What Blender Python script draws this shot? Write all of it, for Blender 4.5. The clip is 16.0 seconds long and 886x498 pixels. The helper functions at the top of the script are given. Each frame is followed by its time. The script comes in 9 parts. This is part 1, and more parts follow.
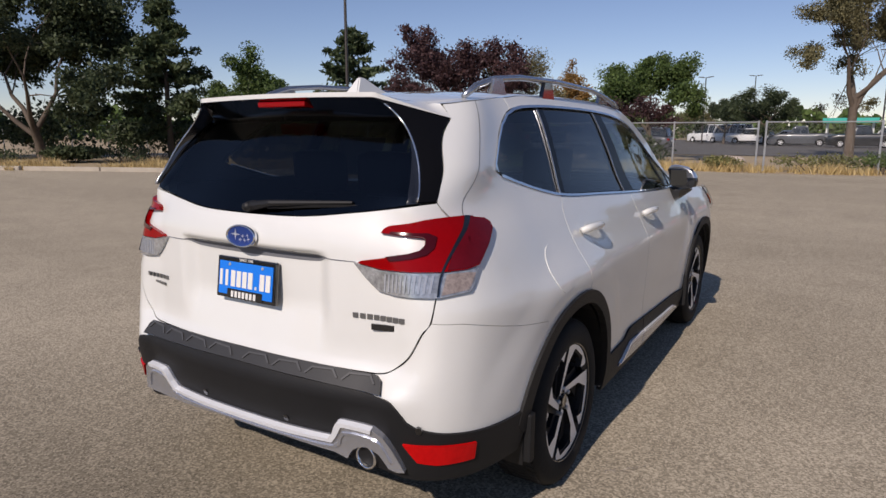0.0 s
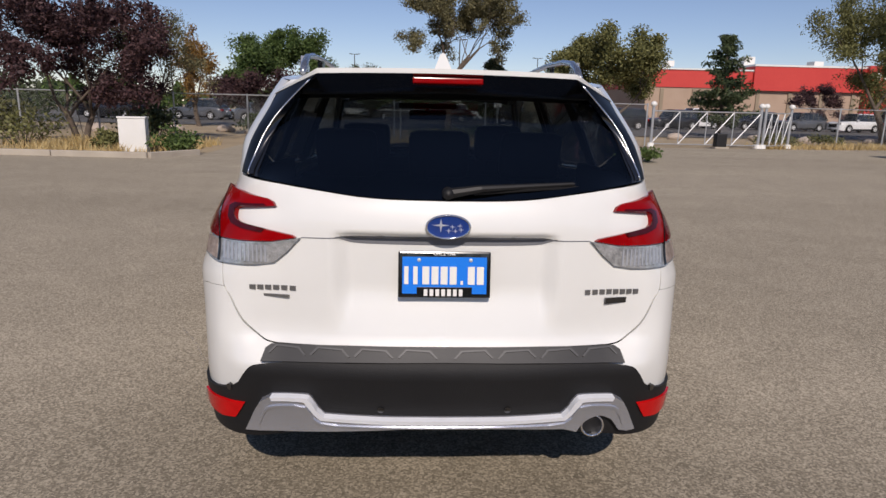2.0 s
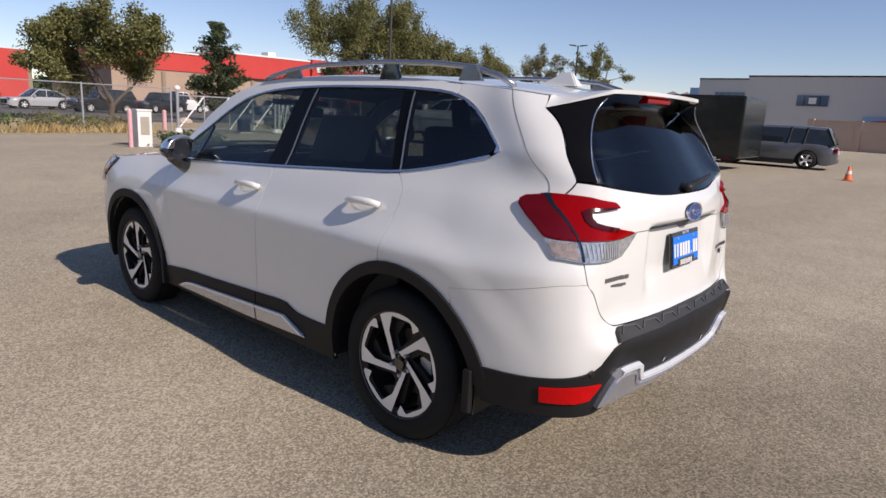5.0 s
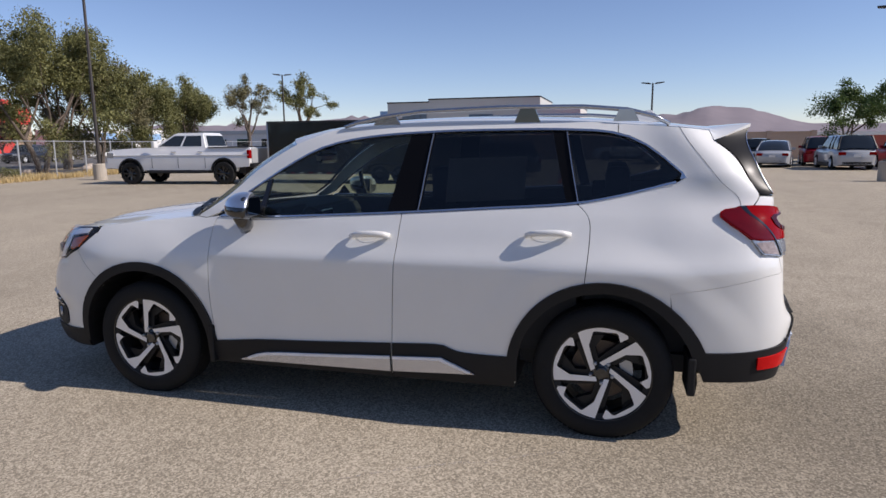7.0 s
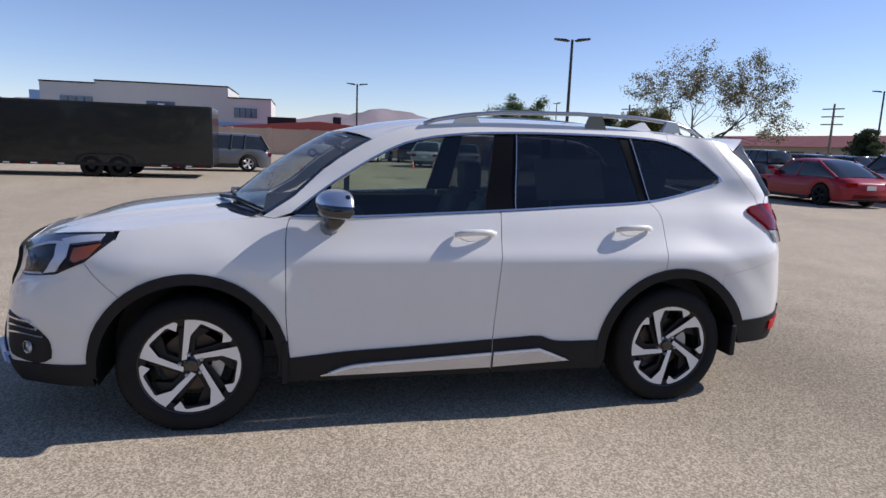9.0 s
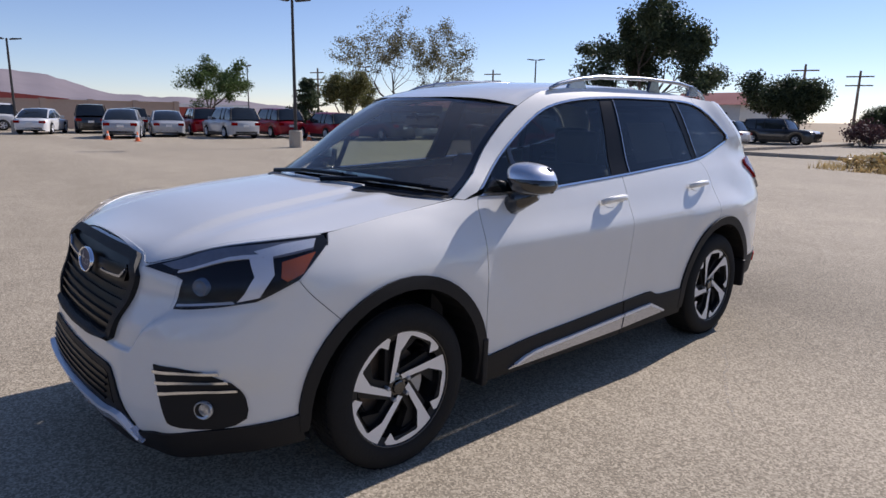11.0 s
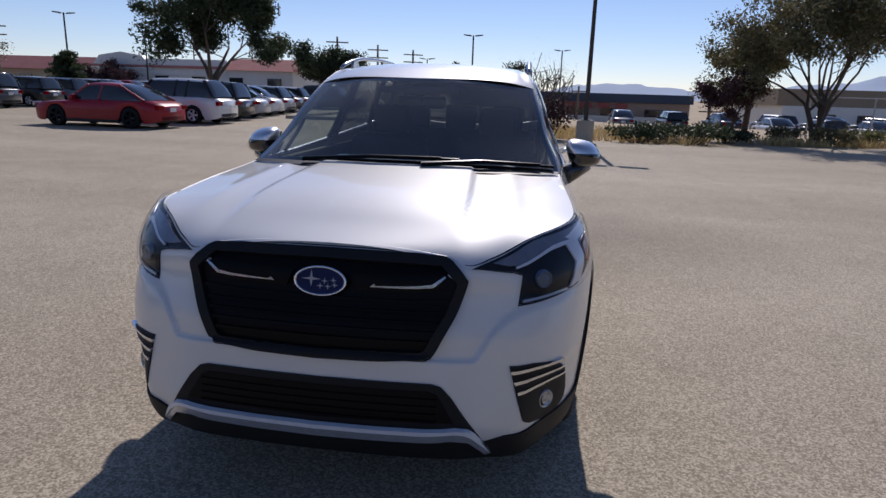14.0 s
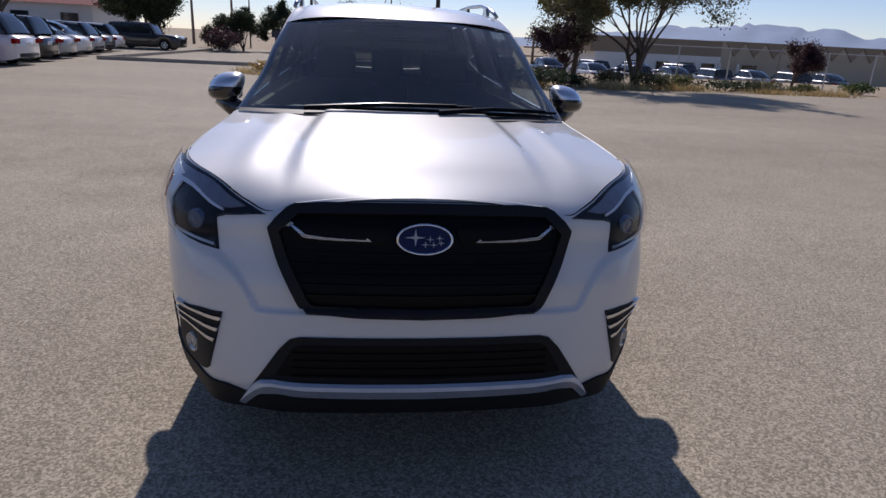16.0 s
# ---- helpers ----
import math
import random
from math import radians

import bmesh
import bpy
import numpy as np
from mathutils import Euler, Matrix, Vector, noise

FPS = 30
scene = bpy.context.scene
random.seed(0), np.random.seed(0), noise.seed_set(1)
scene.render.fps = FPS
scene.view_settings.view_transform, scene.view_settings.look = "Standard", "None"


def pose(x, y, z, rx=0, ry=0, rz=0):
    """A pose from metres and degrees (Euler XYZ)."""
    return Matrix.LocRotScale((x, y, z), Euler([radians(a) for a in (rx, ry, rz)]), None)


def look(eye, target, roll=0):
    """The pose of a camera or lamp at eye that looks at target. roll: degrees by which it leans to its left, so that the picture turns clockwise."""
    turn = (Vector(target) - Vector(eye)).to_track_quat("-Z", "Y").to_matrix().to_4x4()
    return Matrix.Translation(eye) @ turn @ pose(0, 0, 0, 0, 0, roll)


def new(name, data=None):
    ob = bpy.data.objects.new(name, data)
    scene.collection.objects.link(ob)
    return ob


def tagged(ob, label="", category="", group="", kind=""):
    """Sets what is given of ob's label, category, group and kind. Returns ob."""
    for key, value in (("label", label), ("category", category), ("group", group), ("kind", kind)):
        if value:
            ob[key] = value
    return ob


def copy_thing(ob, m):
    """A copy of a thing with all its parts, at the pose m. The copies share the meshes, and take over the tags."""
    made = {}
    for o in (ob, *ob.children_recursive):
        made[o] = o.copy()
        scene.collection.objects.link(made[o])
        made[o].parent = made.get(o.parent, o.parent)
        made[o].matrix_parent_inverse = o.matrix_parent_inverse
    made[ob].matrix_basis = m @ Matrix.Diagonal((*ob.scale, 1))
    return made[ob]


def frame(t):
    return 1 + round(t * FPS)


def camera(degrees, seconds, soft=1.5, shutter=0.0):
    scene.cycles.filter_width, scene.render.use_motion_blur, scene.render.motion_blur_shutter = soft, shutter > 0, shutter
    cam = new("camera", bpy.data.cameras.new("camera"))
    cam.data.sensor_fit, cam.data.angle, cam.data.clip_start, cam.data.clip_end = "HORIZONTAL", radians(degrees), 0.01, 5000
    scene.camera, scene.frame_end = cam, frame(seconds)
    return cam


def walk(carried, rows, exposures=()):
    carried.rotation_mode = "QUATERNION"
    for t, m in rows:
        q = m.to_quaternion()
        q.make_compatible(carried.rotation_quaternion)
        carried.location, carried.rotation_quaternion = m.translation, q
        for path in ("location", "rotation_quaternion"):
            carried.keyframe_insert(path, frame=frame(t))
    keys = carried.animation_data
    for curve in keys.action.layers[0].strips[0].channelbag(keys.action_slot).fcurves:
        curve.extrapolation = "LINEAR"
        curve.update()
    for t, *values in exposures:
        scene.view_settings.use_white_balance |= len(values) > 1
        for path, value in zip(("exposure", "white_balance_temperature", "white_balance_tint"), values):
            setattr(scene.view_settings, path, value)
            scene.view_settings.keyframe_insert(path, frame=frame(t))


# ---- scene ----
cam = camera(69.5, 16.0)
PATH = [
    (0, (1.759, -3.742, 1.454), (0.725, -2.069, 1.089), -0.01),
    (0.5, (1.333, -3.970, 1.456), (0.544, -2.173, 1.071), 0.03),
    (1, (0.842, -4.093, 1.438), (0.335, -2.202, 1.031), 0.35),
    (1.5, (0.344, -4.174, 1.455), (0.139, -2.232, 1.024), 0.96),
    (2, (-0.115, -4.225, 1.463), (-0.017, -2.275, 1.028), 1.33),
    (2.5, (-0.532, -4.163, 1.448), (-0.127, -2.248, 1.037), 0.77),
    (3, (-0.997, -4.085, 1.440), (-0.290, -2.264, 1.011), 1.99),
    (3.5, (-1.498, -3.954, 1.462), (-0.542, -2.251, 1.034), 2.38),
    (4, (-1.939, -3.748, 1.481), (-0.788, -2.163, 1.076), 2.45),
    (4.2, (-2.108, -3.666, 1.466), (-0.876, -2.141, 1.072), 3.06),
    (6.3, (-3.678, -2.112, 1.482), (-1.891, -1.303, 1.094), 0.41),
    (6.5, (-3.778, -1.887, 1.503), (-1.936, -1.185, 1.168), 0.25),
    (7, (-4.044, -1.354, 1.494), (-2.137, -0.850, 1.166), -0.54),
    (7.5, (-4.192, -0.799, 1.494), (-2.250, -0.495, 1.127), -0.39),
    (8, (-4.289, -0.227, 1.489), (-2.318, -0.192, 1.155), 0.56),
    (8.5, (-4.287, 0.323, 1.478), (-2.327, 0.121, 1.136), 1.07),
    (9, (-4.121, 0.853, 1.484), (-2.204, 0.387, 1.156), 2.12),
    (9.5, (-3.892, 1.412, 1.467), (-2.042, 0.731, 1.128), 1.28),
    (10, (-3.553, 1.912, 1.449), (-1.802, 1.017, 1.081), 1.55),
    (10.2, (-3.416, 2.111, 1.432), (-1.716, 1.128, 1.052), 1.68),
    (12.3, (-1.796, 3.723, 1.451), (-0.853, 2.011, 1.025), 0.49),
    (12.5, (-1.664, 3.826, 1.460), (-0.814, 2.067, 1.033), 0.98),
    (13, (-1.361, 4.103, 1.470), (-0.706, 2.267, 1.021), 2.58),
    (13.5, (-1.086, 4.181, 1.447), (-0.618, 2.295, 0.975), 2.65),
    (14, (-0.680, 4.174, 1.459), (-0.403, 2.252, 0.982), 1.79),
    (14.5, (-0.257, 4.286, 1.465), (-0.183, 2.352, 0.961), 0.92),
    (15, (0.033, 4.288, 1.470), (-0.087, 2.365, 0.935), 0.67),
    (15.5, (0.213, 4.305, 1.473), (0.002, 2.396, 0.917), 1.14),
    (16, (0.192, 4.133, 1.436), (-0.058, 2.248, 0.817), 2.85),
]
walk(cam, [(t, look(e, g, r)) for t, e, g, r in PATH],
     [(0.0, -0.17, 6900, 18), (2.0, -0.24, 6850, 17), (4.0, 0.06, 6950, 18), (6.5, 0.2, 6600, 17), (8.0, 0.3, 6400, 17), (9.5, 0.34, 6300, 18), (10.5, 0.26, 6300, 18), (12.5, 0.02, 6350, 19), (14.5, -0.21, 6300, 19), (16.0, -0.24, 6300, 20)])


SUN_EL, SUN_AZ = radians(38.0), radians(178.6)
sun_dir = Vector((math.sin(SUN_AZ) * math.cos(SUN_EL), math.cos(SUN_AZ) * math.cos(SUN_EL), math.sin(SUN_EL)))
world = bpy.data.worlds.new("sky")
scene.world = world
world.use_nodes = True
wn = world.node_tree.nodes
wn.clear()
sky = wn.new("ShaderNodeTexSky")
sky.sky_type = "NISHITA"
sky.sun_disc = False
sky.sun_elevation, sky.sun_rotation = SUN_EL, SUN_AZ
sky.altitude, sky.air_density, sky.dust_density, sky.ozone_density = 1300, 1.0, 0.04, 3.0
wbg = wn.new("ShaderNodeBackground")
wbg.inputs["Strength"].default_value = 0.097
wout = wn.new("ShaderNodeOutputWorld")
haze = wn.new("ShaderNodeMix")
haze.data_type, haze.blend_type = "RGBA", "MULTIPLY"
haze.inputs[0].default_value, haze.inputs[7].default_value = 1.0, (1.01, 0.985, 1.05, 1)
world.node_tree.links.new(sky.outputs[0], haze.inputs[6])
world.node_tree.links.new(haze.outputs[2], wbg.inputs[0])
world.node_tree.links.new(wbg.outputs[0], wout.inputs[0])
lamp = bpy.data.lights.new("sun", "SUN")
lamp.energy, lamp.angle, lamp.color = 4.1, radians(0.55), (1.0, 0.95, 0.87)
sun = new("sun", lamp)
sun.matrix_world = look(sun_dir * 50, (0, 0, 0))


# ---- materials ----
def nodes_of(name):
    m = bpy.data.materials.new(name)
    m.use_nodes = True
    nt = m.node_tree
    return m, nt, nt.nodes["Principled BSDF"]


def node(nt, kind, **values):
    n = nt.nodes.new(kind)
    for key, value in values.items():
        n.inputs[key.replace("_", " ")].default_value = value
    return n


def surface(name, low, high, rough=0.6, metal=0.0, scale=3.0, grain=60.0, bump=0.0, coat=0.0, per_island=0.0, per_object=0.0, spec=0.5):
    """A painted, stained or weathered surface: two noises (stains and grain) between two colours."""
    m, nt, b = nodes_of(name)
    geo = nt.nodes.new("ShaderNodeTexCoord")
    n1, n2 = node(nt, "ShaderNodeTexNoise", Scale=scale, Detail=6.0), node(nt, "ShaderNodeTexNoise", Scale=grain, Detail=3.0)
    for n in (n1, n2):
        nt.links.new(geo.outputs["Object"], n.inputs["Vector"])
    add = nt.nodes.new("ShaderNodeMath")
    add.operation = "MULTIPLY_ADD"
    add.inputs[1].default_value = 0.5
    nt.links.new(n2.outputs["Fac"], add.inputs[0])
    half = nt.nodes.new("ShaderNodeMath")
    half.operation = "MULTIPLY_ADD"
    half.inputs[1].default_value, half.inputs[2].default_value = 0.9, -0.2
    nt.links.new(n1.outputs["Fac"], half.inputs[0])
    nt.links.new(half.outputs[0], add.inputs[2])
    fac = add.outputs[0]
    for amount, kind, out in ((per_island, "ShaderNodeNewGeometry", "Random Per Island"), (per_object, "ShaderNodeObjectInfo", "Random")):
        if amount:
            r = nt.nodes.new(kind)
            k = nt.nodes.new("ShaderNodeMath")
            k.operation = "MULTIPLY_ADD"
            k.inputs[1].default_value = amount
            nt.links.new(r.outputs[out], k.inputs[0])
            nt.links.new(fac, k.inputs[2])
            shift = nt.nodes.new("ShaderNodeMath")
            shift.operation = "SUBTRACT"
            shift.inputs[1].default_value = amount / 2
            nt.links.new(k.outputs[0], shift.inputs[0])
            fac = shift.outputs[0]
    mix = nt.nodes.new("ShaderNodeMix")
    mix.data_type = "RGBA"
    mix.inputs[6].default_value, mix.inputs[7].default_value = (*low, 1), (*high, 1)
    nt.links.new(fac, mix.inputs[0])
    nt.links.new(mix.outputs[2], b.inputs["Base Color"])
    b.inputs["Roughness"].default_value, b.inputs["Metallic"].default_value = rough, metal
    b.inputs["Coat Weight"].default_value, b.inputs["Coat Roughness"].default_value = coat, 0.03
    b.inputs["Specular IOR Level"].default_value = spec
    if bump:
        bp = node(nt, "ShaderNodeBump", Strength=bump, Distance=0.01)
        nt.links.new(n2.outputs["Fac"], bp.inputs["Height"])
        nt.links.new(bp.outputs[0], b.inputs["Normal"])
    return m


def asphalt_material():
    """Old pale asphalt: stones of a few millimetres in a brown-grey binder, worn tracks and stains."""
    m, nt, b = nodes_of("asphalt")
    geo = nt.nodes.new("ShaderNodeTexCoord")
    stones = node(nt, "ShaderNodeTexVoronoi", Scale=120.0)
    coarse = node(nt, "ShaderNodeTexNoise", Scale=85.0, Detail=4.0, Roughness=0.7)
    worn = node(nt, "ShaderNodeTexNoise", Scale=0.22, Detail=5.0)
    patch = node(nt, "ShaderNodeTexNoise", Scale=1.6, Detail=6.0, Roughness=0.6)
    stretch = nt.nodes.new("ShaderNodeMapping")
    stretch.inputs["Scale"].default_value = (0.25, 1.6, 1)
    stretch.inputs["Rotation"].default_value = (0, 0, 0.5)
    nt.links.new(geo.outputs["Object"], stretch.inputs["Vector"])
    nt.links.new(stretch.outputs[0], worn.inputs["Vector"])
    for n in (stones, coarse, patch):
        nt.links.new(geo.outputs["Object"], n.inputs["Vector"])
    ramp = nt.nodes.new("ShaderNodeValToRGB")
    ramp.color_ramp.elements[0].position, ramp.color_ramp.elements[0].color = 0.0, (0.095, 0.080, 0.059, 1)
    ramp.color_ramp.elements[1].position, ramp.color_ramp.elements[1].color = 1.0, (0.57, 0.49, 0.372, 1)
    mid = ramp.color_ramp.elements.new(0.55)
    mid.color = (0.285, 0.243, 0.178, 1)
    sep = nt.nodes.new("ShaderNodeSeparateColor")
    nt.links.new(stones.outputs["Color"], sep.inputs[0])

    def madd(a, k, c):
        n = nt.nodes.new("ShaderNodeMath")
        n.operation = "MULTIPLY_ADD"
        nt.links.new(a, n.inputs[0])
        n.inputs[1].default_value = k
        if isinstance(c, float):
            n.inputs[2].default_value = c
        else:
            nt.links.new(c, n.inputs[2])
        return n.outputs[0]

    f = madd(sep.outputs[0], 0.62, -0.18)
    f = madd(coarse.outputs["Fac"], 0.34, f)
    f = madd(patch.outputs["Fac"], 0.28, f)
    f = madd(worn.outputs["Fac"], 0.42, f)
    # a darker patch behind the parked car, its edge broken by noise
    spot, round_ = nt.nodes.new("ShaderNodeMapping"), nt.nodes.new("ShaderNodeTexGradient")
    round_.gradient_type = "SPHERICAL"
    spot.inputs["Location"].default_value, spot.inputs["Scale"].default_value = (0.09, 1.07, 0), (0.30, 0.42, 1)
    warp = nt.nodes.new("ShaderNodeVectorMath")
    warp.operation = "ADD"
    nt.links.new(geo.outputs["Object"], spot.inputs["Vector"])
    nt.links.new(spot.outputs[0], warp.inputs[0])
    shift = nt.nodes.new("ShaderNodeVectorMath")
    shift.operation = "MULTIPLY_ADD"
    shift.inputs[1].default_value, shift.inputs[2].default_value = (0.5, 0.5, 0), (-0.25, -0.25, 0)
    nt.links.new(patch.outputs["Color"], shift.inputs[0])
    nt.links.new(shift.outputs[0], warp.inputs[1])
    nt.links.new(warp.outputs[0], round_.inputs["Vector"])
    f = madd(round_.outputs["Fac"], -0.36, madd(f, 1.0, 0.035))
    nt.links.new(f, ramp.inputs[0])
    nt.links.new(ramp.outputs[0], b.inputs["Base Color"])
    b.inputs["Roughness"].default_value = 0.85
    b.inputs["Specular IOR Level"].default_value = 0.2
    bp = node(nt, "ShaderNodeBump", Strength=0.5, Distance=0.005)
    nt.links.new(f, bp.inputs["Height"])
    nt.links.new(bp.outputs[0], b.inputs["Normal"])
    return m


def leaf_material(name, low, high):
    """Leaves: two tones by noise and by leaf, with some light coming through."""
    m = surface(name, low, high, rough=0.55, scale=0.35, grain=4.0, per_island=0.9, spec=0.25)
    b = m.node_tree.nodes["Principled BSDF"]
    nt = m.node_tree
    tr = nt.nodes.new("ShaderNodeBsdfTranslucent")
    mx = nt.nodes.new("ShaderNodeMixShader")
    mx.inputs[0].default_value = 0.25
    src = b.inputs["Base Color"].links[0].from_socket
    nt.links.new(src, tr.inputs["Color"])
    nt.links.new(b.outputs[0], mx.inputs[1])
    nt.links.new(tr.outputs[0], mx.inputs[2])
    nt.links.new(mx.outputs[0], nt.nodes["Material Output"].inputs[0])
    return m


def glass_material(name, tint, ior=1.45, film=0.0):
    """A coated pane: tinted see-through glass with a mirror film by the angle of view."""
    m = bpy.data.materials.new(name)
    m.use_nodes = True
    nt = m.node_tree
    nt.nodes.clear()
    tr, gl = nt.nodes.new("ShaderNodeBsdfTransparent"), nt.nodes.new("ShaderNodeBsdfGlossy")
    tr.inputs[0].default_value = (*tint, 1)
    gl.inputs["Roughness"].default_value = 0.01
    mx, out = nt.nodes.new("ShaderNodeMixShader"), nt.nodes.new("ShaderNodeOutputMaterial")
    # gloss grows towards grazing angles, alike from both sides of the thin pane
    slant, power, share = node(nt, "ShaderNodeLayerWeight", Blend=0.5), nt.nodes.new("ShaderNodeMath"), nt.nodes.new("ShaderNodeMath")
    power.operation, share.operation = "POWER", "MULTIPLY_ADD"
    power.inputs[1].default_value = 5.0
    base = 2 * ((ior - 1) / (ior + 1)) ** 2
    share.inputs[1].default_value, share.inputs[2].default_value = 1 - base, base
    nt.links.new(slant.outputs["Facing"], power.inputs[0])
    nt.links.new(power.outputs[0], share.inputs[0])
    nt.links.new(share.outputs[0], mx.inputs[0])
    nt.links.new(tr.outputs[0], mx.inputs[1])
    nt.links.new(gl.outputs[0], mx.inputs[2])
    nt.links.new(mx.outputs[0], out.inputs[0])
    if film:
        # sky glare put into the colour of a thin dusty film
        glare_or_dust, over = nt.nodes.new("ShaderNodeBsdfDiffuse"), nt.nodes.new("ShaderNodeMixShader")
        specks = node(nt, "ShaderNodeTexNoise", Scale=5.0, Detail=6.0)
        share = nt.nodes.new("ShaderNodeMapRange")
        share.inputs["To Min"].default_value, share.inputs["To Max"].default_value = film * 0.6, film * 1.4
        glare_or_dust.inputs[0].default_value = (0.52, 0.50, 0.47, 1)
        nt.links.new(specks.outputs["Fac"], share.inputs["Value"])
        nt.links.new(share.outputs[0], over.inputs[0])
        nt.links.new(mx.outputs[0], over.inputs[1])
        nt.links.new(glare_or_dust.outputs[0], over.inputs[2])
        nt.links.new(over.outputs[0], out.inputs[0])
    return m


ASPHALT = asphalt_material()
DIRT = surface("dry_dirt", (0.26, 0.195, 0.115), (0.50, 0.39, 0.25), 0.95, scale=0.4, grain=9.0, bump=0.5)
KERB = surface("old_concrete", (0.30, 0.26, 0.21), (0.52, 0.46, 0.38), 0.85, scale=2.0, grain=40.0, bump=0.3)
BARK = surface("bark", (0.05, 0.038, 0.028), (0.17, 0.13, 0.10), 0.9, scale=4.0, grain=25.0, bump=0.6)
LEAF_DARK = leaf_material("dark_green_leaves", (0.022, 0.036, 0.018), (0.10, 0.125, 0.062))
LEAF_GREEN = leaf_material("green_leaves", (0.035, 0.065, 0.018), (0.14, 0.20, 0.06))
LEAF_OLIVE = leaf_material("olive_leaves", (0.08, 0.085, 0.030), (0.27, 0.265, 0.105))
LEAF_DRY = leaf_material("drying_leaves", (0.09, 0.083, 0.042), (0.28, 0.255, 0.135))
LEAF_PURPLE = leaf_material("purple_leaves", (0.035, 0.020, 0.024), (0.14, 0.075, 0.075))
LEAF_ORANGE = leaf_material("orange_leaves", (0.16, 0.08, 0.02), (0.42, 0.26, 0.09))
LEAF_PINE = leaf_material("pine_needles", (0.026, 0.045, 0.022), (0.11, 0.14, 0.065))
DRY_GRASS = leaf_material("dry_grass", (0.38, 0.27, 0.11), (0.74, 0.58, 0.30))
POLE_METAL = surface("dark_bronze_pole", (0.035, 0.03, 0.027), (0.07, 0.06, 0.052), 0.5, 0.3, scale=2.0, grain=30.0)
WOOD_POLE = surface("weathered_pole", (0.12, 0.095, 0.075), (0.24, 0.19, 0.15), 0.9)
GALV = surface("galvanised_steel", (0.38, 0.39, 0.40), (0.56, 0.57, 0.58), 0.45, 0.6, scale=5.0, grain=50.0)
TYRE = surface("tyre_rubber", (0.007, 0.007, 0.007), (0.016, 0.016, 0.016), 0.8, scale=6.0, grain=80.0, bump=0.2, spec=0.3)
DARK_TRIM = surface("black_plastic", (0.005, 0.005, 0.006), (0.012, 0.012, 0.013), 0.55, scale=5.0, grain=120.0, spec=0.4)
ALLOY = surface("machined_alloy", (0.76, 0.76, 0.76), (0.88, 0.88, 0.88), 0.36, 0.35, scale=6.0, grain=120.0)
CHROME = surface("chrome", (0.82, 0.83, 0.85), (0.90, 0.90, 0.92), 0.06, 1.0)
RED_LENS = surface("red_lens", (0.20, 0.001, 0.002), (0.31, 0.002, 0.003), 0.10, coat=0.0, spec=0.16, scale=8.0)
# the facets' sparkle is put into the colour as fine noise
CLEAR_LENS = surface("clear_lens", (0.02, 0.022, 0.026), (0.80, 0.82, 0.84), 0.12, 0.5, coat=0.4, scale=45.0, grain=150.0)
FAR_GLASS = surface("car_window", (0.012, 0.016, 0.018), (0.03, 0.036, 0.04), 0.05, scale=1.0, coat=0.5)
WHITE_PLASTIC = surface("white_paint", (0.70, 0.69, 0.65), (0.82, 0.81, 0.78), 0.45)
PINK_PAINT = surface("faded_pink_paint", (0.62, 0.30, 0.32), (0.78, 0.46, 0.46), 0.7)
BOX_GREEN = surface("utility_green", (0.20, 0.25, 0.19), (0.30, 0.35, 0.27), 0.6)
CONE_ORANGE = surface("cone_orange", (0.75, 0.13, 0.03), (0.85, 0.20, 0.05), 0.6)
ROCK = surface("pale_rock", (0.32, 0.26, 0.21), (0.58, 0.48, 0.40), 0.9, scale=3.0, grain=20.0, bump=0.4)


# ---- mesh helpers ----
def mesh_of(name, verts, faces, material, smooth=False):
    me = bpy.data.meshes.new(name)
    me.from_pydata([tuple(v) for v in verts], [], [tuple(f) for f in faces])
    me.materials.append(material)
    if smooth:
        me.shade_smooth()
    return me


def thing(name, data, label, category, kind="", group=""):
    return tagged(new(name, data), label, category, group, kind)


def part(name, bm, material, parent, label="", smooth=False):
    """Links a bmesh (or a ready mesh) as one mesh object under a thing or a part."""
    if isinstance(bm, bpy.types.Mesh):
        me = bm
    else:
        me = bpy.data.meshes.new(name)
        bm.to_mesh(me)
        bm.free()
        me.materials.append(material)
        if smooth:
            me.shade_smooth()
    ob = new(name, me)
    ob.parent = parent
    if label:
        tagged(ob, label)
    return ob


def box(bm, x0, x1, y0, y1, z0, z1, bevel=0.0):
    vs = bmesh.ops.create_cube(bm, size=1.0, matrix=Matrix.LocRotScale(((x0 + x1) / 2, (y0 + y1) / 2, (z0 + z1) / 2), None, (abs(x1 - x0), abs(y1 - y0), abs(z1 - z0))))["verts"]
    if bevel:
        es = list({e for v in vs for e in v.link_edges})
        bmesh.ops.bevel(bm, geom=es, offset=bevel, segments=2, affect="EDGES", profile=0.6)
    return vs


def boxed(*args, bevel=0.0):
    bm = bmesh.new()
    box(bm, *args, bevel=bevel)
    return bm


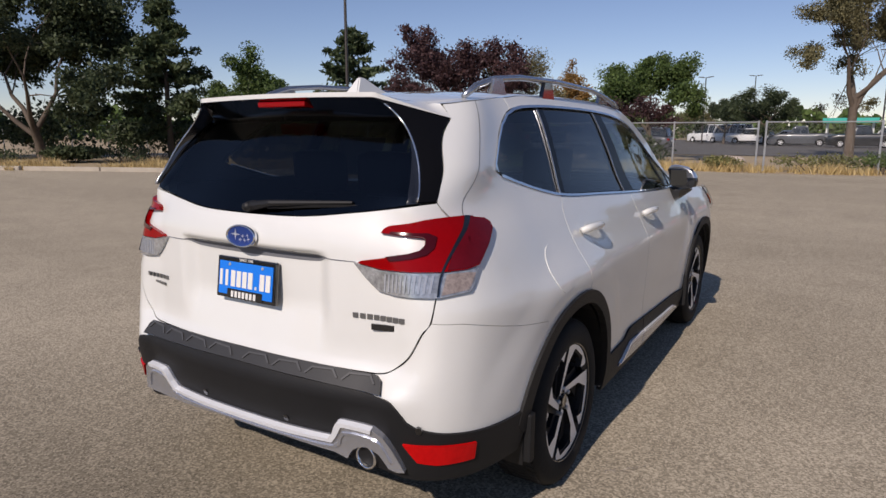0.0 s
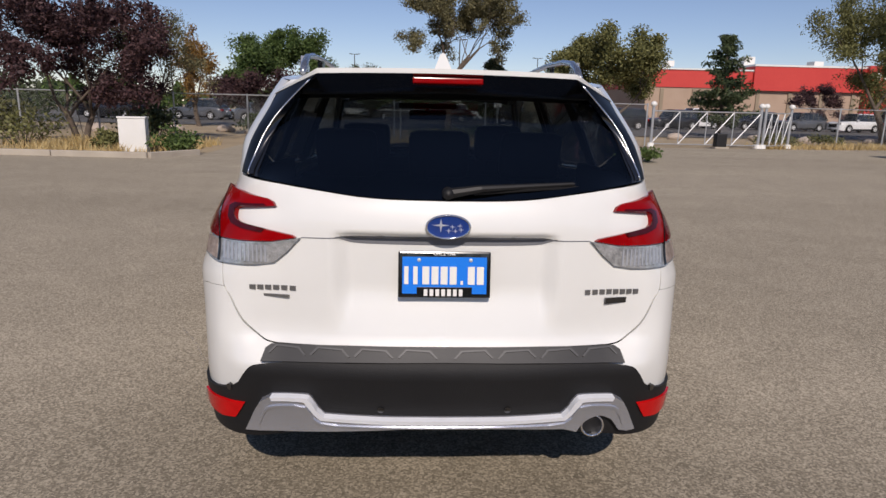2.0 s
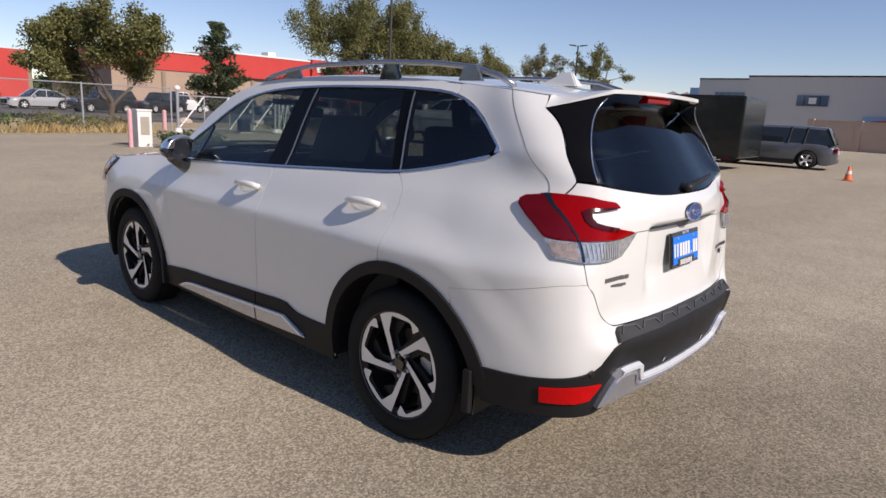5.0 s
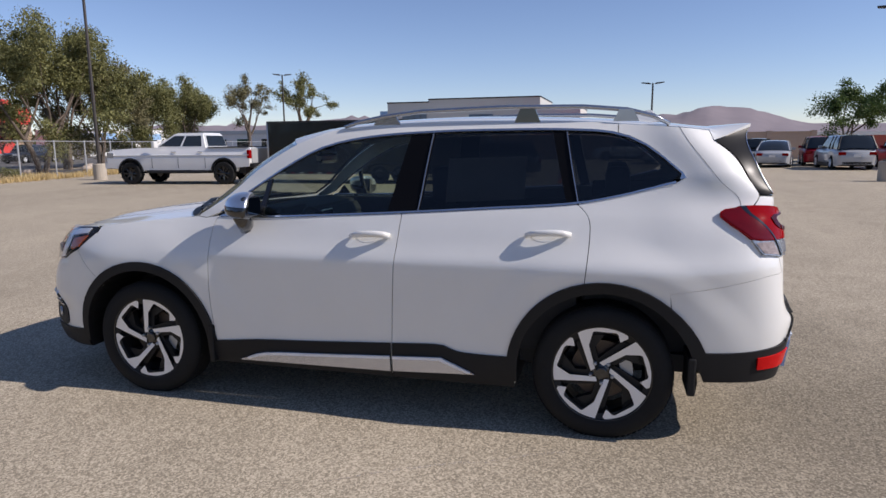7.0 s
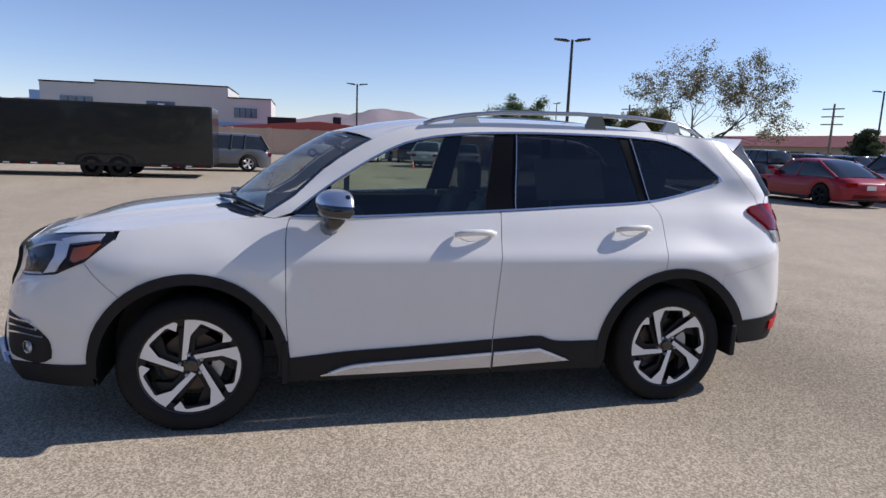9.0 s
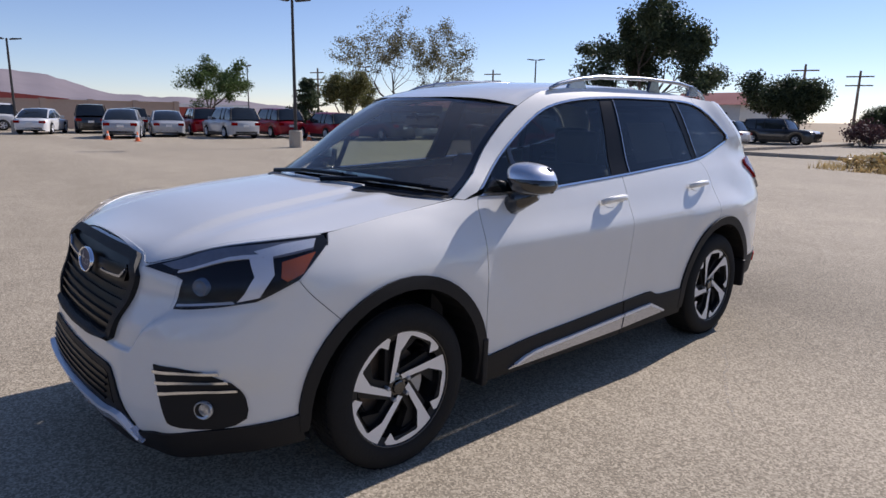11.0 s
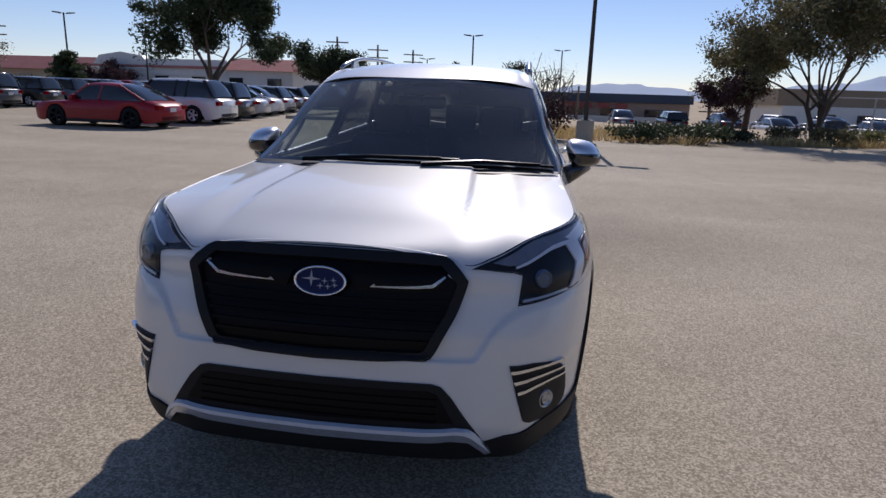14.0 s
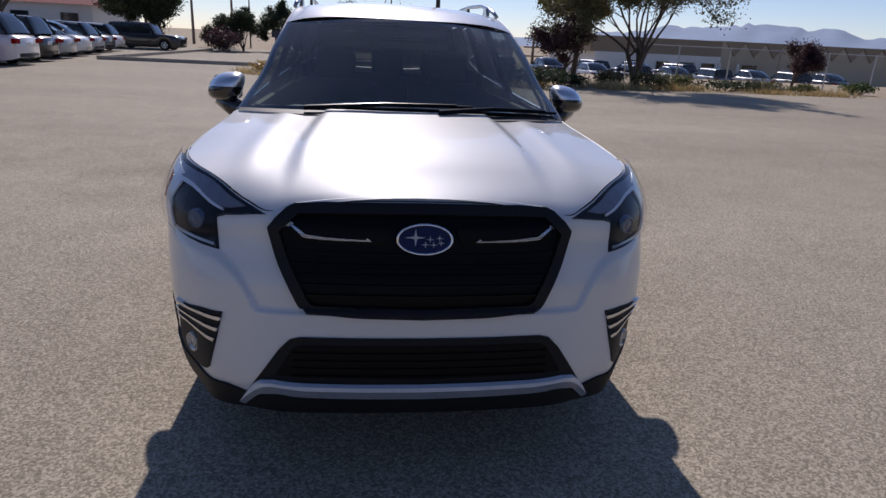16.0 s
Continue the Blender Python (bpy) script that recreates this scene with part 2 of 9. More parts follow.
def tube(bm, points, radii, sides=8, caps=True):
    """A tapered tube along points."""
    points = [Vector(p) for p in points]
    rings = []
    for i, p in enumerate(points):
        d = (points[min(i + 1, len(points) - 1)] - points[max(i - 1, 0)]).normalized()
        a = d.orthogonal().normalized() if i == 0 else (rings[-1][1] - d * rings[-1][1].dot(d)).normalized()
        b = d.cross(a)
        r = radii[i] if hasattr(radii, "__len__") else radii
        rings.append(([bm.verts.new(p + (a * math.cos(k * math.tau / sides) + b * math.sin(k * math.tau / sides)) * r) for k in range(sides)], a))
    for (r0, _), (r1, _) in zip(rings, rings[1:]):
        for k in range(sides):
            bm.faces.new((r0[k], r0[(k + 1) % sides], r1[(k + 1) % sides], r1[k]))
    if caps:
        bm.faces.new(rings[0][0][::-1])
        bm.faces.new(rings[-1][0])


def tubed(points, radii, sides=8):
    bm = bmesh.new()
    tube(bm, points, radii, sides)
    return bm


def prism(bm, outline, a0, a1, axis="x"):
    """An outline of (u, v) pairs drawn out between a0 and a1 along an axis."""
    def at(u, v, a):
        return (a, u, v) if axis == "x" else (u, a, v) if axis == "y" else (u, v, a)
    lo = [bm.verts.new(at(u, v, a0)) for u, v in outline]
    hi = [bm.verts.new(at(u, v, a1)) for u, v in outline]
    n = len(outline)
    bm.faces.new(lo)
    bm.faces.new(hi[::-1])
    for i in range(n):
        bm.faces.new((lo[i], hi[i], hi[(i + 1) % n], lo[(i + 1) % n]))
    bmesh.ops.recalc_face_normals(bm, faces=bm.faces)


def lathe(bm, profile, sides=32, axis="x", offset=(0, 0, 0)):
    """A profile of (along, radius) turned round an axis."""
    o = Vector(offset)
    rings = []
    for a, r in profile:
        ring = []
        for k in range(sides):
            c, s = math.cos(k * math.tau / sides) * r, math.sin(k * math.tau / sides) * r
            ring.append(bm.verts.new(o + Vector((a, c, s) if axis == "x" else (c, a, s) if axis == "y" else (c, s, a))))
        rings.append(ring)
    for r0, r1 in zip(rings, rings[1:]):
        for k in range(sides):
            bm.faces.new((r0[k], r0[(k + 1) % sides], r1[(k + 1) % sides], r1[k]))
    bm.normal_update()
    bmesh.ops.recalc_face_normals(bm, faces=bm.faces)


# ---- ground, road edges, distance ----
def ground_height(x, y):
    """Flat near the lot; the land falls away to the south-west."""
    fall = min(max((-y - 24.0) / 40.0, 0.0), 1.0) * min(max((4.0 - x) / 10.0, 0.0), 1.0)
    return -0.04 - 1.5 * fall * fall


def build_ground():
    steps = [-3000, -1200, -500, -250, -140] + [i * 4.0 for i in range(-28, 29)] + [140, 250, 500, 1200, 3000]
    n = len(steps)
    verts = [(x, y, ground_height(x, y)) for y in steps for x in steps]
    faces = [(j * n + i, j * n + i + 1, (j + 1) * n + i + 1, (j + 1) * n + i) for j in range(n - 1) for i in range(n - 1)]
    thing("ground", mesh_of("ground", verts, faces, DIRT, True), "dry pale dirt round the asphalt lot", "ground", "structure")


build_ground()

# how far the plan is swung round the car, by bearing in degrees
SWING = [(-180, 1.2), (-145, 1.0), (-100, 0.0), (-60, -0.3), (-45, 0.3), (-20, 0.5), (0, 0.8), (20, 1.1), (40, 1.1), (60, 1.0), (80, 0.9), (100, 0.5), (120, 0.3), (140, 0.6), (160, 1.0), (180, 1.2)]


def swing_at(x, y):
    deg = math.degrees(math.atan2(x, y))
    for (d0, s0), (d1, s1) in zip(SWING, SWING[1:]):
        if deg <= d1:
            return -radians(s0 + (s1 - s0) * (deg - d0) / (d1 - d0))
    return -radians(SWING[-1][1])


def swung(points):
    """Places of the plan, each swung round the car to its true bearing."""
    return [tuple((Matrix.Rotation(swing_at(x, y), 2) @ Vector((x, y)))) for x, y in points]


LOT = [(-70, -8), (-24, 8.5), (-12, 13), (-7, 12.6), (-6.2, 14), (-6.4, 20.5), (0, 20.8), (9, 22.4), (15, 22.8), (28, 25.5), (51.6, 27),
       (51.6, -52), (5, -52), (4, -19.2), (-5.5, -17.6), (-12, -20.5), (-18, -20.8), (-70, -26)]
LOT = swung(LOT)


def sheet(name, outline, z, material, label, category):
    bm = bmesh.new()
    bm.faces.new([bm.verts.new((x, y, z)) for x, y in outline])
    bmesh.ops.triangulate(bm, faces=bm.faces)
    bmesh.ops.recalc_face_normals(bm, faces=bm.faces)
    for f in bm.faces:
        if f.normal.z < 0:
            f.normal_flip()
    me = bpy.data.meshes.new(name)
    bm.to_mesh(me)
    bm.free()
    me.materials.append(material)
    return thing(name, me, label, category, "structure")


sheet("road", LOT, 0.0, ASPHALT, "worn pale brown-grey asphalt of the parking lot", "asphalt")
FAR_ASPHALT = surface("far_asphalt", (0.07, 0.065, 0.06), (0.15, 0.14, 0.125), 0.9, scale=0.3, grain=6.0)
sheet("road_1", [(-60, 38), (-2, 38), (14, 34), (70, 42), (80, 84), (-60, 110)], 0.0, FAR_ASPHALT, "dark asphalt of the neighbouring parking lot", "asphalt")
sheet("road_2", [(26, 28.5), (51.6, 28.5), (90, 30), (90, 42), (26, 33.5)], 0.0, FAR_ASPHALT, "dark asphalt beyond the fence", "asphalt")


def kerb(points, name):
    bm = bmesh.new()
    for (x0, y0), (x1, y1) in zip(points, points[1:]):
        d = Vector((x1 - x0, y1 - y0, 0))
        k = max(1, round(d.length / 3.0))
        for i in range(k):
            a, b = Vector((x0, y0, 0)) + d * (i / k), Vector((x0, y0, 0)) + d * ((i + 1) / k - 0.004)
            m = Matrix.LocRotScale((a + b) / 2 + Vector((0, 0, 0.055)), Euler((0, 0, math.atan2(d.y, d.x))), ((b - a).length, 0.16, 0.19))
            vs = bmesh.ops.create_cube(bm, size=1.0, matrix=m)["verts"]
            bmesh.ops.bevel(bm, geom=list({e for v in vs for e in v.link_edges}), offset=0.015, segments=1, affect="EDGES")
    me = bpy.data.meshes.new(name)
    bm.to_mesh(me)
    bm.free()
    me.materials.append(KERB)
    thing(name, me, "weathered pale concrete kerb along the asphalt", "kerb", "structure")


kerb(LOT[0:5], "kerb")
kerb(swung([(5.2, -25.5), (11.8, -25.5), (11.8, -45)]), "kerb_1")


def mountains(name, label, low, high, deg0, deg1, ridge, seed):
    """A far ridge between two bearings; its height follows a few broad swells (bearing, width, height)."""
    # low and high already have the haze of distance mixed into them
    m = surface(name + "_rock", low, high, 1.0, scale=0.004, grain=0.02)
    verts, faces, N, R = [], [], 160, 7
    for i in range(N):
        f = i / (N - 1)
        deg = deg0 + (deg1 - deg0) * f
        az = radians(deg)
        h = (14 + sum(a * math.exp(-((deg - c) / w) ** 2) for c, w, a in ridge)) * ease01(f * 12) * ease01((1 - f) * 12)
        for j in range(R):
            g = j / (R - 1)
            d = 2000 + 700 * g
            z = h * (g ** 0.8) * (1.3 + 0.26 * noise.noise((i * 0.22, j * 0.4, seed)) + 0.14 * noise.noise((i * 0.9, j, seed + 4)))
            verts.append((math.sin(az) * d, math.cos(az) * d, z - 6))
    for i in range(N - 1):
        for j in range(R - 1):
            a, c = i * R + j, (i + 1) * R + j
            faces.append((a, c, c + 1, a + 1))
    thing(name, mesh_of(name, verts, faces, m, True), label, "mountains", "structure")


def ease01(v):
    v = min(max(v, 0.0), 1.0)
    return v * v * (3 - 2 * v)


mountains("backdrop", "brown desert mountains on the eastern horizon, haze put into their colour", (0.17, 0.145, 0.16), (0.27, 0.23, 0.245), 38, 126, ((98, 7.0, 82), (87, 7, 30), (69, 11, 72), (52, 8, 42), (112, 6, 30)), 3)
mountains("backdrop_1", "mountains on the southern horizon, pale blue from haze put into their colour", (0.27, 0.35, 0.48), (0.36, 0.44, 0.56), 176, 250, ((186, 5, 34), (211, 13, 74), (240, 12, 44)), 9)


# ---- trees, bushes, grass ----
def leaves_into(verts, faces, rng, centres, size, aspect=0.55, droop=0.0):
    c = np.asarray(centres)
    n = len(c)
    a = rng.normal(size=(n, 3))
    a[:, 2] -= droop
    a /= np.linalg.norm(a, axis=1)[:, None]
    b = np.cross(a, rng.normal(size=(n, 3)))
    b /= np.linalg.norm(b, axis=1)[:, None]
    s = (size * rng.uniform(0.6, 1.35, n))[:, None]
    a, b = a * s, b * s * aspect
    k = len(verts)
    quad = np.stack([c - a, c - b * 0.9 + a * 0.1, c + a, c + b], 1).reshape(-1, 3)
    verts.extend(map(tuple, quad))
    faces.extend((k + 4 * i, k + 4 * i + 1, k + 4 * i + 2, k + 4 * i + 3) for i in range(n))


def clumped(rng, n, reach):
    """Offsets that fill a ball evenly, a little denser towards its rim, with no strays."""
    d = rng.normal(size=(n, 3))
    d /= np.linalg.norm(d, axis=1)[:, None]
    return d * (rng.uniform(0, 1, n) ** 0.42)[:, None] * np.array(reach)


def branches(rng, p, d, length, radius, depth, out, tips, spread=0.75, up=0.25):
    pts, rad = [p], [radius]
    for i in range(3):
        d = (d + Vector(rng.normal(size=3)) * 0.16 + Vector((0, 0, up * 0.15))).normalized()
        p = p + d * (length / 3)
        pts.append(p)
        rad.append(radius * (1 - 0.18 * (i + 1)))
    out.append((pts, rad))
    if depth == 0:
        tips.extend(pts[1:])
        return
    if depth == 1:
        tips.append(pts[-1])
    for k in range(int(rng.integers(2, 4)) + (1 if depth > 1 else 0)):
        q = pts[-1] if k < 2 else pts[2]
        e = (d + Vector(rng.normal(size=3)) * spread + Vector((0, 0, up))).normalized()
        branches(rng, q, e, length * rng.uniform(0.62, 0.85), rad[-1] * 0.68, depth - 1, out, tips, spread, up)


def tree(label, x, y, height, width, leaf, seed, fork=0.22, leaf_size=0.13, per_tip=16, clump=0.55, stems=1, depth=3, droop=0.0, base=0.0, spread=0.75, z0=0.0):
    """A broad-leaved tree: trunk and limbs that fork, leaves in clumps round the twigs."""
    rng = np.random.default_rng(seed)
    out, tips = [], []
    for s in range(stems):
        lean = Vector((rng.normal() * 0.12, rng.normal() * 0.12, 1)) if stems == 1 else Vector((math.cos(s * math.tau / stems + seed) * 0.35, math.sin(s * math.tau / stems + seed) * 0.35, 1))
        th = height * fork
        p = Vector((0.12 * math.cos(s * 2.4), 0.12 * math.sin(s * 2.4), -0.1)) if stems > 1 else Vector((0, 0, -0.1))
        r = height * 0.022 / math.sqrt(stems) + 0.02
        top = p + lean.normalized() * th
        out.append(([p, p + (top - p) * 0.12, p + (top - p) * 0.55, top], [r * 1.5, r * 1.1, r, r * 0.9]))
        for k in range(4 if stems == 1 else 3):
            ang = k * 2.4 + seed + s
            e = Vector((math.cos(ang) * 0.8, math.sin(ang) * 0.8, rng.uniform(0.6, 1.4))).normalized()
            branches(rng, top - lean * (th * 0.08 * k), e, height * 0.24, r * 0.62, depth - 1, out, tips, spread)
    t = np.array([tuple(q) for q in tips])
    zmax, half = np.percentile(t[:, 2], 99), np.percentile(np.abs(t[:, :2]), 96)
    sz, sxy = (height - clump * 0.6) / zmax, (width / 2 - clump * 0.5) / half
    fit = lambda q: Vector((q.x * sxy, q.y * sxy, q.z * sz)) if q.z > height * fork * 0.6 else Vector((q.x, q.y, q.z * sz))
    bm = bmesh.new()
    for pts, rad in out:
        if rad[0] > 0.003:
            tube(bm, [fit(q) for q in pts], [max(r, 0.008 if per_tip > 2 else 0.014) for r in rad], 6 if rad[0] > 0.05 else 4, False)
    root = thing("tree", None, label, "tree")
    root.location = (x, y, z0)
    part("trunk", bm, BARK, root, smooth=True)
    verts, faces = [], []
    centres, inner = [], []
    for q in t:
        f = fit(Vector(q))
        if f.z < height * base:
            continue
        m, wide = int(per_tip * 2.4 * rng.uniform(0.4, 1.5)), clump * rng.uniform(0.5, 1.1)
        inner.append(np.array(f) + clumped(rng, m // 3 + 1, (0.62 * wide, 0.62 * wide, 0.5 * wide)))
        centres.append(np.array(f) + clumped(rng, int(m * 1.15) + 1, (1.05 * wide, 1.05 * wide, 0.82 * wide)))
    leaves_into(verts, faces, rng, np.concatenate(inner), leaf_size * 0.8, droop=droop)
    leaves_into(verts, faces, rng, np.concatenate(centres), leaf_size * 0.5, droop=droop)
    part("crown", mesh_of("crown", verts, faces, leaf), None, root)
    return root


def pine(label, x, y, height, width, seed, start=0.16, leaf=None, z0=0.0, size=0.16):
    """A pine: straight trunk, uneven whorls of boughs with needle clumps."""
    rng = np.random.default_rng(seed)
    bm = bmesh.new()
    tube(bm, [(0, 0, -0.1), (0.03, 0, height * 0.5), (0, 0.02, height * 0.98)], [height * 0.022, height * 0.014, 0.015], 7)
    verts, faces, centres = [], [], []
    z = height * start
    while z < height * 0.98:
        f = (z / height - start) / (1 - start)
        reach = width / 2 * (1 - f) ** 0.75 * min(1, 0.55 + 3 * f)
        for k in range(int(rng.integers(4, 7))):
            a, L = rng.uniform(0, math.tau), reach * rng.uniform(0.55, 1.12) + 0.12
            tip = Vector((math.cos(a) * L, math.sin(a) * L, z + L * rng.uniform(-0.05, 0.35)))
            tube(bm, [(0, 0, z), tuple(Vector((0, 0, z)).lerp(tip, 0.5) + Vector((0, 0, -0.03 * L))), tuple(tip)], [0.03 * height / 8, 0.02, 0.008], 4, False)
            for s in np.linspace(0.3, 1.0, max(3, int(L * 3.2))):
                c = Vector((0, 0, z)).lerp(tip, s)
                m = int(rng.integers(14, 30))
                centres.append(np.array(c) + clumped(rng, m, (0.34, 0.34, 0.2)) * (0.6 + 0.5 * height / 8))
        z += height * rng.uniform(0.035, 0.06)
    root = thing("pine_tree", None, label, "tree")
    root.location = (x, y, z0)
    part("trunk", bm, BARK, root, smooth=True)
    leaves_into(verts, faces, rng, np.concatenate(centres), size, aspect=0.3)
    part("crown", mesh_of("crown", verts, faces, leaf or LEAF_PINE), None, root)
    return root


def bush(label, x, y, height, width, leaf, seed, count=900, size=0.08, z0=0.0, depth=None):
    rng = np.random.default_rng(seed)
    bm = bmesh.new()
    centres = []
    for k in range(14):
        a, r = rng.uniform(0, math.tau), math.sqrt(rng.uniform(0, 1)) * 0.46
        tip = Vector((math.cos(a) * r * width, math.sin(a) * r * (depth or width), height * rng.uniform(0.45, 0.92) * (1 - r * 0.7)))
        tube(bm, [(tip.x * 0.3, tip.y * 0.3, -0.05), (tip.x * 0.7, tip.y * 0.7, tip.z * 0.6), tuple(tip)], [0.02, 0.012, 0.005], 4, False)
        m = count // 14
        g = clumped(rng, m, (width * 0.20, (depth or width) * 0.20, height * 0.26)) + np.array(tip) * rng.uniform(0.55, 1.0, (m, 1)) ** 0.6
        g[:, 2] = np.abs(g[:, 2])
        centres.append(g)
    root = thing("bush", None, label, "bush")
    root.location = (x, y, z0)
    part("stem", bm, BARK, root)
    verts, faces = [], []
    leaves_into(verts, faces, rng, np.concatenate(centres), size)
    part("foliage", mesh_of("foliage", verts, faces, leaf), None, root)
    return root


def grass(name, areas, label, seed, height=0.3, per_m2=26, z=0.0):
    """Dry tufts strewn over quadrilaterals (x0, x1, y0, y1, slope of the y edges)."""
    rng = np.random.default_rng(seed)
    verts, faces = [], []
    for x0, x1, y0, y1, slope in areas:
        n = min(int((x1 - x0) * (y1 - y0) * per_m2), 9000)
        xs = rng.uniform(x0, x1, n)
        ys = rng.uniform(y0, y1, n) + (xs - x0) * slope
        thick = np.array([noise.noise((px * 0.45, py * 0.7, seed)) for px, py in zip(xs, ys)])
        for px, py, t in zip(xs, ys, thick):
            if t < -0.12 + rng.normal() * 0.15:
                continue
            h = height * rng.uniform(0.5, 1.3) * (0.7 + t)
            for k in range(3):
                a, w = rng.uniform(0, math.tau), rng.uniform(0.012, 0.03)
                lx, ly = rng.normal() * 0.45 * h, rng.normal() * 0.45 * h
                i = len(verts)
                gz = z + ground_height(px, py) + 0.04
                verts.extend(((px - math.cos(a) * w, py - math.sin(a) * w, gz - 0.06), (px + math.cos(a) * w, py + math.sin(a) * w, gz - 0.06), (px + lx, py + ly, gz + h)))
                faces.append((i, i + 1, i + 2))
    thing(name, mesh_of(name, verts, faces, DRY_GRASS), label, "grass", "stuff")


# ---- street furniture ----
def lamp_post(x, y, height, label, base=True, arms=2, turn=0.0, r=0.075, z0=0.0):
    root = thing("lamp_post", None, label, "lamp post", group="lamp posts of the parking lots")
    root.matrix_world = pose(x, y, z0, 0, 0, turn)
    foot = 0.0
    if base:
        bm = bmesh.new()
        lathe(bm, [(-0.05, 0.0), (-0.05, 0.28), (0.68, 0.28), (0.72, 0.25), (0.72, 0.0)], 20, "z")
        part("concrete_base", bm, KERB, root, "pale round concrete base", smooth=False)
        foot = 0.72
    bm = bmesh.new()
    box(bm, -r * 1.8, r * 1.8, -r * 1.8, r * 1.8, foot, foot + 0.03)
    tube(bm, [(0, 0, foot), (0, 0, height)], [r, r * 0.75], 8)
    part("pole", bm, POLE_METAL, root)
    for k in range(arms):
        s = 1 if k == 0 else -1
        bm = bmesh.new()
        prism(bm, [(s * 0.1, height - 0.05), (s * 0.25, height + 0.02), (s * 0.75, height + 0.05), (s * 0.75, height + 0.0), (s * 0.2, height - 0.08)], -0.14, 0.14, "y")
        part("lamp_head", bm, POLE_METAL, root)
    return root


def utility_pole(x, y, height, arms, label, z0=0.0, turn=20):
    root = thing("utility_pole", None, label, "utility pole", group="far utility poles")
    root.matrix_world = pose(x, y, z0, 0, 0, turn)
    part("pole", tubed([(0, 0, -0.2), (0, 0, height)], [0.16, 0.1], 7), WOOD_POLE, root)
    for k in range(arms):
        part("crossarm", boxed(-1.1, 1.1, 0.1, 0.2, height - 0.6 - 0.8 * k, height - 0.48 - 0.8 * k), WOOD_POLE, root)
    return root


def chain_link():
    """Wire mesh: fine see-through diamonds, by a wave pattern on the sheet."""
    m, nt, b = nodes_of("chain_link")
    geo = nt.nodes.new("ShaderNodeTexCoord")
    outs = []
    for rot in (0.785, -0.785):
        mp = nt.nodes.new("ShaderNodeMapping")
        mp.inputs["Rotation"].default_value = (0, rot, 0)
        w = node(nt, "ShaderNodeTexWave", Scale=4.2)
        w.bands_direction = "X"
        nt.links.new(geo.outputs["Object"], mp.inputs["Vector"])
        nt.links.new(mp.outputs[0], w.inputs["Vector"])
        g = nt.nodes.new("ShaderNodeMath")
        g.operation = "GREATER_THAN"
        g.inputs[1].default_value = 0.9975
        nt.links.new(w.outputs["Fac"], g.inputs[0])
        outs.append(g.outputs[0])
    mx = nt.nodes.new("ShaderNodeMath")
    mx.operation = "MAXIMUM"
    nt.links.new(outs[0], mx.inputs[0])
    nt.links.new(outs[1], mx.inputs[1])
    nt.links.new(mx.outputs[0], b.inputs["Alpha"])
    b.inputs["Base Color"].default_value = (0.36, 0.36, 0.35, 1)
    b.inputs["Metallic"].default_value, b.inputs["Roughness"].default_value = 0.5, 0.5
    return m


CHAIN = chain_link()


def fence(points, label, height=1.75, step=3.05):
    root = thing("chain_link_fence", None, label, "fence")
    for (x0, y0), (x1, y1) in zip(points, points[1:]):
        a, d = Vector((x0, y0, 0)), Vector((x1 - x0, y1 - y0, 0))
        k = max(1, round(d.length / step))
        for i in range(k + 1):
            p = a + d * (i / k)
            part("post", tubed([(p.x, p.y, -0.1), (p.x, p.y, height + 0.05)], 0.035, 8), GALV, root)
        part("top_rail", tubed([(a.x, a.y, height), (x1, y1, height)], 0.022, 6), GALV, root)
        me = mesh_of("wire_mesh", [(0, 0, 0.03), (d.length, 0, 0.03), (d.length, 0, height), (0, 0, height)], [(0, 1, 2, 3)], CHAIN)
        ob = part("wire_mesh", me, None, root)
        ob.matrix_basis = pose(x0, y0, 0, 0, 0, math.degrees(math.atan2(d.y, d.x)))
    return root


def swing_gate(x0, y0, x1, y1, label):
    """A wide chain-link gate leaf with slanted braces."""
    root = thing("fence_gate", None, label, "gate")
    a, d = Vector((x0, y0, 0)), Vector((x1 - x0, y1 - y0, 0))
    for z in (0.12, 1.5):
        part("rail", tubed([tuple(a + Vector((0, 0, z))), tuple(a + d + Vector((0, 0, z)))], 0.028, 6), GALV, root)
    n = 4
    for i in range(n):
        p, q = a + d * (i / n), a + d * ((i + 1) / n)
        part("brace", tubed([(p.x, p.y, 0.12), (q.x, q.y, 1.5)], 0.025, 6), GALV, root)
        part("upright", tubed([(q.x, q.y, 0.12), (q.x, q.y, 1.5)], 0.022, 6), GALV, root)
    for p in (a, a + d):
        part("gate_post", tubed([(p.x, p.y, -0.1), (p.x, p.y, 1.75)], 0.06, 10), GALV, root)
        bm = bmesh.new()
        bmesh.ops.create_uvsphere(bm, u_segments=12, v_segments=8, radius=0.13, matrix=Matrix.Translation((p.x, p.y, 1.78)) @ Matrix.Diagonal((1, 1, 0.9, 1)))
        part("post_cap", bm, WHITE_PLASTIC, root, "white bag over the post top", smooth=True)
        bm = bmesh.new()
        lathe(bm, [(0, 0), (0, 0.16), (0.16, 0.13), (0.18, 0)], 12, "z", (p.x, p.y, 0))
        part("footing", bm, WHITE_PLASTIC, root, "white-painted footing")
    me = mesh_of("wire_mesh", [(0, 0, 0.12), (d.length, 0, 0.12), (d.length, 0, 1.5), (0, 0, 1.5)], [(0, 1, 2, 3)], CHAIN)
    part("wire_mesh", me, None, root).matrix_basis = pose(x0, y0, 0, 0, 0, math.degrees(math.atan2(d.y, d.x)))
    return root


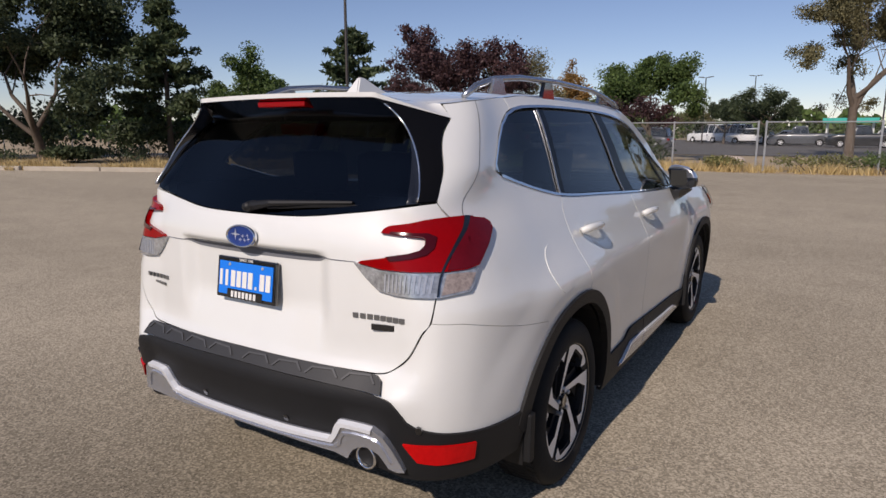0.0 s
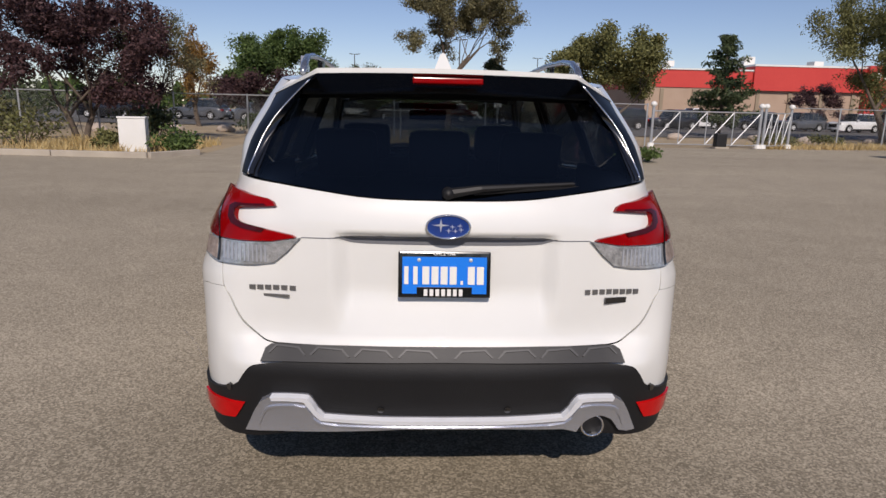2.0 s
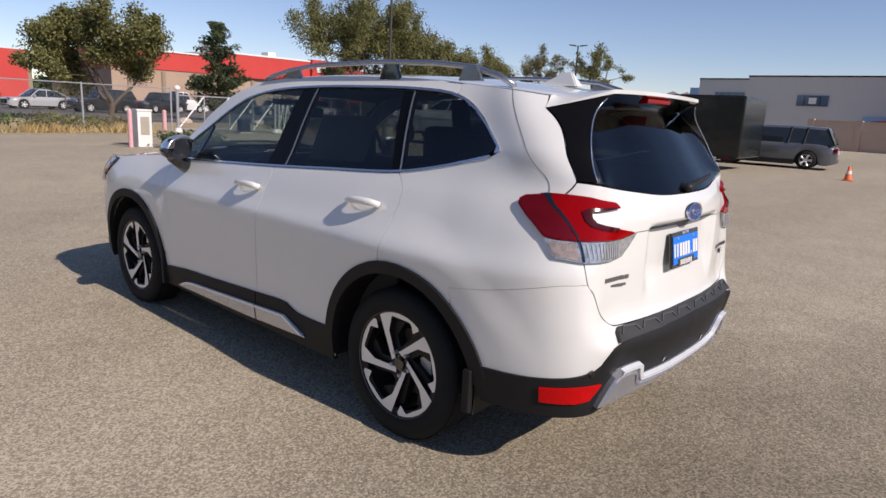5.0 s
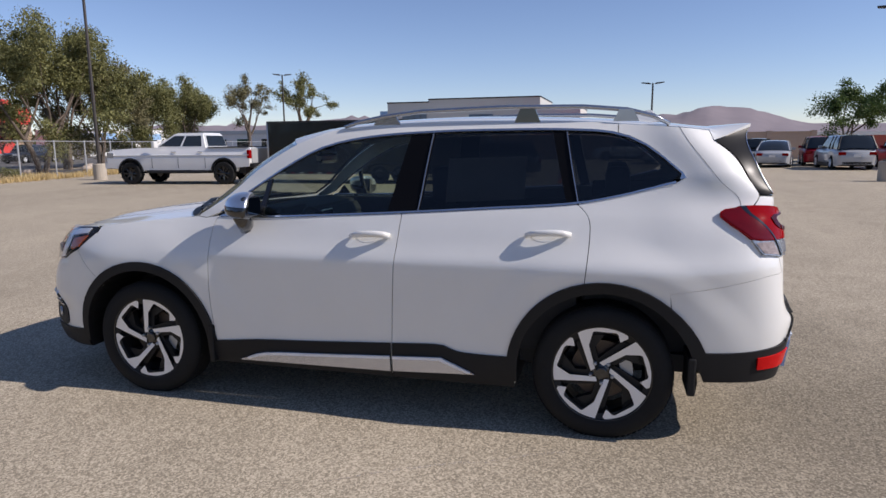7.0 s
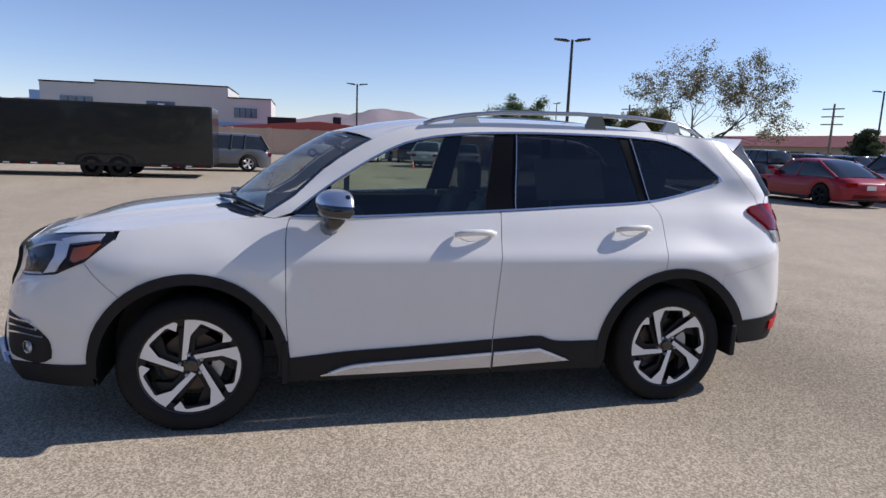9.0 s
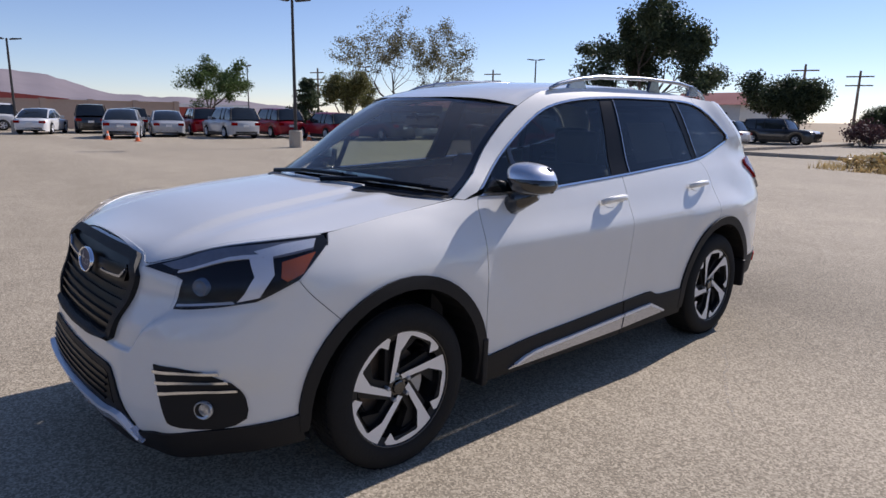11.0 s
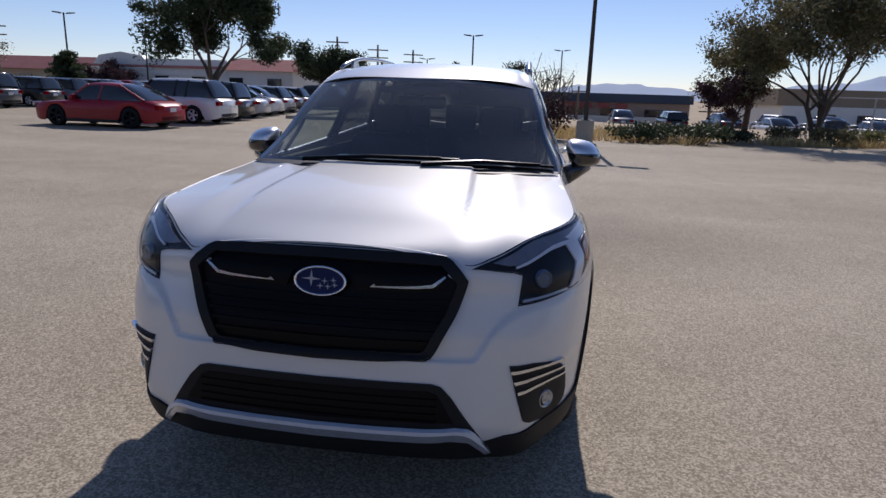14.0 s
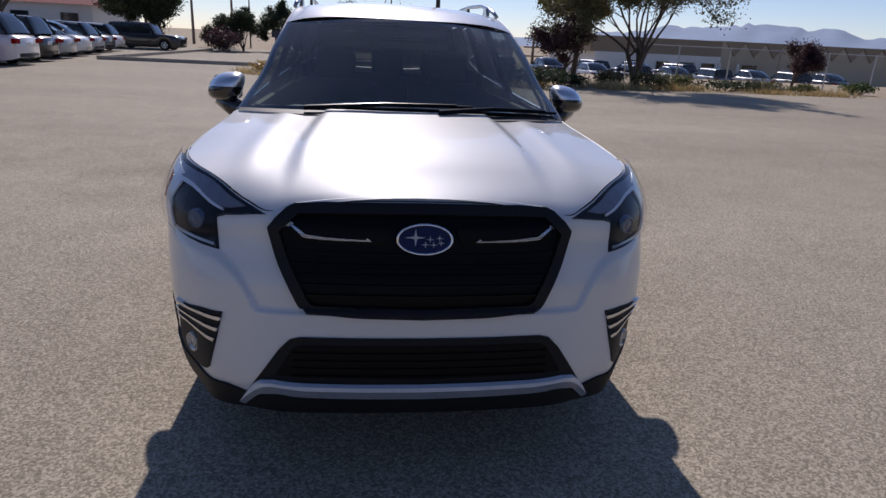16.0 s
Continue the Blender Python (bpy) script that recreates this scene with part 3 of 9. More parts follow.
# ---- background vehicles ----
def vehicle(kind, paint, x, y, turn, label, category="car", length=4.6, width=1.8, height=1.5, ride=0.17, wheel=0.335, z0=0.0, mirror_rims=None):
    """A parked vehicle: body shell by cross-sections, windows, wheels, lamps. It faces +y before the turn."""
    L, W, H = length / 2, width / 2, height
    belt = H * {"sedan": 0.62, "wagon": 0.60, "suv": 0.60, "pickup": 0.63, "van": 0.52}[kind]
    hood = belt * {"sedan": 0.93, "wagon": 0.95, "suv": 0.98, "pickup": 0.98, "van": 0.98}[kind]
    cowl, fr, rr, tail = {"sedan": (0.38, 0.10, -0.38, -0.80), "wagon": (0.34, 0.12, -0.74, -0.92), "suv": (0.36, 0.18, -0.82, -0.95), "pickup": (0.36, 0.20, -0.18, -0.24), "van": (0.62, 0.42, -0.9, -0.97)}[kind]
    root = thing({"sedan": "sedan", "wagon": "station_wagon", "suv": "suv_car", "pickup": "pickup_truck", "van": "van"}[kind], None, label, category)
    root.matrix_world = pose(x, y, z0, 0, 0, turn)
    wf, wr = 0.60 * L, -0.58 * L
    arch = wheel * 1.12

    def lower(yy):
        """Bottom edge of the body, with the wheel arches."""
        z = ride
        for c in (wf, wr):
            if abs(yy - c) < arch:
                z = max(z, wheel + math.sqrt(max(arch * arch - (yy - c) ** 2, 0)))
        return z

    ys = sorted(set([-L, -L * 0.985, -L * 0.93] + [L * i / 14 for i in range(-13, 14)] + [L * 0.94, L * 0.985, L] + [c + arch * math.cos(k * math.pi / 8) * 0.999 for c in (wf, wr) for k in range(9)]))
    bm = bmesh.new()
    rings = []
    for yy in ys:
        f = yy / L
        top = hood - (hood * 0.10) * max(0, (f - cowl) / (1 - cowl)) ** 1.5 if f > cowl else belt
        if kind == "sedan" and f < tail:
            top = belt * 0.97
        edge = max(0, (abs(f) - 0.82) / 0.18)
        w = W * (1 - 0.05 * f * f - 0.20 * edge ** 2)
        lo, top = lower(yy), top - 0.15 * edge ** 2
        lo = min(lo + 0.10 * edge ** 2, top - 0.1)
        mid = lo + (top - lo) * 0.55
        sec = [(w * 0.97, lo), (w, mid), (w * 0.99, lo + (top - lo) * 0.82), (w * 0.90, top), (w * 0.45, top + 0.02), (0, top + 0.025)]
        rings.append([bm.verts.new((sx, yy, sz)) for sx, sz in sec] + [bm.verts.new((-sx, yy, sz)) for sx, sz in sec[-2::-1]])
    for r0, r1 in zip(rings, rings[1:]):
        for k in range(len(r0) - 1):
            bm.faces.new((r0[k], r1[k], r1[k + 1], r0[k + 1]))
    bm.faces.new(rings[0])
    bm.faces.new(rings[-1][::-1])
    bmesh.ops.recalc_face_normals(bm, faces=bm.faces)
    body = part("body", bm, paint, root, smooth=True)
    if kind == "pickup":
        part("bed", boxed(-W * 0.86, W * 0.86, -L * 0.97, -L * 0.27, belt - 0.02, belt + 0.035, bevel=0.01), DARK_TRIM, root, "dark bed liner edge")
    # cabin: glass band, pillars and roof
    g0, g1 = W * 0.89, W * 0.70
    side = [(cowl * L, belt), (fr * L, H - 0.05), (rr * L, H - 0.06), (tail * L, belt)]

    def roof_line(yy):
        if yy > fr * L:
            return belt + (H - 0.03 - belt) * (1 - ((yy - fr * L) / ((cowl - fr) * L)) ** 1.3)
        if yy < rr * L:
            return belt + (H - 0.05 - belt) * (1 - ((rr * L - yy) / ((rr - tail) * L)) ** 1.4)
        u = (yy - rr * L) / ((fr - rr) * L)
        return H - 0.05 + 0.02 * u + 0.10 * u * (1 - u)

    stations = [tail * L + (rr - tail) * L * k / 5 for k in range(5)] + [rr * L + (fr - rr) * L * k / 7 for k in range(7)] + [fr * L + (cowl - fr) * L * k / 5 for k in range(6)]
    bm, shell = bmesh.new(), bmesh.new()
    wide = lambda zz: g0 + (g1 - g0) * (max(zz - belt, 0) / (H - belt)) ** 1.3
    sections = []
    for yy in stations:
        zt = roof_line(yy)
        zs = max(zt - 0.07, belt)
        sections.append([(wide(belt), yy, belt - 0.02), (wide((belt + zs) / 2) + 0.01, yy, (belt + zs) / 2), (wide(zs), yy, zs), (wide(zt) - 0.05, yy, zt), (wide(zt) * 0.5, yy, zt + 0.025), (0, yy, zt + 0.035)])
    for p0, p1 in zip(sections, sections[1:]):
        on_roof = p0[0][1] >= rr * L - 0.01 and p1[0][1] <= fr * L + 0.01
        for k in range(5):
            for sx in (1, -1):
                q = [(sx * v[0], v[1], v[2]) for v in (p0[k], p1[k], p1[k + 1], p0[k + 1])]
                to = shell if k >= 2 and on_roof else bm
                to.faces.new([to.verts.new(v) for v in (q if sx > 0 else q[::-1])])
    for to, nm, mt, lb in ((bm, "cabin_glass", FAR_GLASS, "dark reflecting windows"), (shell, "roof", paint, "")):
        bmesh.ops.remove_doubles(to, verts=to.verts, dist=0.002)
        bmesh.ops.recalc_face_normals(to, faces=to.faces)
        part(nm, to, mt, root, lb, smooth=True)
    for s in (1, -1):
        mids = [((side[0][0], side[0][1]), (side[1][0], side[1][1])), ((side[3][0], side[3][1]), (side[2][0], side[2][1]))]
        for yy in ([(fr + rr) / 2 * L + 0.1] if kind != "pickup" else [0.03 * L]) + ([rr * L * 0.62] if kind in ("wagon", "suv", "van") else []):
            mids.append(((yy, belt), (yy - 0.08, H - 0.06)))
        for (ya, za), (yb, zb) in mids:
            part("pillar", tubed([(s * (g0 + 0.004), ya, za), (s * (g1 + 0.006), yb, zb)], 0.045, 5), DARK_TRIM if kind in ("suv", "wagon") else paint, root)
        bm = boxed(s * (W * 0.9), s * (W * 0.9 + 0.2), cowl * L - 0.28, cowl * L - 0.16, belt + 0.0, belt + 0.15, bevel=0.03)
        part("mirror", bm, paint, root)
        for f in (1, -1):
            bm = boxed(s * W * 0.52, s * W * 0.87, f * (L - 0.09) if f > 0 else -L - 0.005, f * (L + 0.004) if f > 0 else -L + 0.12, belt * 0.70, belt * 0.86, bevel=0.02)
            part("headlamp" if f > 0 else "tail_lamp", bm, CLEAR_LENS if f > 0 else RED_LENS, root)
        part("sill_trim", boxed(s * W * 0.93, s * (W + 0.004), wr + arch * 1.02, wf - arch * 1.02, ride - 0.01, ride + (0.17 if kind in ("suv", "wagon") else 0.09), bevel=0.01), DARK_TRIM, root, "black sill trim")
    part("plate", boxed(-0.16, 0.16, -L - 0.014, -L + 0.03, belt * 0.62, belt * 0.62 + 0.13, bevel=0.004), WHITE_PLASTIC, root, "pale plate")
    part("rear_bumper", boxed(-W * 0.70, W * 0.70, -L + 0.0 if kind != "pickup" else -L - 0.03, -L + 0.12, ride + 0.08, ride + 0.26, bevel=0.03), DARK_TRIM if kind != "pickup" else CHROME, root)
    part("front_grille", boxed(-W * 0.5, W * 0.5, L - 0.06, L + 0.015, hood * 0.45, hood * 0.78, bevel=0.02), DARK_TRIM, root)
    part("underbody", boxed(-W * 0.80, W * 0.80, -L * 0.9, L * 0.9, ride + 0.02, wheel * 2.1), DARK_TRIM, root, "dark wheel wells and underbody")
    for yy in (wf, wr):
        for s in (1, -1):
            bm = bmesh.new()
            lathe(bm, [(-0.1, wheel * 0.6), (-0.1, wheel * 0.94), (-0.07, wheel), (0.07, wheel), (0.1, wheel * 0.94), (0.105, wheel * 0.62)], 24, "x")
            wh = part("tyre", bm, TYRE, root, smooth=True)
            wh.location = (s * (W - 0.11), yy, wheel)
            bm = bmesh.new()
            lathe(bm, [(0.06, 0.0), (0.075, 0.05), (0.05, 0.07)], 12, "x")
            for k in range(5):
                a = k * math.tau / 5
                tube(bm, [(0.06, 0.04 * math.cos(a), 0.04 * math.sin(a)), (0.085, wheel * 0.62 * math.cos(a), wheel * 0.62 * math.sin(a))], [0.035, 0.05], 5)
            lathe(bm, [(0.02, wheel * 0.6), (0.1, wheel * 0.66), (0.1, wheel * 0.60), (0.04, wheel * 0.57)], 24, "x")
            rim = part("rim", bm, mirror_rims or ALLOY, wh)
            rim.rotation_euler = (0, 0, 0 if s > 0 else math.pi)
    return root


def paint_of(name, c):
    return surface(name, tuple(v * 0.9 for v in c), c, 0.28, 0.0, scale=2.0, coat=1.0)


P_WHITE, P_RED, P_BLACK = paint_of("white_car_paint", (0.78, 0.78, 0.77)), surface("red_car_paint", (0.28, 0.004, 0.012), (0.33, 0.005, 0.016), 0.35, 0.0, scale=2.0, coat=0.35, spec=0.3), paint_of("black_car_paint", (0.012, 0.012, 0.014))
P_GREY, P_SILVER, P_BLUE = paint_of("grey_car_paint", (0.085, 0.09, 0.10)), paint_of("silver_car_paint", (0.42, 0.43, 0.44)), paint_of("blue_car_paint", (0.16, 0.21, 0.27))


def traffic_cone(x, y):
    root = thing("traffic_cone", None, "small orange plastic traffic cone on the asphalt", "traffic cone")
    root.location = (x, y, 0)
    part("foot", boxed(-0.15, 0.15, -0.15, 0.15, 0, 0.03, bevel=0.01), CONE_ORANGE, root)
    bm = bmesh.new()
    lathe(bm, [(0.03, 0.11), (0.44, 0.03), (0.45, 0.0)], 16, "z")
    part("cone", bm, CONE_ORANGE, root, smooth=True)
    bm = bmesh.new()
    lathe(bm, [(0.20, 0.082), (0.30, 0.062)], 16, "z")
    part("band", bm, WHITE_PLASTIC, root, "white band")


# ---- buildings far round the lot ----
def wall_box(root, name, x0, x1, y0, y1, z0, z1, material, label=""):
    return part(name, boxed(x0, x1, y0, y1, z0, z1), material, root, label)


STORE_RED = surface("red_store_panel", (0.52, 0.035, 0.03), (0.62, 0.06, 0.045), 0.6, scale=0.3, grain=3.0)
STORE_TAN = surface("tan_block_wall", (0.36, 0.25, 0.18), (0.48, 0.35, 0.26), 0.9, scale=0.5, grain=8.0)
PALE_WALL = surface("pale_grey_panel", (0.50, 0.50, 0.47), (0.60, 0.60, 0.57), 0.7, scale=0.2, grain=4.0)
BLUE_GLASS = surface("blue_glazing", (0.05, 0.09, 0.15), (0.09, 0.14, 0.22), 0.15, scale=0.5, coat=0.6)
BLUE_PANEL = surface("blue_panel", (0.20, 0.36, 0.58), (0.30, 0.46, 0.66), 0.5, scale=0.5)
ROOF_RED = surface("red_metal_roof", (0.30, 0.055, 0.045), (0.42, 0.10, 0.08), 0.6, scale=0.5, grain=6.0)
TILE_RED = surface("red_roof_tile", (0.42, 0.14, 0.12), (0.58, 0.24, 0.20), 0.8, scale=0.8, grain=8.0)
BRICK_TAN = surface("tan_wall_render", (0.46, 0.33, 0.25), (0.60, 0.45, 0.35), 0.9, scale=0.3, grain=5.0)
BEIGE = surface("beige_block", (0.40, 0.34, 0.25), (0.52, 0.45, 0.34), 0.9, scale=0.4, grain=5.0)
BROWN_BAND = surface("brown_block", (0.24, 0.185, 0.13), (0.34, 0.27, 0.19), 0.9, scale=0.4, grain=5.0)
DARK_BLUE = surface("dark_blue_metal", (0.03, 0.045, 0.075), (0.06, 0.08, 0.12), 0.6, scale=0.5)
TEAL = surface("teal_canopy", (0.02, 0.36, 0.30), (0.04, 0.48, 0.40), 0.6)

store = thing("store_building", None, "long tan block store with a red upper band", "building")
wall_box(store, "wall", 31, 76, 88, 112, -0.3, 4.9, STORE_TAN)
wall_box(store, "upper_band", 30.9, 76.1, 87.85, 112.1, 4.9, 7.3, STORE_RED, "bright red panel band")
wall_box(store, "upper_band", 46, 62, 87.4, 100, 4.7, 8.0, STORE_RED, "taller bright red panel band")
wall_box(store, "coping", 30.8, 76.2, 87.7, 112.2, 7.3, 7.5, WHITE_PLASTIC)
wall_box(store, "coping", 45.9, 62.1, 87.3, 100.1, 8.0, 8.25, WHITE_PLASTIC)
wall_box(store, "entrance", 62, 72, 86.8, 88.2, 0, 8.4, STORE_RED, "projecting red entrance front")
wall_box(store, "entrance_door", 64, 69, 86.7, 86.9, 0, 2.4, FAR_GLASS)
for k in range(5):
    wall_box(store, "sign_bar", 62.8 + 1.15 * k, 63.6 + 1.15 * k, 86.6, 86.8, 6.4 + 0.1 * (k % 2), 7.5 - 0.15 * (k % 3), WHITE_PLASTIC, "white sign stroke")
for k in range(8):
    wall_box(store, "pilaster", 33 + 4.6 * k, 33.5 + 4.6 * k, 87.8, 88.1, 0, 4.7, BROWN_BAND)
for k, (ux, uw) in enumerate(((46.5, 1.6), (57, 1.4), (35, 1.2))):
    wall_box(store, "roof_unit", ux, ux + uw, 92, 94, 8.0, 9.6 - 0.4 * k, WHITE_PLASTIC)

office = thing("office_building", None, "pale grey panel building with blue windows", "building")
for y0, y1, z in ((28.6, 35.5, 7.8), (11, 28.6, 8.2), (5, 11, 6.7)):
    wall_box(office, "wall", 95, 112, y0, y1, -0.3, z, PALE_WALL)
    wall_box(office, "coping", 94.9, 112.1, y0 - 0.05, y1 + 0.05, z, z + 0.18, DARK_TRIM)
for y0, y1, z0, z1 in ((28.9, 33, 4.6, 6.0), (18.2, 22, 4.4, 5.8), (7, 10.2, 4.0, 5.4)):
    w = wall_box(office, "window", 94.85, 95.05, y0, y1, z0, z1, BLUE_GLASS)
    for k in range(3):
        yy = y0 + (y1 - y0) * (k + 1) / 4
        part("mullion", boxed(94.8, 94.9, yy - 0.04, yy + 0.04, z0, z1), DARK_TRIM, w)
wall_box(office, "sign_disc", 94.7, 94.8, 19.6, 20.5, 4.7, 5.5, WHITE_PLASTIC, "round white sign")
wall_box(office, "base_band", 94.8, 95.1, 5, 14, 1.5, 3.3, BLUE_PANEL, "light blue panel band")
wall_box(office, "side_band", 95, 97, 35.5, 36.8, 0, 6.6, BLUE_PANEL, "light blue corner")

wall = thing("wall_east", boxed_mesh := bpy.data.meshes.new("wall_east"), "long tan rendered boundary wall", "wall", "structure")
bm = bmesh.new()
box(bm, 52, 52.25, -16, 9.5, -0.1, 2.05)
box(bm, 51.95, 52.3, -16, 9.5, 2.05, 2.13)
for k in range(9):
    box(bm, 51.9, 52.35, -16 + k * 3.15, -15.6 + k * 3.15, -0.1, 2.2)
bm.to_mesh(boxed_mesh)
bm.free()
boxed_mesh.materials.append(BRICK_TAN)

shed = thing("warehouse", None, "low red metal warehouse behind the wall", "building")
bm = bmesh.new()
prism(bm, [(-12.6, -0.1), (9.4, -0.1), (9.4, 2.5), (-1.6, 3.45), (-12.6, 2.5)], 75, 100, "x")
part("wall", bm, ROOF_RED, shed)
for k in range(44):
    yy = -12.4 + 0.5 * k
    zt = 2.5 + 0.95 * (1 - abs(yy + 1.6) / 11.0)
    part("rib", boxed(74.93, 75.01, yy, yy + 0.08, 0, zt - 0.05), ROOF_RED, shed)
wall_box(shed, "roof_unit", 80, 82, 1.0, 4.5, 3.0, 3.9, DARK_TRIM)
wall_box(shed, "roof_unit", 80, 81, -4.6, -3.6, 3.2, 4.2, DARK_TRIM)
shed2 = thing("warehouse", None, "long low shed with a pale roof edge", "building")
wall_box(shed2, "wall", 75, 90, -32, -14.5, -0.1, 1.9, ROOF_RED)
wall_box(shed2, "roof", 74.5, 90.5, -32.5, -14, 1.9, 2.3, WHITE_PLASTIC)

shop = thing("shop_building", None, "low white shop with blue awnings", "building")
wall_box(shop, "wall", 74, 92, 75, 85, -0.1, 4.0, WHITE_PLASTIC)
for k in range(3):
    wall_box(shop, "awning", 75 + 5 * k, 78.5 + 5 * k, 74.2, 75, 2.4, 3.4, BLUE_PANEL, "blue awning")
    wall_box(shop, "window", 75.2 + 5 * k, 78.2 + 5 * k, 74.9, 75.05, 0.6, 2.4, FAR_GLASS)
shop2 = thing("shop_building", None, "low white building with a flat roof", "building")
wall_box(shop2, "wall", 70, 80, 33, 56, -0.1, 2.8, WHITE_PLASTIC)
wall_box(shop2, "roof", 69.8, 80.2, 32.8, 56.2, 2.8, 3.3, PALE_WALL)
for k in range(6):
    wall_box(shop2, "window", 69.95, 70.1, 34.5 + 3.6 * k, 36.5 + 3.6 * k, 1.0, 2.2, FAR_GLASS)

hall = thing("restaurant_building", None, "white stucco building with red tiled roof edges", "building")
wall_box(hall, "wall", 20.6, 40, -58, -48, -0.1, 2.75, WHITE_PLASTIC)
bm = bmesh.new()
prism(bm, [(-58.4, 2.7), (-47.6, 2.7), (-49.6, 3.7), (-56.4, 3.7)], 20.2, 26.5, "x")
part("roof", bm, TILE_RED, hall)
wall_box(hall, "parapet", 26.5, 36, -48.25, -47.9, 2.2, 3.5, WHITE_PLASTIC)
bm = bmesh.new()
prism(bm, [(33, 2.6), (34, 3.7), (36, 4.0), (38, 3.7), (39, 2.6)], -48.4, -47.7, "y")
part("gable", bm, WHITE_PLASTIC, hall, "curved white gable")
wall_box(hall, "roof_edge", 26.5, 40.3, -48.5, -47.7, 2.75, 2.95, TILE_RED)
for k in range(5):
    w = wall_box(hall, "window", 21.6 + 3.4 * k, 22.8 + 3.4 * k, -48.03, -47.9, 0.7, 2.1, FAR_GLASS)
    part("sill", boxed(21.5 + 3.4 * k, 22.9 + 3.4 * k, -47.92, -47.75, 0.58, 0.7), TILE_RED, w)
mall = thing("shopping_building", None, "long tan building with a red metal roof", "building")
wall_box(mall, "wall", 41, 82, -72, -60, -0.1, 2.7, BEIGE)
bm = bmesh.new()
prism(bm, [(-73, 2.6), (-59.2, 2.6), (-61.5, 4.0), (-70, 4.0)], 40, 83, "x")
part("roof", bm, TILE_RED, mall)
for k in range(9):
    wall_box(mall, "window", 42.5 + 4.2 * k, 44.6 + 4.2 * k, -60.05, -59.9, 0.6, 2.0, FAR_GLASS)

big = thing("store_building", None, "wide low store with a dark blue roof band", "building")
wall_box(big, "wall", -16, 12, -90, -75, -1.8, 0.9, STORE_TAN)
wall_box(big, "upper_band", -16.3, 12.3, -90.3, -74.7, 0.9, 1.9, DARK_BLUE, "dark blue metal band")
wall_box(big, "low_wall", -14, 0, -72, -71.7, -1.6, -0.6, PALE_WALL)
for k in range(4):
    wall_box(big, "sign_bar", -9 + 2.0 * k, -7.6 + 2.0 * k, -74.8, -74.6, 0.2, 0.8, ROOF_RED, "faded red sign panel")
for k in range(5):
    wall_box(big, "window", -14 + 5 * k, -11 + 5 * k, -75.05, -74.9, -1.2, 0.2, FAR_GLASS)

block = thing("industrial_building", None, "beige block building with a brown zigzag band", "building")
wall_box(block, "wall", -70, -35.5, -80, -62, -1.9, 2.8, BEIGE)
wall_box(block, "white_wall", -35.5, -22, -80, -61.9, -1.9, 1.2, WHITE_PLASTIC, "white lower wall")
wall_box(block, "upper_band", -35.5, -21.5, -80, -62, 1.2, 2.75, BROWN_BAND, "brown upper band")
for k in range(14):
    bm = bmesh.new()
    prism(bm, [(-38 - 2.2 * k, 2.75), (-36.9 - 2.2 * k, 1.3), (-35.8 - 2.2 * k, 2.75)], -62.0, -61.85, "y")
    part("zigzag", bm, BROWN_BAND, block, "brown pointed panel")
for k, (wx, ww) in enumerate(((-25.5, 1.2), (-28.6, 1.3), (-31, 1.6), (-33.5, 1.4), (-38, 1.6))):
    wall_box(block, "window", wx - ww, wx, -61.95, -61.8, -0.3, 0.5, FAR_GLASS)
for wx in (-32.4, -35, -37):
    wall_box(block, "canopy_post", wx - 0.2, wx, -61.3, -61.1, -1.9, 0.6, WHITE_PLASTIC)

mart = thing("store_building", None, "far brown store with white sign bars on its roof", "building")
wall_box(mart, "wall", 12, 24, 95, 105, -0.1, 4.3, BROWN_BAND)
wall_box(mart, "wall", 19.5, 23, 93, 95, -0.1, 6.2, STORE_RED, "red front tower")
for k in range(3):
    wall_box(mart, "sign_bar", 13.3 + 1.6 * k, 14.4 + 1.6 * k, 94.7, 94.9, 4.3, 5.4, WHITE_PLASTIC, "white sign letters seen as bars")
canopy = thing("petrol_canopy", None, "far teal canopy roof on posts", "canopy")
wall_box(canopy, "roof", -2, 4, 92, 98, 2.4, 3.0, TEAL)
for px, py in ((-1.5, 93), (3.5, 93), (-1.5, 97), (3.5, 97)):
    wall_box(canopy, "post", px - 0.1, px + 0.1, py - 0.1, py + 0.1, -0.1, 2.4, WHITE_PLASTIC)

# ---- trees north of the lot ----
tree("large dense dark green tree behind the kerb", -32.5, 13.5, 9.2, 10.5, LEAF_DARK, 3, fork=0.14, leaf_size=0.19, per_tip=54, clump=1.0, depth=4, base=0.04)
tree("large dense dark green tree behind the kerb", -38.5, 8.0, 9.6, 9.0, LEAF_DARK, 13, fork=0.14, leaf_size=0.19, per_tip=54, clump=1.0, depth=4, base=0.04)
pine("tall sparse pine beside the fence", -28.0, 17.6, 7.9, 5.8, 4, size=0.22)
tree("rounded green tree beyond the fence", -31.6, 26.9, 6.4, 7.4, LEAF_GREEN, 5, per_tip=72, clump=0.95, leaf_size=0.17, base=0.04)
pine("bushy green pine beyond the fence", -27.2, 31.0, 8.3, 7.4, 6, 0.10, size=0.26)
tree("half bare purple-leaved tree on the kerb island", -11.5, 18.2, 5.3, 5.4, LEAF_PURPLE, 7, fork=0.16, leaf_size=0.10, per_tip=20, clump=0.46, stems=2, depth=4, base=0.25)
tree("nearly bare brown twiggy tree on the kerb island", -10.2, 21.0, 4.9, 3.6, LEAF_DRY, 17, fork=0.16, leaf_size=0.07, per_tip=7, clump=0.46, stems=2, depth=4, base=0.25)
tree("small tree with dry orange leaves", -13.4, 35.8, 5.6, 2.4, LEAF_ORANGE, 8, per_tip=20)
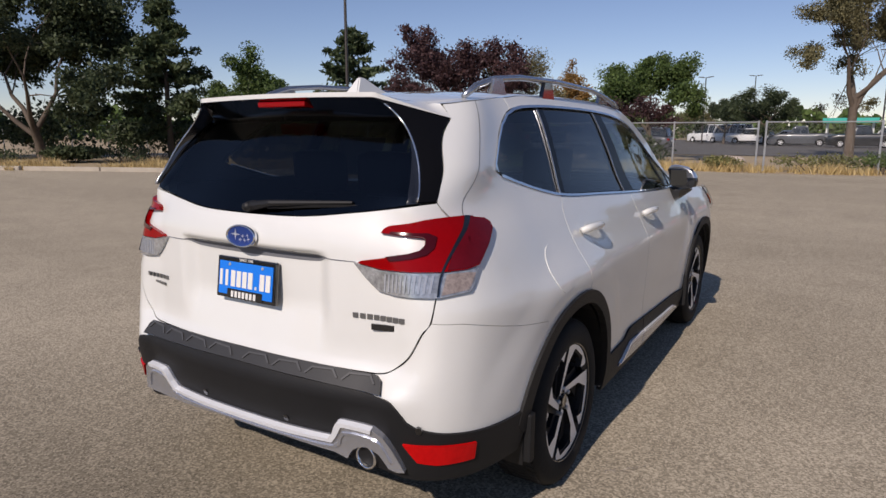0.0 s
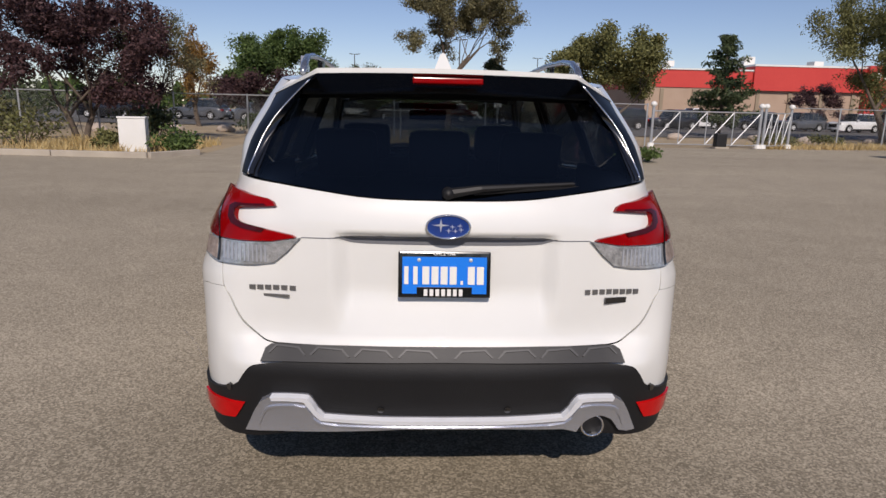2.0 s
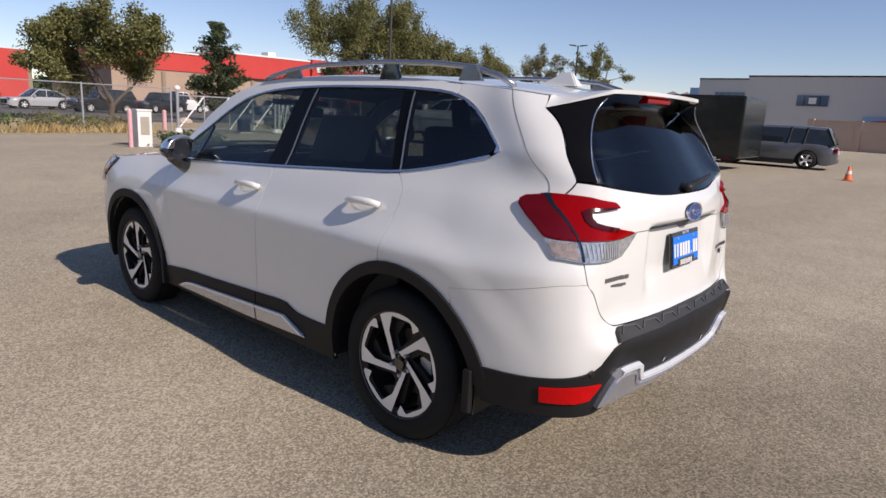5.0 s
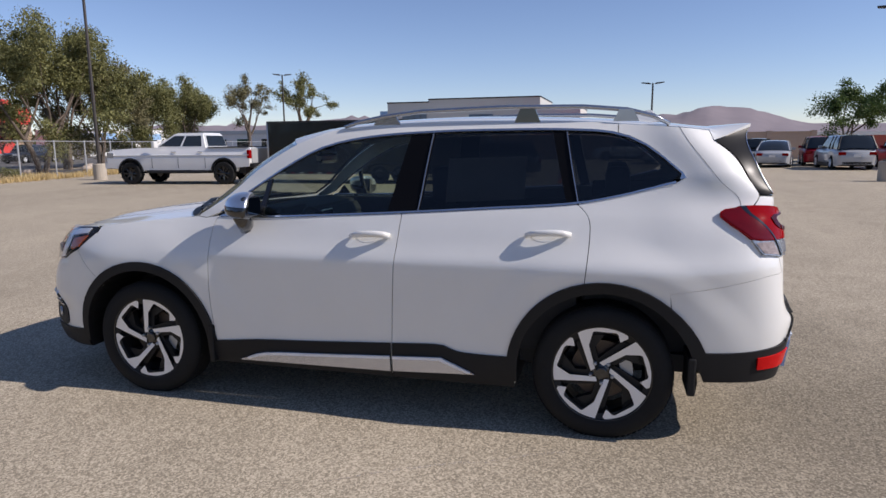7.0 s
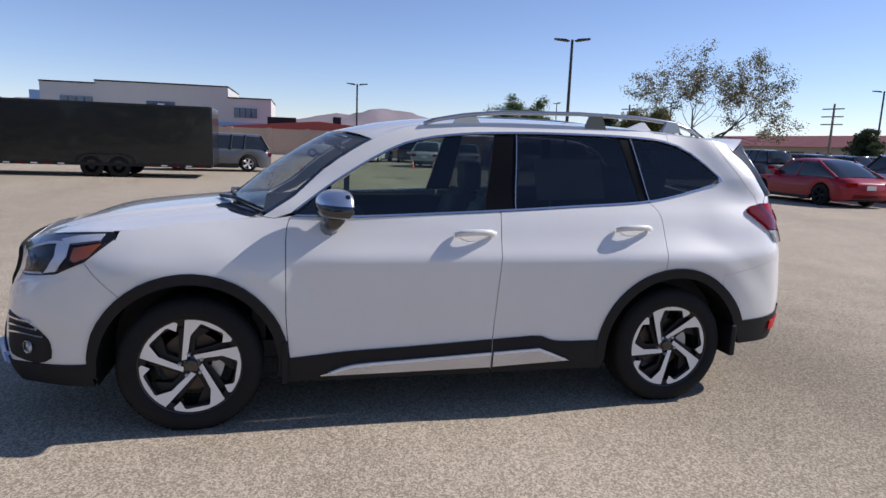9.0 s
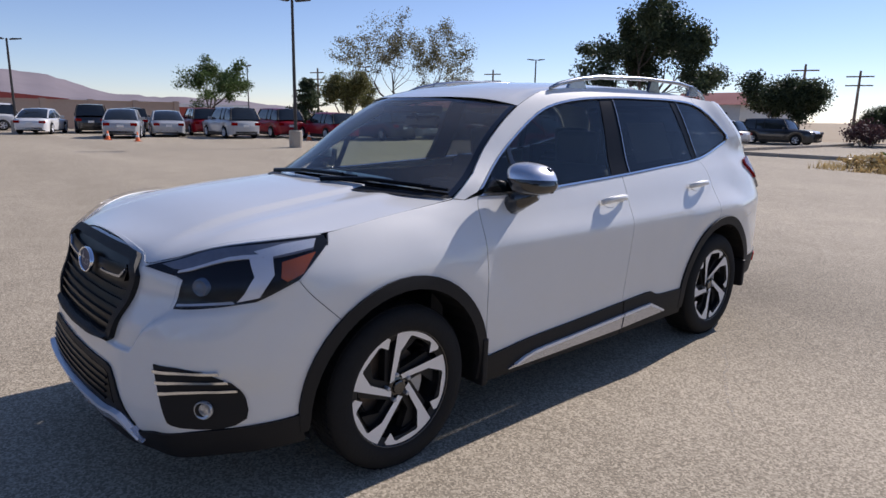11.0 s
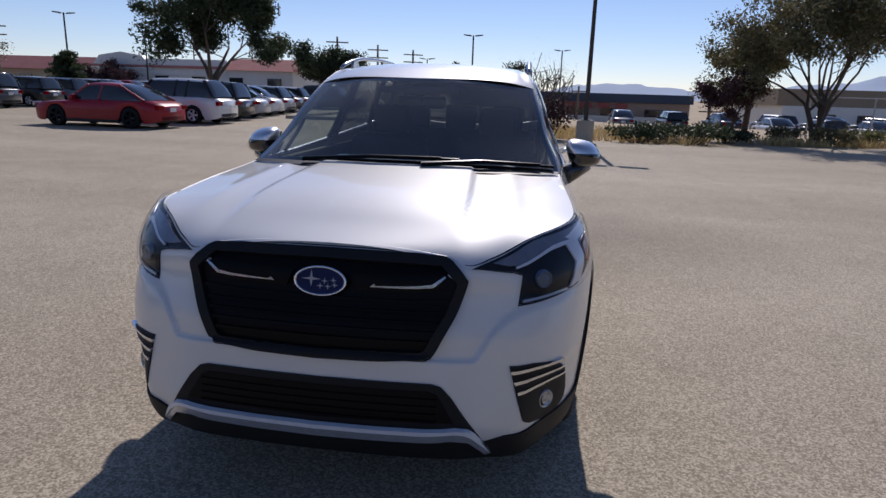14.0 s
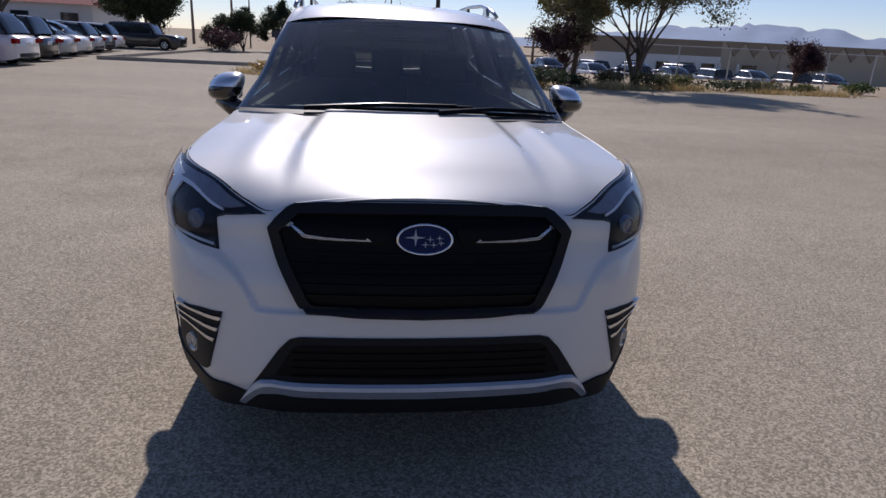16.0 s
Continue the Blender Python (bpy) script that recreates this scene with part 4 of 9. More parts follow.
tree("rounded green tree beside the neighbouring lot", -6.8, 29.4, 5.3, 4.9, LEAF_GREEN, 9, fork=0.3, per_tip=84, clump=0.7, base=0.38)
tree("purple-leaved shrub tree under a green one", -7.4, 27.4, 3.1, 4.6, LEAF_PURPLE, 10, fork=0.15, per_tip=40, clump=0.55, leaf_size=0.1)
bush("dense dark green bush by the fence", -7.0, 26.0, 1.5, 3.6, LEAF_DARK, 11, 1500, 0.1)
tree("tall open tree with thinning yellow-green leaves", 1.5, 36.5, 9.6, 7.8, LEAF_DRY, 12, fork=0.26, leaf_size=0.11, per_tip=40, clump=0.62, depth=4, base=0.28)
tree("bushy yellow-green tree behind the gate", 10.2, 32.0, 5.9, 6.4, LEAF_OLIVE, 14, fork=0.12, per_tip=96, clump=0.9, leaf_size=0.15, base=0.06)
pine("dark green pine behind the gate", 18.6, 36.6, 6.2, 4.4, 15, 0.14)
pine("dark green pine beside the neighbouring lot", 4.6, 40.0, 4.6, 3.2, 16, 0.2)
tree("small purple-leaved tree before the red store", 36.4, 55.7, 4.4, 4.8, LEAF_PURPLE, 18, per_tip=26, clump=0.6)
tree("small purple-leaved tree before the red store", 47.5, 60.0, 4.6, 5.2, LEAF_PURPLE, 19, per_tip=26, clump=0.6)
tree("round dark green tree in the neighbouring lot", -5.6, 66.0, 5.6, 7.4, LEAF_DARK, 20, fork=0.3, per_tip=46, clump=0.9, leaf_size=0.16)
tree("round dark green tree in the neighbouring lot", -10.5, 74.0, 5.2, 6.0, LEAF_DARK, 21, fork=0.3, per_tip=42, clump=0.8, leaf_size=0.16)
tree("far tree with drying leaves", -15.0, 84.0, 4.4, 6.4, LEAF_DRY, 22, per_tip=30, clump=0.8)
tree("round dark green tree in the neighbouring lot", 7.5, 60.0, 4.4, 6.0, LEAF_DARK, 23, fork=0.3, per_tip=40, clump=0.8, leaf_size=0.16)
# poplar row north-east
for px, py, h, w, sd, lf in ((25.5, 31.0, 8.9, 8.4, 31, LEAF_OLIVE), (29.4, 33.2, 9.4, 8.0, 32, LEAF_OLIVE), (33.6, 34.4, 7.6, 6.0, 33, LEAF_DRY), (38.0, 34.4, 7.0, 5.4, 34, LEAF_OLIVE), (43.4, 34.6, 7.2, 6.6, 35, LEAF_OLIVE)):
    tree("tall grey-green willow-like tree behind the fence", px, py, h, w, lf, sd, fork=0.16, leaf_size=0.13, per_tip=64, clump=0.95, depth=3, droop=0.5, base=0.1, stems=2)
tree("open light tree with yellow-green leaves", 47.3, 31.0, 7.5, 4.6, LEAF_DRY, 36, fork=0.32, per_tip=18, clump=0.6, base=0.42)
tree("open light tree with yellow-green leaves", 49.4, 26.9, 8.0, 5.0, LEAF_OLIVE, 37, fork=0.32, per_tip=22, clump=0.6, base=0.42)
# east and south
tree("rounded green tree behind the parked cars", 46.0, -16.4, 5.4, 6.6, LEAF_GREEN, 41, per_tip=36, clump=0.8, base=0.15)
tree("open spreading tree with sparse pale leaves", 33.0, -25.0, 7.9, 9.6, LEAF_DRY, 42, fork=0.2, leaf_size=0.10, per_tip=13, clump=0.6, depth=4, base=0.3, stems=2)
tree("low green tree behind the parked cars", 40.0, -24.8, 4.8, 5.6, LEAF_OLIVE, 43, fork=0.12, leaf_size=0.15, per_tip=64, clump=0.9, base=0.05)
pine("dark green spruce behind the parked cars", 47.0, -25.5, 4.4, 3.6, 44, 0.1)
pine("dark green spruce behind the parked cars", 31.5, -36.0, 3.4, 3.0, 45, 0.1)
tree("large dense dark green tree behind the parked cars", 18.2, -30.4, 7.8, 7.8, LEAF_DARK, 46, fork=0.16, leaf_size=0.16, per_tip=96, clump=0.95, base=0.08)
tree("dense dark green tree by the white building", 17.2, -46.0, 4.7, 5.8, LEAF_DARK, 47, fork=0.06, leaf_size=0.17, per_tip=70, clump=0.95, base=0.05)
tree("dense dark green tree by the white building", 36.0, -46.0, 3.4, 4.6, LEAF_PURPLE, 48, fork=0.14, per_tip=36, clump=0.7)
for k, (px, py, h) in enumerate(((10.0, -47.0, 3.0), (7.4, -49.0, 3.5), (5.0, -46.0, 3.1), (3.2, -48.0, 3.8), (12.6, -52.0, 2.6))):
    tree("dense dark green roadside tree, far behind the lot", px, py, h * 1.1, 3.6, LEAF_DARK, 50 + k, fork=0.10, leaf_size=0.13, per_tip=44, clump=0.6, base=0.04, z0=-0.2)
bush("dark red and brown shrub far behind the lot", 10.6, -43.5, 2.0, 3.4, LEAF_PURPLE, 58, 1500, 0.10)
tree("bare grey twiggy tree beside the lamp post", -0.2, -18.9, 3.0, 2.7, LEAF_DRY, 56, fork=0.14, leaf_size=0.015, per_tip=1, clump=0.2, stems=3, depth=4)
bush("dark red and brown leaved shrub under a bare tree", -0.5, -18.5, 1.6, 1.9, LEAF_PURPLE, 57, 1300, 0.065)
bush("tall pale green grass clump at the lot's edge", 2.2, -20.4, 0.95, 3.4, LEAF_GREEN, 58, 1900, 0.09)
bush("dry yellow grass clump at the lot's edge", 3.9, -20.9, 0.6, 1.6, DRY_GRASS, 59, 500, 0.09)
for k, (px, py, h, w) in enumerate(((-3.6, -18.9, 0.75, 2.0), (-5.4, -19.4, 0.85, 3.0), (-4.6, -20.6, 0.7, 2.4), (-7.0, -20.8, 0.6, 2.0))):
    bush("low dark green shrub at the lot's edge", px, py, h, w, LEAF_DARK, 60 + k, 1300, 0.06)
tree("dark red-leaved small tree by the lot", -7.7, -23.4, 2.7, 3.0, LEAF_PURPLE, 65, fork=0.28, leaf_size=0.08, per_tip=34, clump=0.45, base=0.25)
tree("tall many-stemmed tree with thinning green-brown leaves", -10.6, -22.4, 6.4, 6.8, LEAF_DRY, 66, fork=0.16, leaf_size=0.10, per_tip=44, clump=0.75, stems=4, depth=3, base=0.06)
tree("dark green tree behind a many-stemmed one", -8.8, -25.4, 4.6, 3.4, LEAF_OLIVE, 67, fork=0.3, per_tip=26, clump=0.6, base=0.3)
for k, (px, py, h, w, lf) in enumerate(((-10.9, -21.6, 0.8, 1.8, LEAF_DRY), (-12.3, -22.0, 0.7, 1.7, LEAF_OLIVE), (-9.2, -22.0, 0.7, 1.6, LEAF_DRY), (-14.6, -22.4, 0.55, 3.4, LEAF_DARK), (-16.6, -22.8, 0.6, 2.0, LEAF_DRY), (-18.6, -23.0, 0.5, 1.4, LEAF_OLIVE), (-22.0, -24.0, 0.6, 1.6, LEAF_GREEN))):
    bush("low scrub at the edge of the asphalt", px, py, h, w, lf, 70 + k, 900, 0.06)
tree("dark red-leaved small tree by the lot", -19.6, -25.4, 2.3, 2.6, LEAF_PURPLE, 78, fork=0.28, leaf_size=0.08, per_tip=34, clump=0.45, base=0.25)
# scrub and grass along the north edge
for k, (px, py, h, w, lf) in enumerate(((0.6, 22.8, 0.8, 2.8, LEAF_OLIVE), (2.6, 23.4, 0.85, 3.4, LEAF_GREEN), (5.6, 23.8, 0.8, 3.0, LEAF_OLIVE), (7.9, 24.6, 0.7, 2.2, LEAF_DRY), (-2.2, 22.6, 0.6, 1.8, LEAF_OLIVE), (16.5, 26.0, 0.7, 2.2, LEAF_OLIVE), (19.6, 27.2, 0.6, 2.0, LEAF_OLIVE), (-23.0, 16.0, 0.7, 3.2, LEAF_DARK), (-27.0, 14.4, 0.9, 3.6, LEAF_DARK), (-31.0, 10.6, 0.8, 4.0, LEAF_DARK), (-17.2, 17.2, 1.1, 2.6, LEAF_GREEN), (-12.6, 16.8, 1.2, 2.6, LEAF_OLIVE), (6.0, 14.7, 0.62, 1.7, LEAF_GREEN), (-7.0, 14.3, 0.85, 1.5, LEAF_GREEN), (-9.2, 15.0, 0.7, 1.0, LEAF_OLIVE))):
    bush("low green scrub in dry grass", px, py, h, w, lf, 90 + k, 1100, 0.06)
for k, (px, py, h, w, lf) in enumerate(((-36.0, 16.0, 3.2, 6.0, LEAF_DARK), (-31.0, 18.6, 2.6, 5.0, LEAF_DARK), (-40.5, 12.5, 3.4, 6.0, LEAF_DARK), (-26.0, 20.6, 2.9, 5.6, LEAF_DARK), (-22.5, 23.6, 2.6, 5.4, LEAF_OLIVE), (-20.0, 27.5, 3.9, 7.4, LEAF_DARK), (-25.5, 27.0, 4.6, 7.6, LEAF_GREEN), (-29.5, 13.2, 1.0, 3.0, LEAF_DARK), (-19.0, 24.6, 1.7, 4.0, LEAF_OLIVE))):
    bush("dense dark undergrowth between the trees and the fence", px, py, h, w, lf, 120 + k, 2600, 0.13)
bush("blue-green dark shrub behind the island", -9.8, 19.8, 1.6, 2.6, LEAF_DARK, 110, 1400, 0.07)
grass("grass", [(-24, -7, 9.3, 11.5, 0.27), (-24, -7, 11.5, 14.5, 0.27), (-34, -24, 5.0, 8.0, 0.30), (-6.2, 9, 20.9, 23.4, 0.12)], "dry straw-coloured grass between kerb and fence", 1, 0.34, 60)
grass("grass", [(15, 28, 23.1, 26.6, 0.2), (28, 50, 25.8, 28.2, 0.06), (-6, 5, -21.5, -18.6, -0.06), (-20, -6, -24, -21.0, 0.08), (-4, 5, -27, -22, 0)], "dry straw-coloured grass at the lot's edge", 2, 0.28, 40)

# rocks along the neighbouring lot
rng = np.random.default_rng(5)
for k in range(26):
    bm = bmesh.new()
    bmesh.ops.create_icosphere(bm, subdivisions=2, radius=1.0)
    for v in bm.verts:
        v.co *= 0.8 + 0.35 * noise.noise(v.co * 1.3 + Vector((k * 3.1, 0, 0)))
    s = rng.uniform(0.18, 0.5)
    bmesh.ops.scale(bm, vec=(s * 1.4, s, s * 0.7), verts=bm.verts)
    me = bpy.data.meshes.new("rock")
    bm.to_mesh(me)
    bm.free()
    me.materials.append(ROCK)
    me.shade_smooth()
    r = thing("rock", me, "pale landscaping rock in dry grass", "rock", group="landscaping rocks")
    r.location = (rng.uniform(-26, 10) if k < 18 else rng.uniform(12, 30), rng.uniform(25, 30) if k < 18 else rng.uniform(29, 33), s * 0.3)

# ---- fences, posts, boxes ----
fence([(-44, 16.5), (-24, 20.8), (-7, 22.8), (-1, 22.2)], "grey chain-link fence behind dry grass and trees")
fence([(-1, 22.2), (9.4, 23.2)], "grey chain-link fence along the dry grass strip")
swing_gate(9.6, 23.2, 14.3, 23.3, "wide grey chain-link gate with slanted braces")
swing_gate(14.5, 23.3, 16.0, 24.0, "narrow grey chain-link gate beside the wide one")
fence([(16, 24.0), (30, 28.6), (51, 30.0)], "grey chain-link fence behind the lamp post")
fence([(-46, -30.5), (-20, -27.2), (-12, -27.0)], "grey chain-link fence beyond the scrub")
pole_spec = [(-17.0, 18.4, 8.0, True, 2), (19.6, 21.3, 8.7, True, 2), (22.0, -10.63, 5.97, True, 2), (43.1, -3.4, 5.4, True, 2), (-1.75, -17.3, 5.6, True, 2), (45.0, 26.2, 7.2, False, 2), (35.0, -40.5, 6.3, False, 2), (5.7, -46.3, 5.7, False, 2)]
for px, py, h, b, arms in pole_spec:
    lamp_post(px, py, h, "tall dark bronze lamp post on a round concrete base" if b else "tall dark bronze lamp post beyond the cars", b, arms, turn=math.degrees(math.atan2(py, px)) + 90)
for px, py, h in ((-12, 70, 7.0), (-9, 84, 8.0), (3.5, 62, 8.0), (9.5, 78, 7.5), (16, 90, 8.5), (-26, 66, 7), (33, -47, 5.2), (30.5, -50, 5.0), (-1, -58, 5.5), (11.5, -58, 4.5), (45, -30, 5.5), (60, -26, 6.0)):
    lamp_post(px, py, h, "distant dark lamp post", False, 2, r=0.07)
for px, py, h, a in ((53.6, -54.2, 7.0, 3), (21.0, -60, 6.5, 3), (18.5, -66, 6.2, 2), (15.5, -70, 6.0, 2), (-14.5, -58, 3.6, 3), (-3.0, -66, 3.5, 1), (70, -40, 7, 3)):
    utility_pole(px, py, h, a, "distant wooden utility pole with crossarms", -1.0 if px < 0 else 0.0)

pedestal = thing("utility_pedestal", None, "white painted concrete utility pedestal on the asphalt", "utility box")
pedestal.location = (5.1, 15.6, 0)
part("body", boxed(-0.28, 0.12, -0.2, 0.2, 0, 1.0, bevel=0.02), WHITE_PLASTIC, pedestal)
part("cap", boxed(-0.3, 0.14, -0.22, 0.22, 1.0, 1.05, bevel=0.01), WHITE_PLASTIC, pedestal)
part("panel", boxed(-0.2, 0.04, -0.215, -0.2, 0.35, 0.85), KERB, pedestal, "pale grey cover panel")
bollard = thing("bollard", None, "faded pink steel bollard beside a pedestal", "bollard", group="bollards")
part("tube", tubed([(0, 0, -0.05), (0, 0, 1.0)], 0.06, 14), PINK_PAINT, bollard)
bm = bmesh.new()
lathe(bm, [(1.0, 0.061), (1.04, 0.04), (1.05, 0.0)], 14, "z")
part("dome", bm, PINK_PAINT, bollard)
bollard.location = (4.62, 15.4, 0)
copy_thing(bollard, pose(5.75, 15.8, 0))
ubox = thing("utility_box", None, "white metal utility box on the kerb island", "utility box")
ubox.matrix_world = pose(-8.05, 14.3, 0.0, 0, 0, 12)
part("body", boxed(-0.35, 0.35, -0.25, 0.25, 0, 0.95, bevel=0.02), WHITE_PLASTIC, ubox)
part("lid", boxed(-0.37, 0.37, -0.27, 0.27, 0.95, 1.0, bevel=0.015), WHITE_PLASTIC, ubox)
gbox = thing("transformer_box", None, "grey-green electrical box in dry grass", "utility box")
gbox.matrix_world = pose(-15.9, 19.6, 0.0, 0, 0, 30)
part("body", boxed(-0.6, 0.6, -0.5, 0.5, 0, 0.85, bevel=0.03), BOX_GREEN, gbox)
part("lid", boxed(-0.63, 0.63, -0.53, 0.53, 0.85, 0.93, bevel=0.02), BOX_GREEN, gbox)
bin_ = thing("motor_box", None, "black gate motor box beside the gate post", "motor box")
bin_.matrix_world = pose(12.5, 23.0, 0)
part("body", boxed(-0.22, 0.22, -0.2, 0.2, 0.05, 0.62, bevel=0.05), DARK_TRIM, bin_)
part("foot", boxed(-0.3, 0.3, -0.26, 0.26, 0, 0.06), KERB, bin_)
sign = thing("sign_board", None, "small white sign on a steel post by the fence", "sign")
sign.location = (3.2, 24.4, 0)
part("post", tubed([(0, 0, 0), (0, 0, 2.0)], 0.03, 6), GALV, sign)
part("panel", boxed(-0.18, 0.18, -0.03, 0.0, 1.5, 2.0), WHITE_PLASTIC, sign)
for cx, cy in ((19.6, 0.7), (31.6, -5.6), (29.6, -6.4), (28.4, -14.9)):
    traffic_cone(cx, cy)

# ---- trailer ----
TRAILER_BLACK = surface("black_trailer_skin", (0.006, 0.008, 0.008), (0.014, 0.017, 0.017), 0.2, scale=1.2, grain=2.2, bump=1.2, coat=0.15)
GLOSS_RAIL = surface("black_rail", (0.01, 0.01, 0.011), (0.02, 0.02, 0.021), 0.3)
trailer = thing("enclosed_trailer", None, "long black enclosed cargo trailer with tandem wheels", "trailer")
trailer.matrix_world = pose(19.6, 7.8, 0, 0, 0, 2.0)
part("box_body", boxed(-1.2, 1.2, -4.10, 4.15, 0.42, 2.35, bevel=0.04), TRAILER_BLACK, trailer)
for k in range(8):
    part("seam_strip", boxed(-1.204, -1.2, -4.1 + 1.15 * k, -4.085 + 1.15 * k, 0.48, 2.32), TRAILER_BLACK, trailer)
for s in (-1.23, 1.2):
    part("lower_rail", boxed(s, s + 0.03, -4.05, 4.1, 0.36, 0.46), DARK_TRIM, trailer)
for k in (k for k in range(1, 22) if not 6 <= k <= 11):
    part("reflector_strip", boxed(-1.238, -1.23, -4.2 + 0.38 * k, -4.02 + 0.38 * k, 0.385, 0.425), RED_LENS if k % 2 else WHITE_PLASTIC, trailer, "red and white reflector strip")
for s in (-1, 1):
    for yy in (-0.42, -1.22):
        bm = bmesh.new()
        lathe(bm, [(-0.1, 0.2), (-0.1, 0.31), (-0.07, 0.34), (0.07, 0.34), (0.1, 0.31), (0.1, 0.2), (0.05, 0.18), (0.05, 0.0)], 24, "x")
        wh = part("wheel", bm, TYRE, trailer, smooth=True)
        wh.location = (s * 1.12, yy, 0.34)
        part("hub", boxed(-0.11 if s < 0 else 0.09, -0.09 if s < 0 else 0.11, -0.08, 0.08, -0.08, 0.08, bevel=0.02), DARK_TRIM, wh)
    bm = bmesh.new()
    prism(bm, [(-1.75, 0.45), (-1.65, 0.66), (-1.35, 0.76), (-0.3, 0.76), (0.0, 0.66), (0.1, 0.45), (0.02, 0.45), (-0.08, 0.62), (-0.32, 0.71), (-1.33, 0.71), (-1.58, 0.62), (-1.67, 0.45)], s * 0.98, s * 1.25, "x")
    part("fender", bm, DARK_TRIM, trailer)
bm = bmesh.new()
for s in (-1, 1):
    tube(bm, [(s * 0.9, 4.1, 0.45), (0, 5.4, 0.45)], 0.05, 6)
part("drawbar", bm, DARK_TRIM, trailer)
for s in (-1, 1):
    part("corner_post", tubed([(s * 1.17, 4.12, 0.46), (s * 1.17, 4.12, 2.33)], 0.045, 10), GALV, trailer, "bright rounded corner post", smooth=True)
part("top_rail", boxed(-1.215, -1.195, -4.08, 4.13, 2.30, 2.365, bevel=0.005), GLOSS_RAIL, trailer, "black top rail")
part("jack", tubed([(0, 5.1, 0.0), (0, 5.1, 0.85)], 0.04, 8), GALV, trailer)

# ---- parked vehicles ----
def crew_cab(x, y, turn, label):
    """A lifted four-door pickup with a short bed; it faces +y before the turn, and stands midway between its axles."""
    root = thing("crew_cab_pickup", None, label, "pickup truck")
    root.matrix_world = pose(x, y, 0, 0, 0, turn)
    W, wheel, axles = 1.0, 0.425, (1.92, -1.91)

    def arched(c, a0, a1):
        return [(c + 0.52 * math.cos(radians(a)), 0.50 + 0.52 * math.sin(radians(a))) for a in range(a0, a1, 12 if a1 > a0 else -12)]

    bm = bmesh.new()
    outline = [(-2.94, 0.68), (-2.96, 1.33), (-2.92, 1.39), (-1.24, 1.41), (0.98, 1.40), (1.6, 1.40), (2.62, 1.34), (2.84, 1.26), (2.90, 1.05), (2.88, 0.66), (2.45, 0.60)]
    outline += arched(axles[0], 0, 181) + [(1.36, 0.55), (-1.35, 0.55)] + arched(axles[1], 0, 181) + [(-2.45, 0.64)]
    prism(bm, outline, -W, W, "x")
    bmesh.ops.triangulate(bm, faces=[f for f in bm.faces if len(f.verts) > 8])
    for zc in (0.80, 1.00, 1.20):
        bmesh.ops.bisect_plane(bm, geom=bm.verts[:] + bm.edges[:] + bm.faces[:], plane_co=(0, 0, zc), plane_no=(0, 0, 1))
    for p in bm.verts:
        p.co.x *= 1 - 0.32 * max(p.co.z - 1.0, 0.0) - 0.05 * max(0.8 - p.co.z, 0.0)
    part("body", bm, P_WHITE, root)
    part("crease", boxed(-W - 0.012, W + 0.012, -2.93, 2.60, 1.10, 1.125, bevel=0.008), P_WHITE, root)
    part("bed", boxed(-W * 0.95, W * 0.95, -2.90, -1.28, 1.395, 1.43, bevel=0.012), DARK_TRIM, root, "black bed cover")
    # cab: a tapering block with rounded edges, its windows let into it
    low, top = (-1.22, 1.00, 1.395, 0.878), (-1.06, 0.10, 1.96, 0.74)
    bm = bmesh.new()
    v = [bm.verts.new((sx * c[3], c[k], c[2])) for c in (low, top) for k in (0, 1) for sx in (1, -1)]
    for f in ((0, 2, 6, 4), (1, 5, 7, 3), (2, 3, 7, 6), (0, 4, 5, 1), (4, 6, 7, 5)):
        bm.faces.new([v[i] for i in f])
    bmesh.ops.recalc_face_normals(bm, faces=bm.faces)
    bmesh.ops.bevel(bm, geom=[e for e in bm.edges if all(p.co.z > 1.5 for p in e.verts) or abs(e.verts[0].co.z - e.verts[1].co.z) > 0.2], offset=0.06, segments=3, affect="EDGES")
    part("cab", bm, P_WHITE, root, smooth=False)

    def on_cab(f, g, s, off):
        """f runs from the cab's back to its front, g from its belt to the roof."""
        y0, y1 = low[0] + (top[0] - low[0]) * g, low[1] + (top[1] - low[1]) * g
        return (s * (low[3] + (top[3] - low[3]) * g + off), y0 + (y1 - y0) * f, low[2] + (top[2] - low[2]) * g)

    for s in (1, -1):
        for f0, f1, f2, f3 in ((0.10, 0.475, 0.535, 0.10), (0.515, 0.93, 0.90, 0.585)):
            bm = bmesh.new()
            outer = [bm.verts.new(on_cab(f, g, s, o)) for o in (0.006, -0.02) for f, g in ((f0, 0.10), (f1, 0.10), (f2, 0.80), (f3, 0.80))]
            for f in ((0, 1, 2, 3), (0, 4, 5, 1), (1, 5, 6, 2), (2, 6, 7, 3), (3, 7, 4, 0)):
                bm.faces.new([outer[i] for i in f])
            bmesh.ops.recalc_face_normals(bm, faces=bm.faces)
            part("window", bm, FAR_GLASS, root, "dark side window")
        for yy in (1.02, -0.06, -1.16):
            part("door_gap", boxed(s * (W - 0.08), s * (W + 0.003), yy - 0.008, yy + 0.008, 0.62, 1.02), DARK_TRIM, root)
        for yy in (0.10, -0.98):
            part("door_handle", boxed(s * (W - 0.06), s * (W + 0.005), yy - 0.10, yy + 0.10, 1.22, 1.255, bevel=0.01), CHROME, root, "chrome door handle")
        part("mirror", boxed(s * 0.98, s * 1.24, 0.72, 0.86, 1.40, 1.66, bevel=0.04), P_WHITE, root, "white door mirror")
        part("side_step", tubed([(s * 1.02, 1.2, 0.50), (s * 1.05, 1.0, 0.47), (s * 1.05, -1.0, 0.47), (s * 1.02, -1.25, 0.50)], 0.045, 8), DARK_TRIM, root, "black tubular side step")
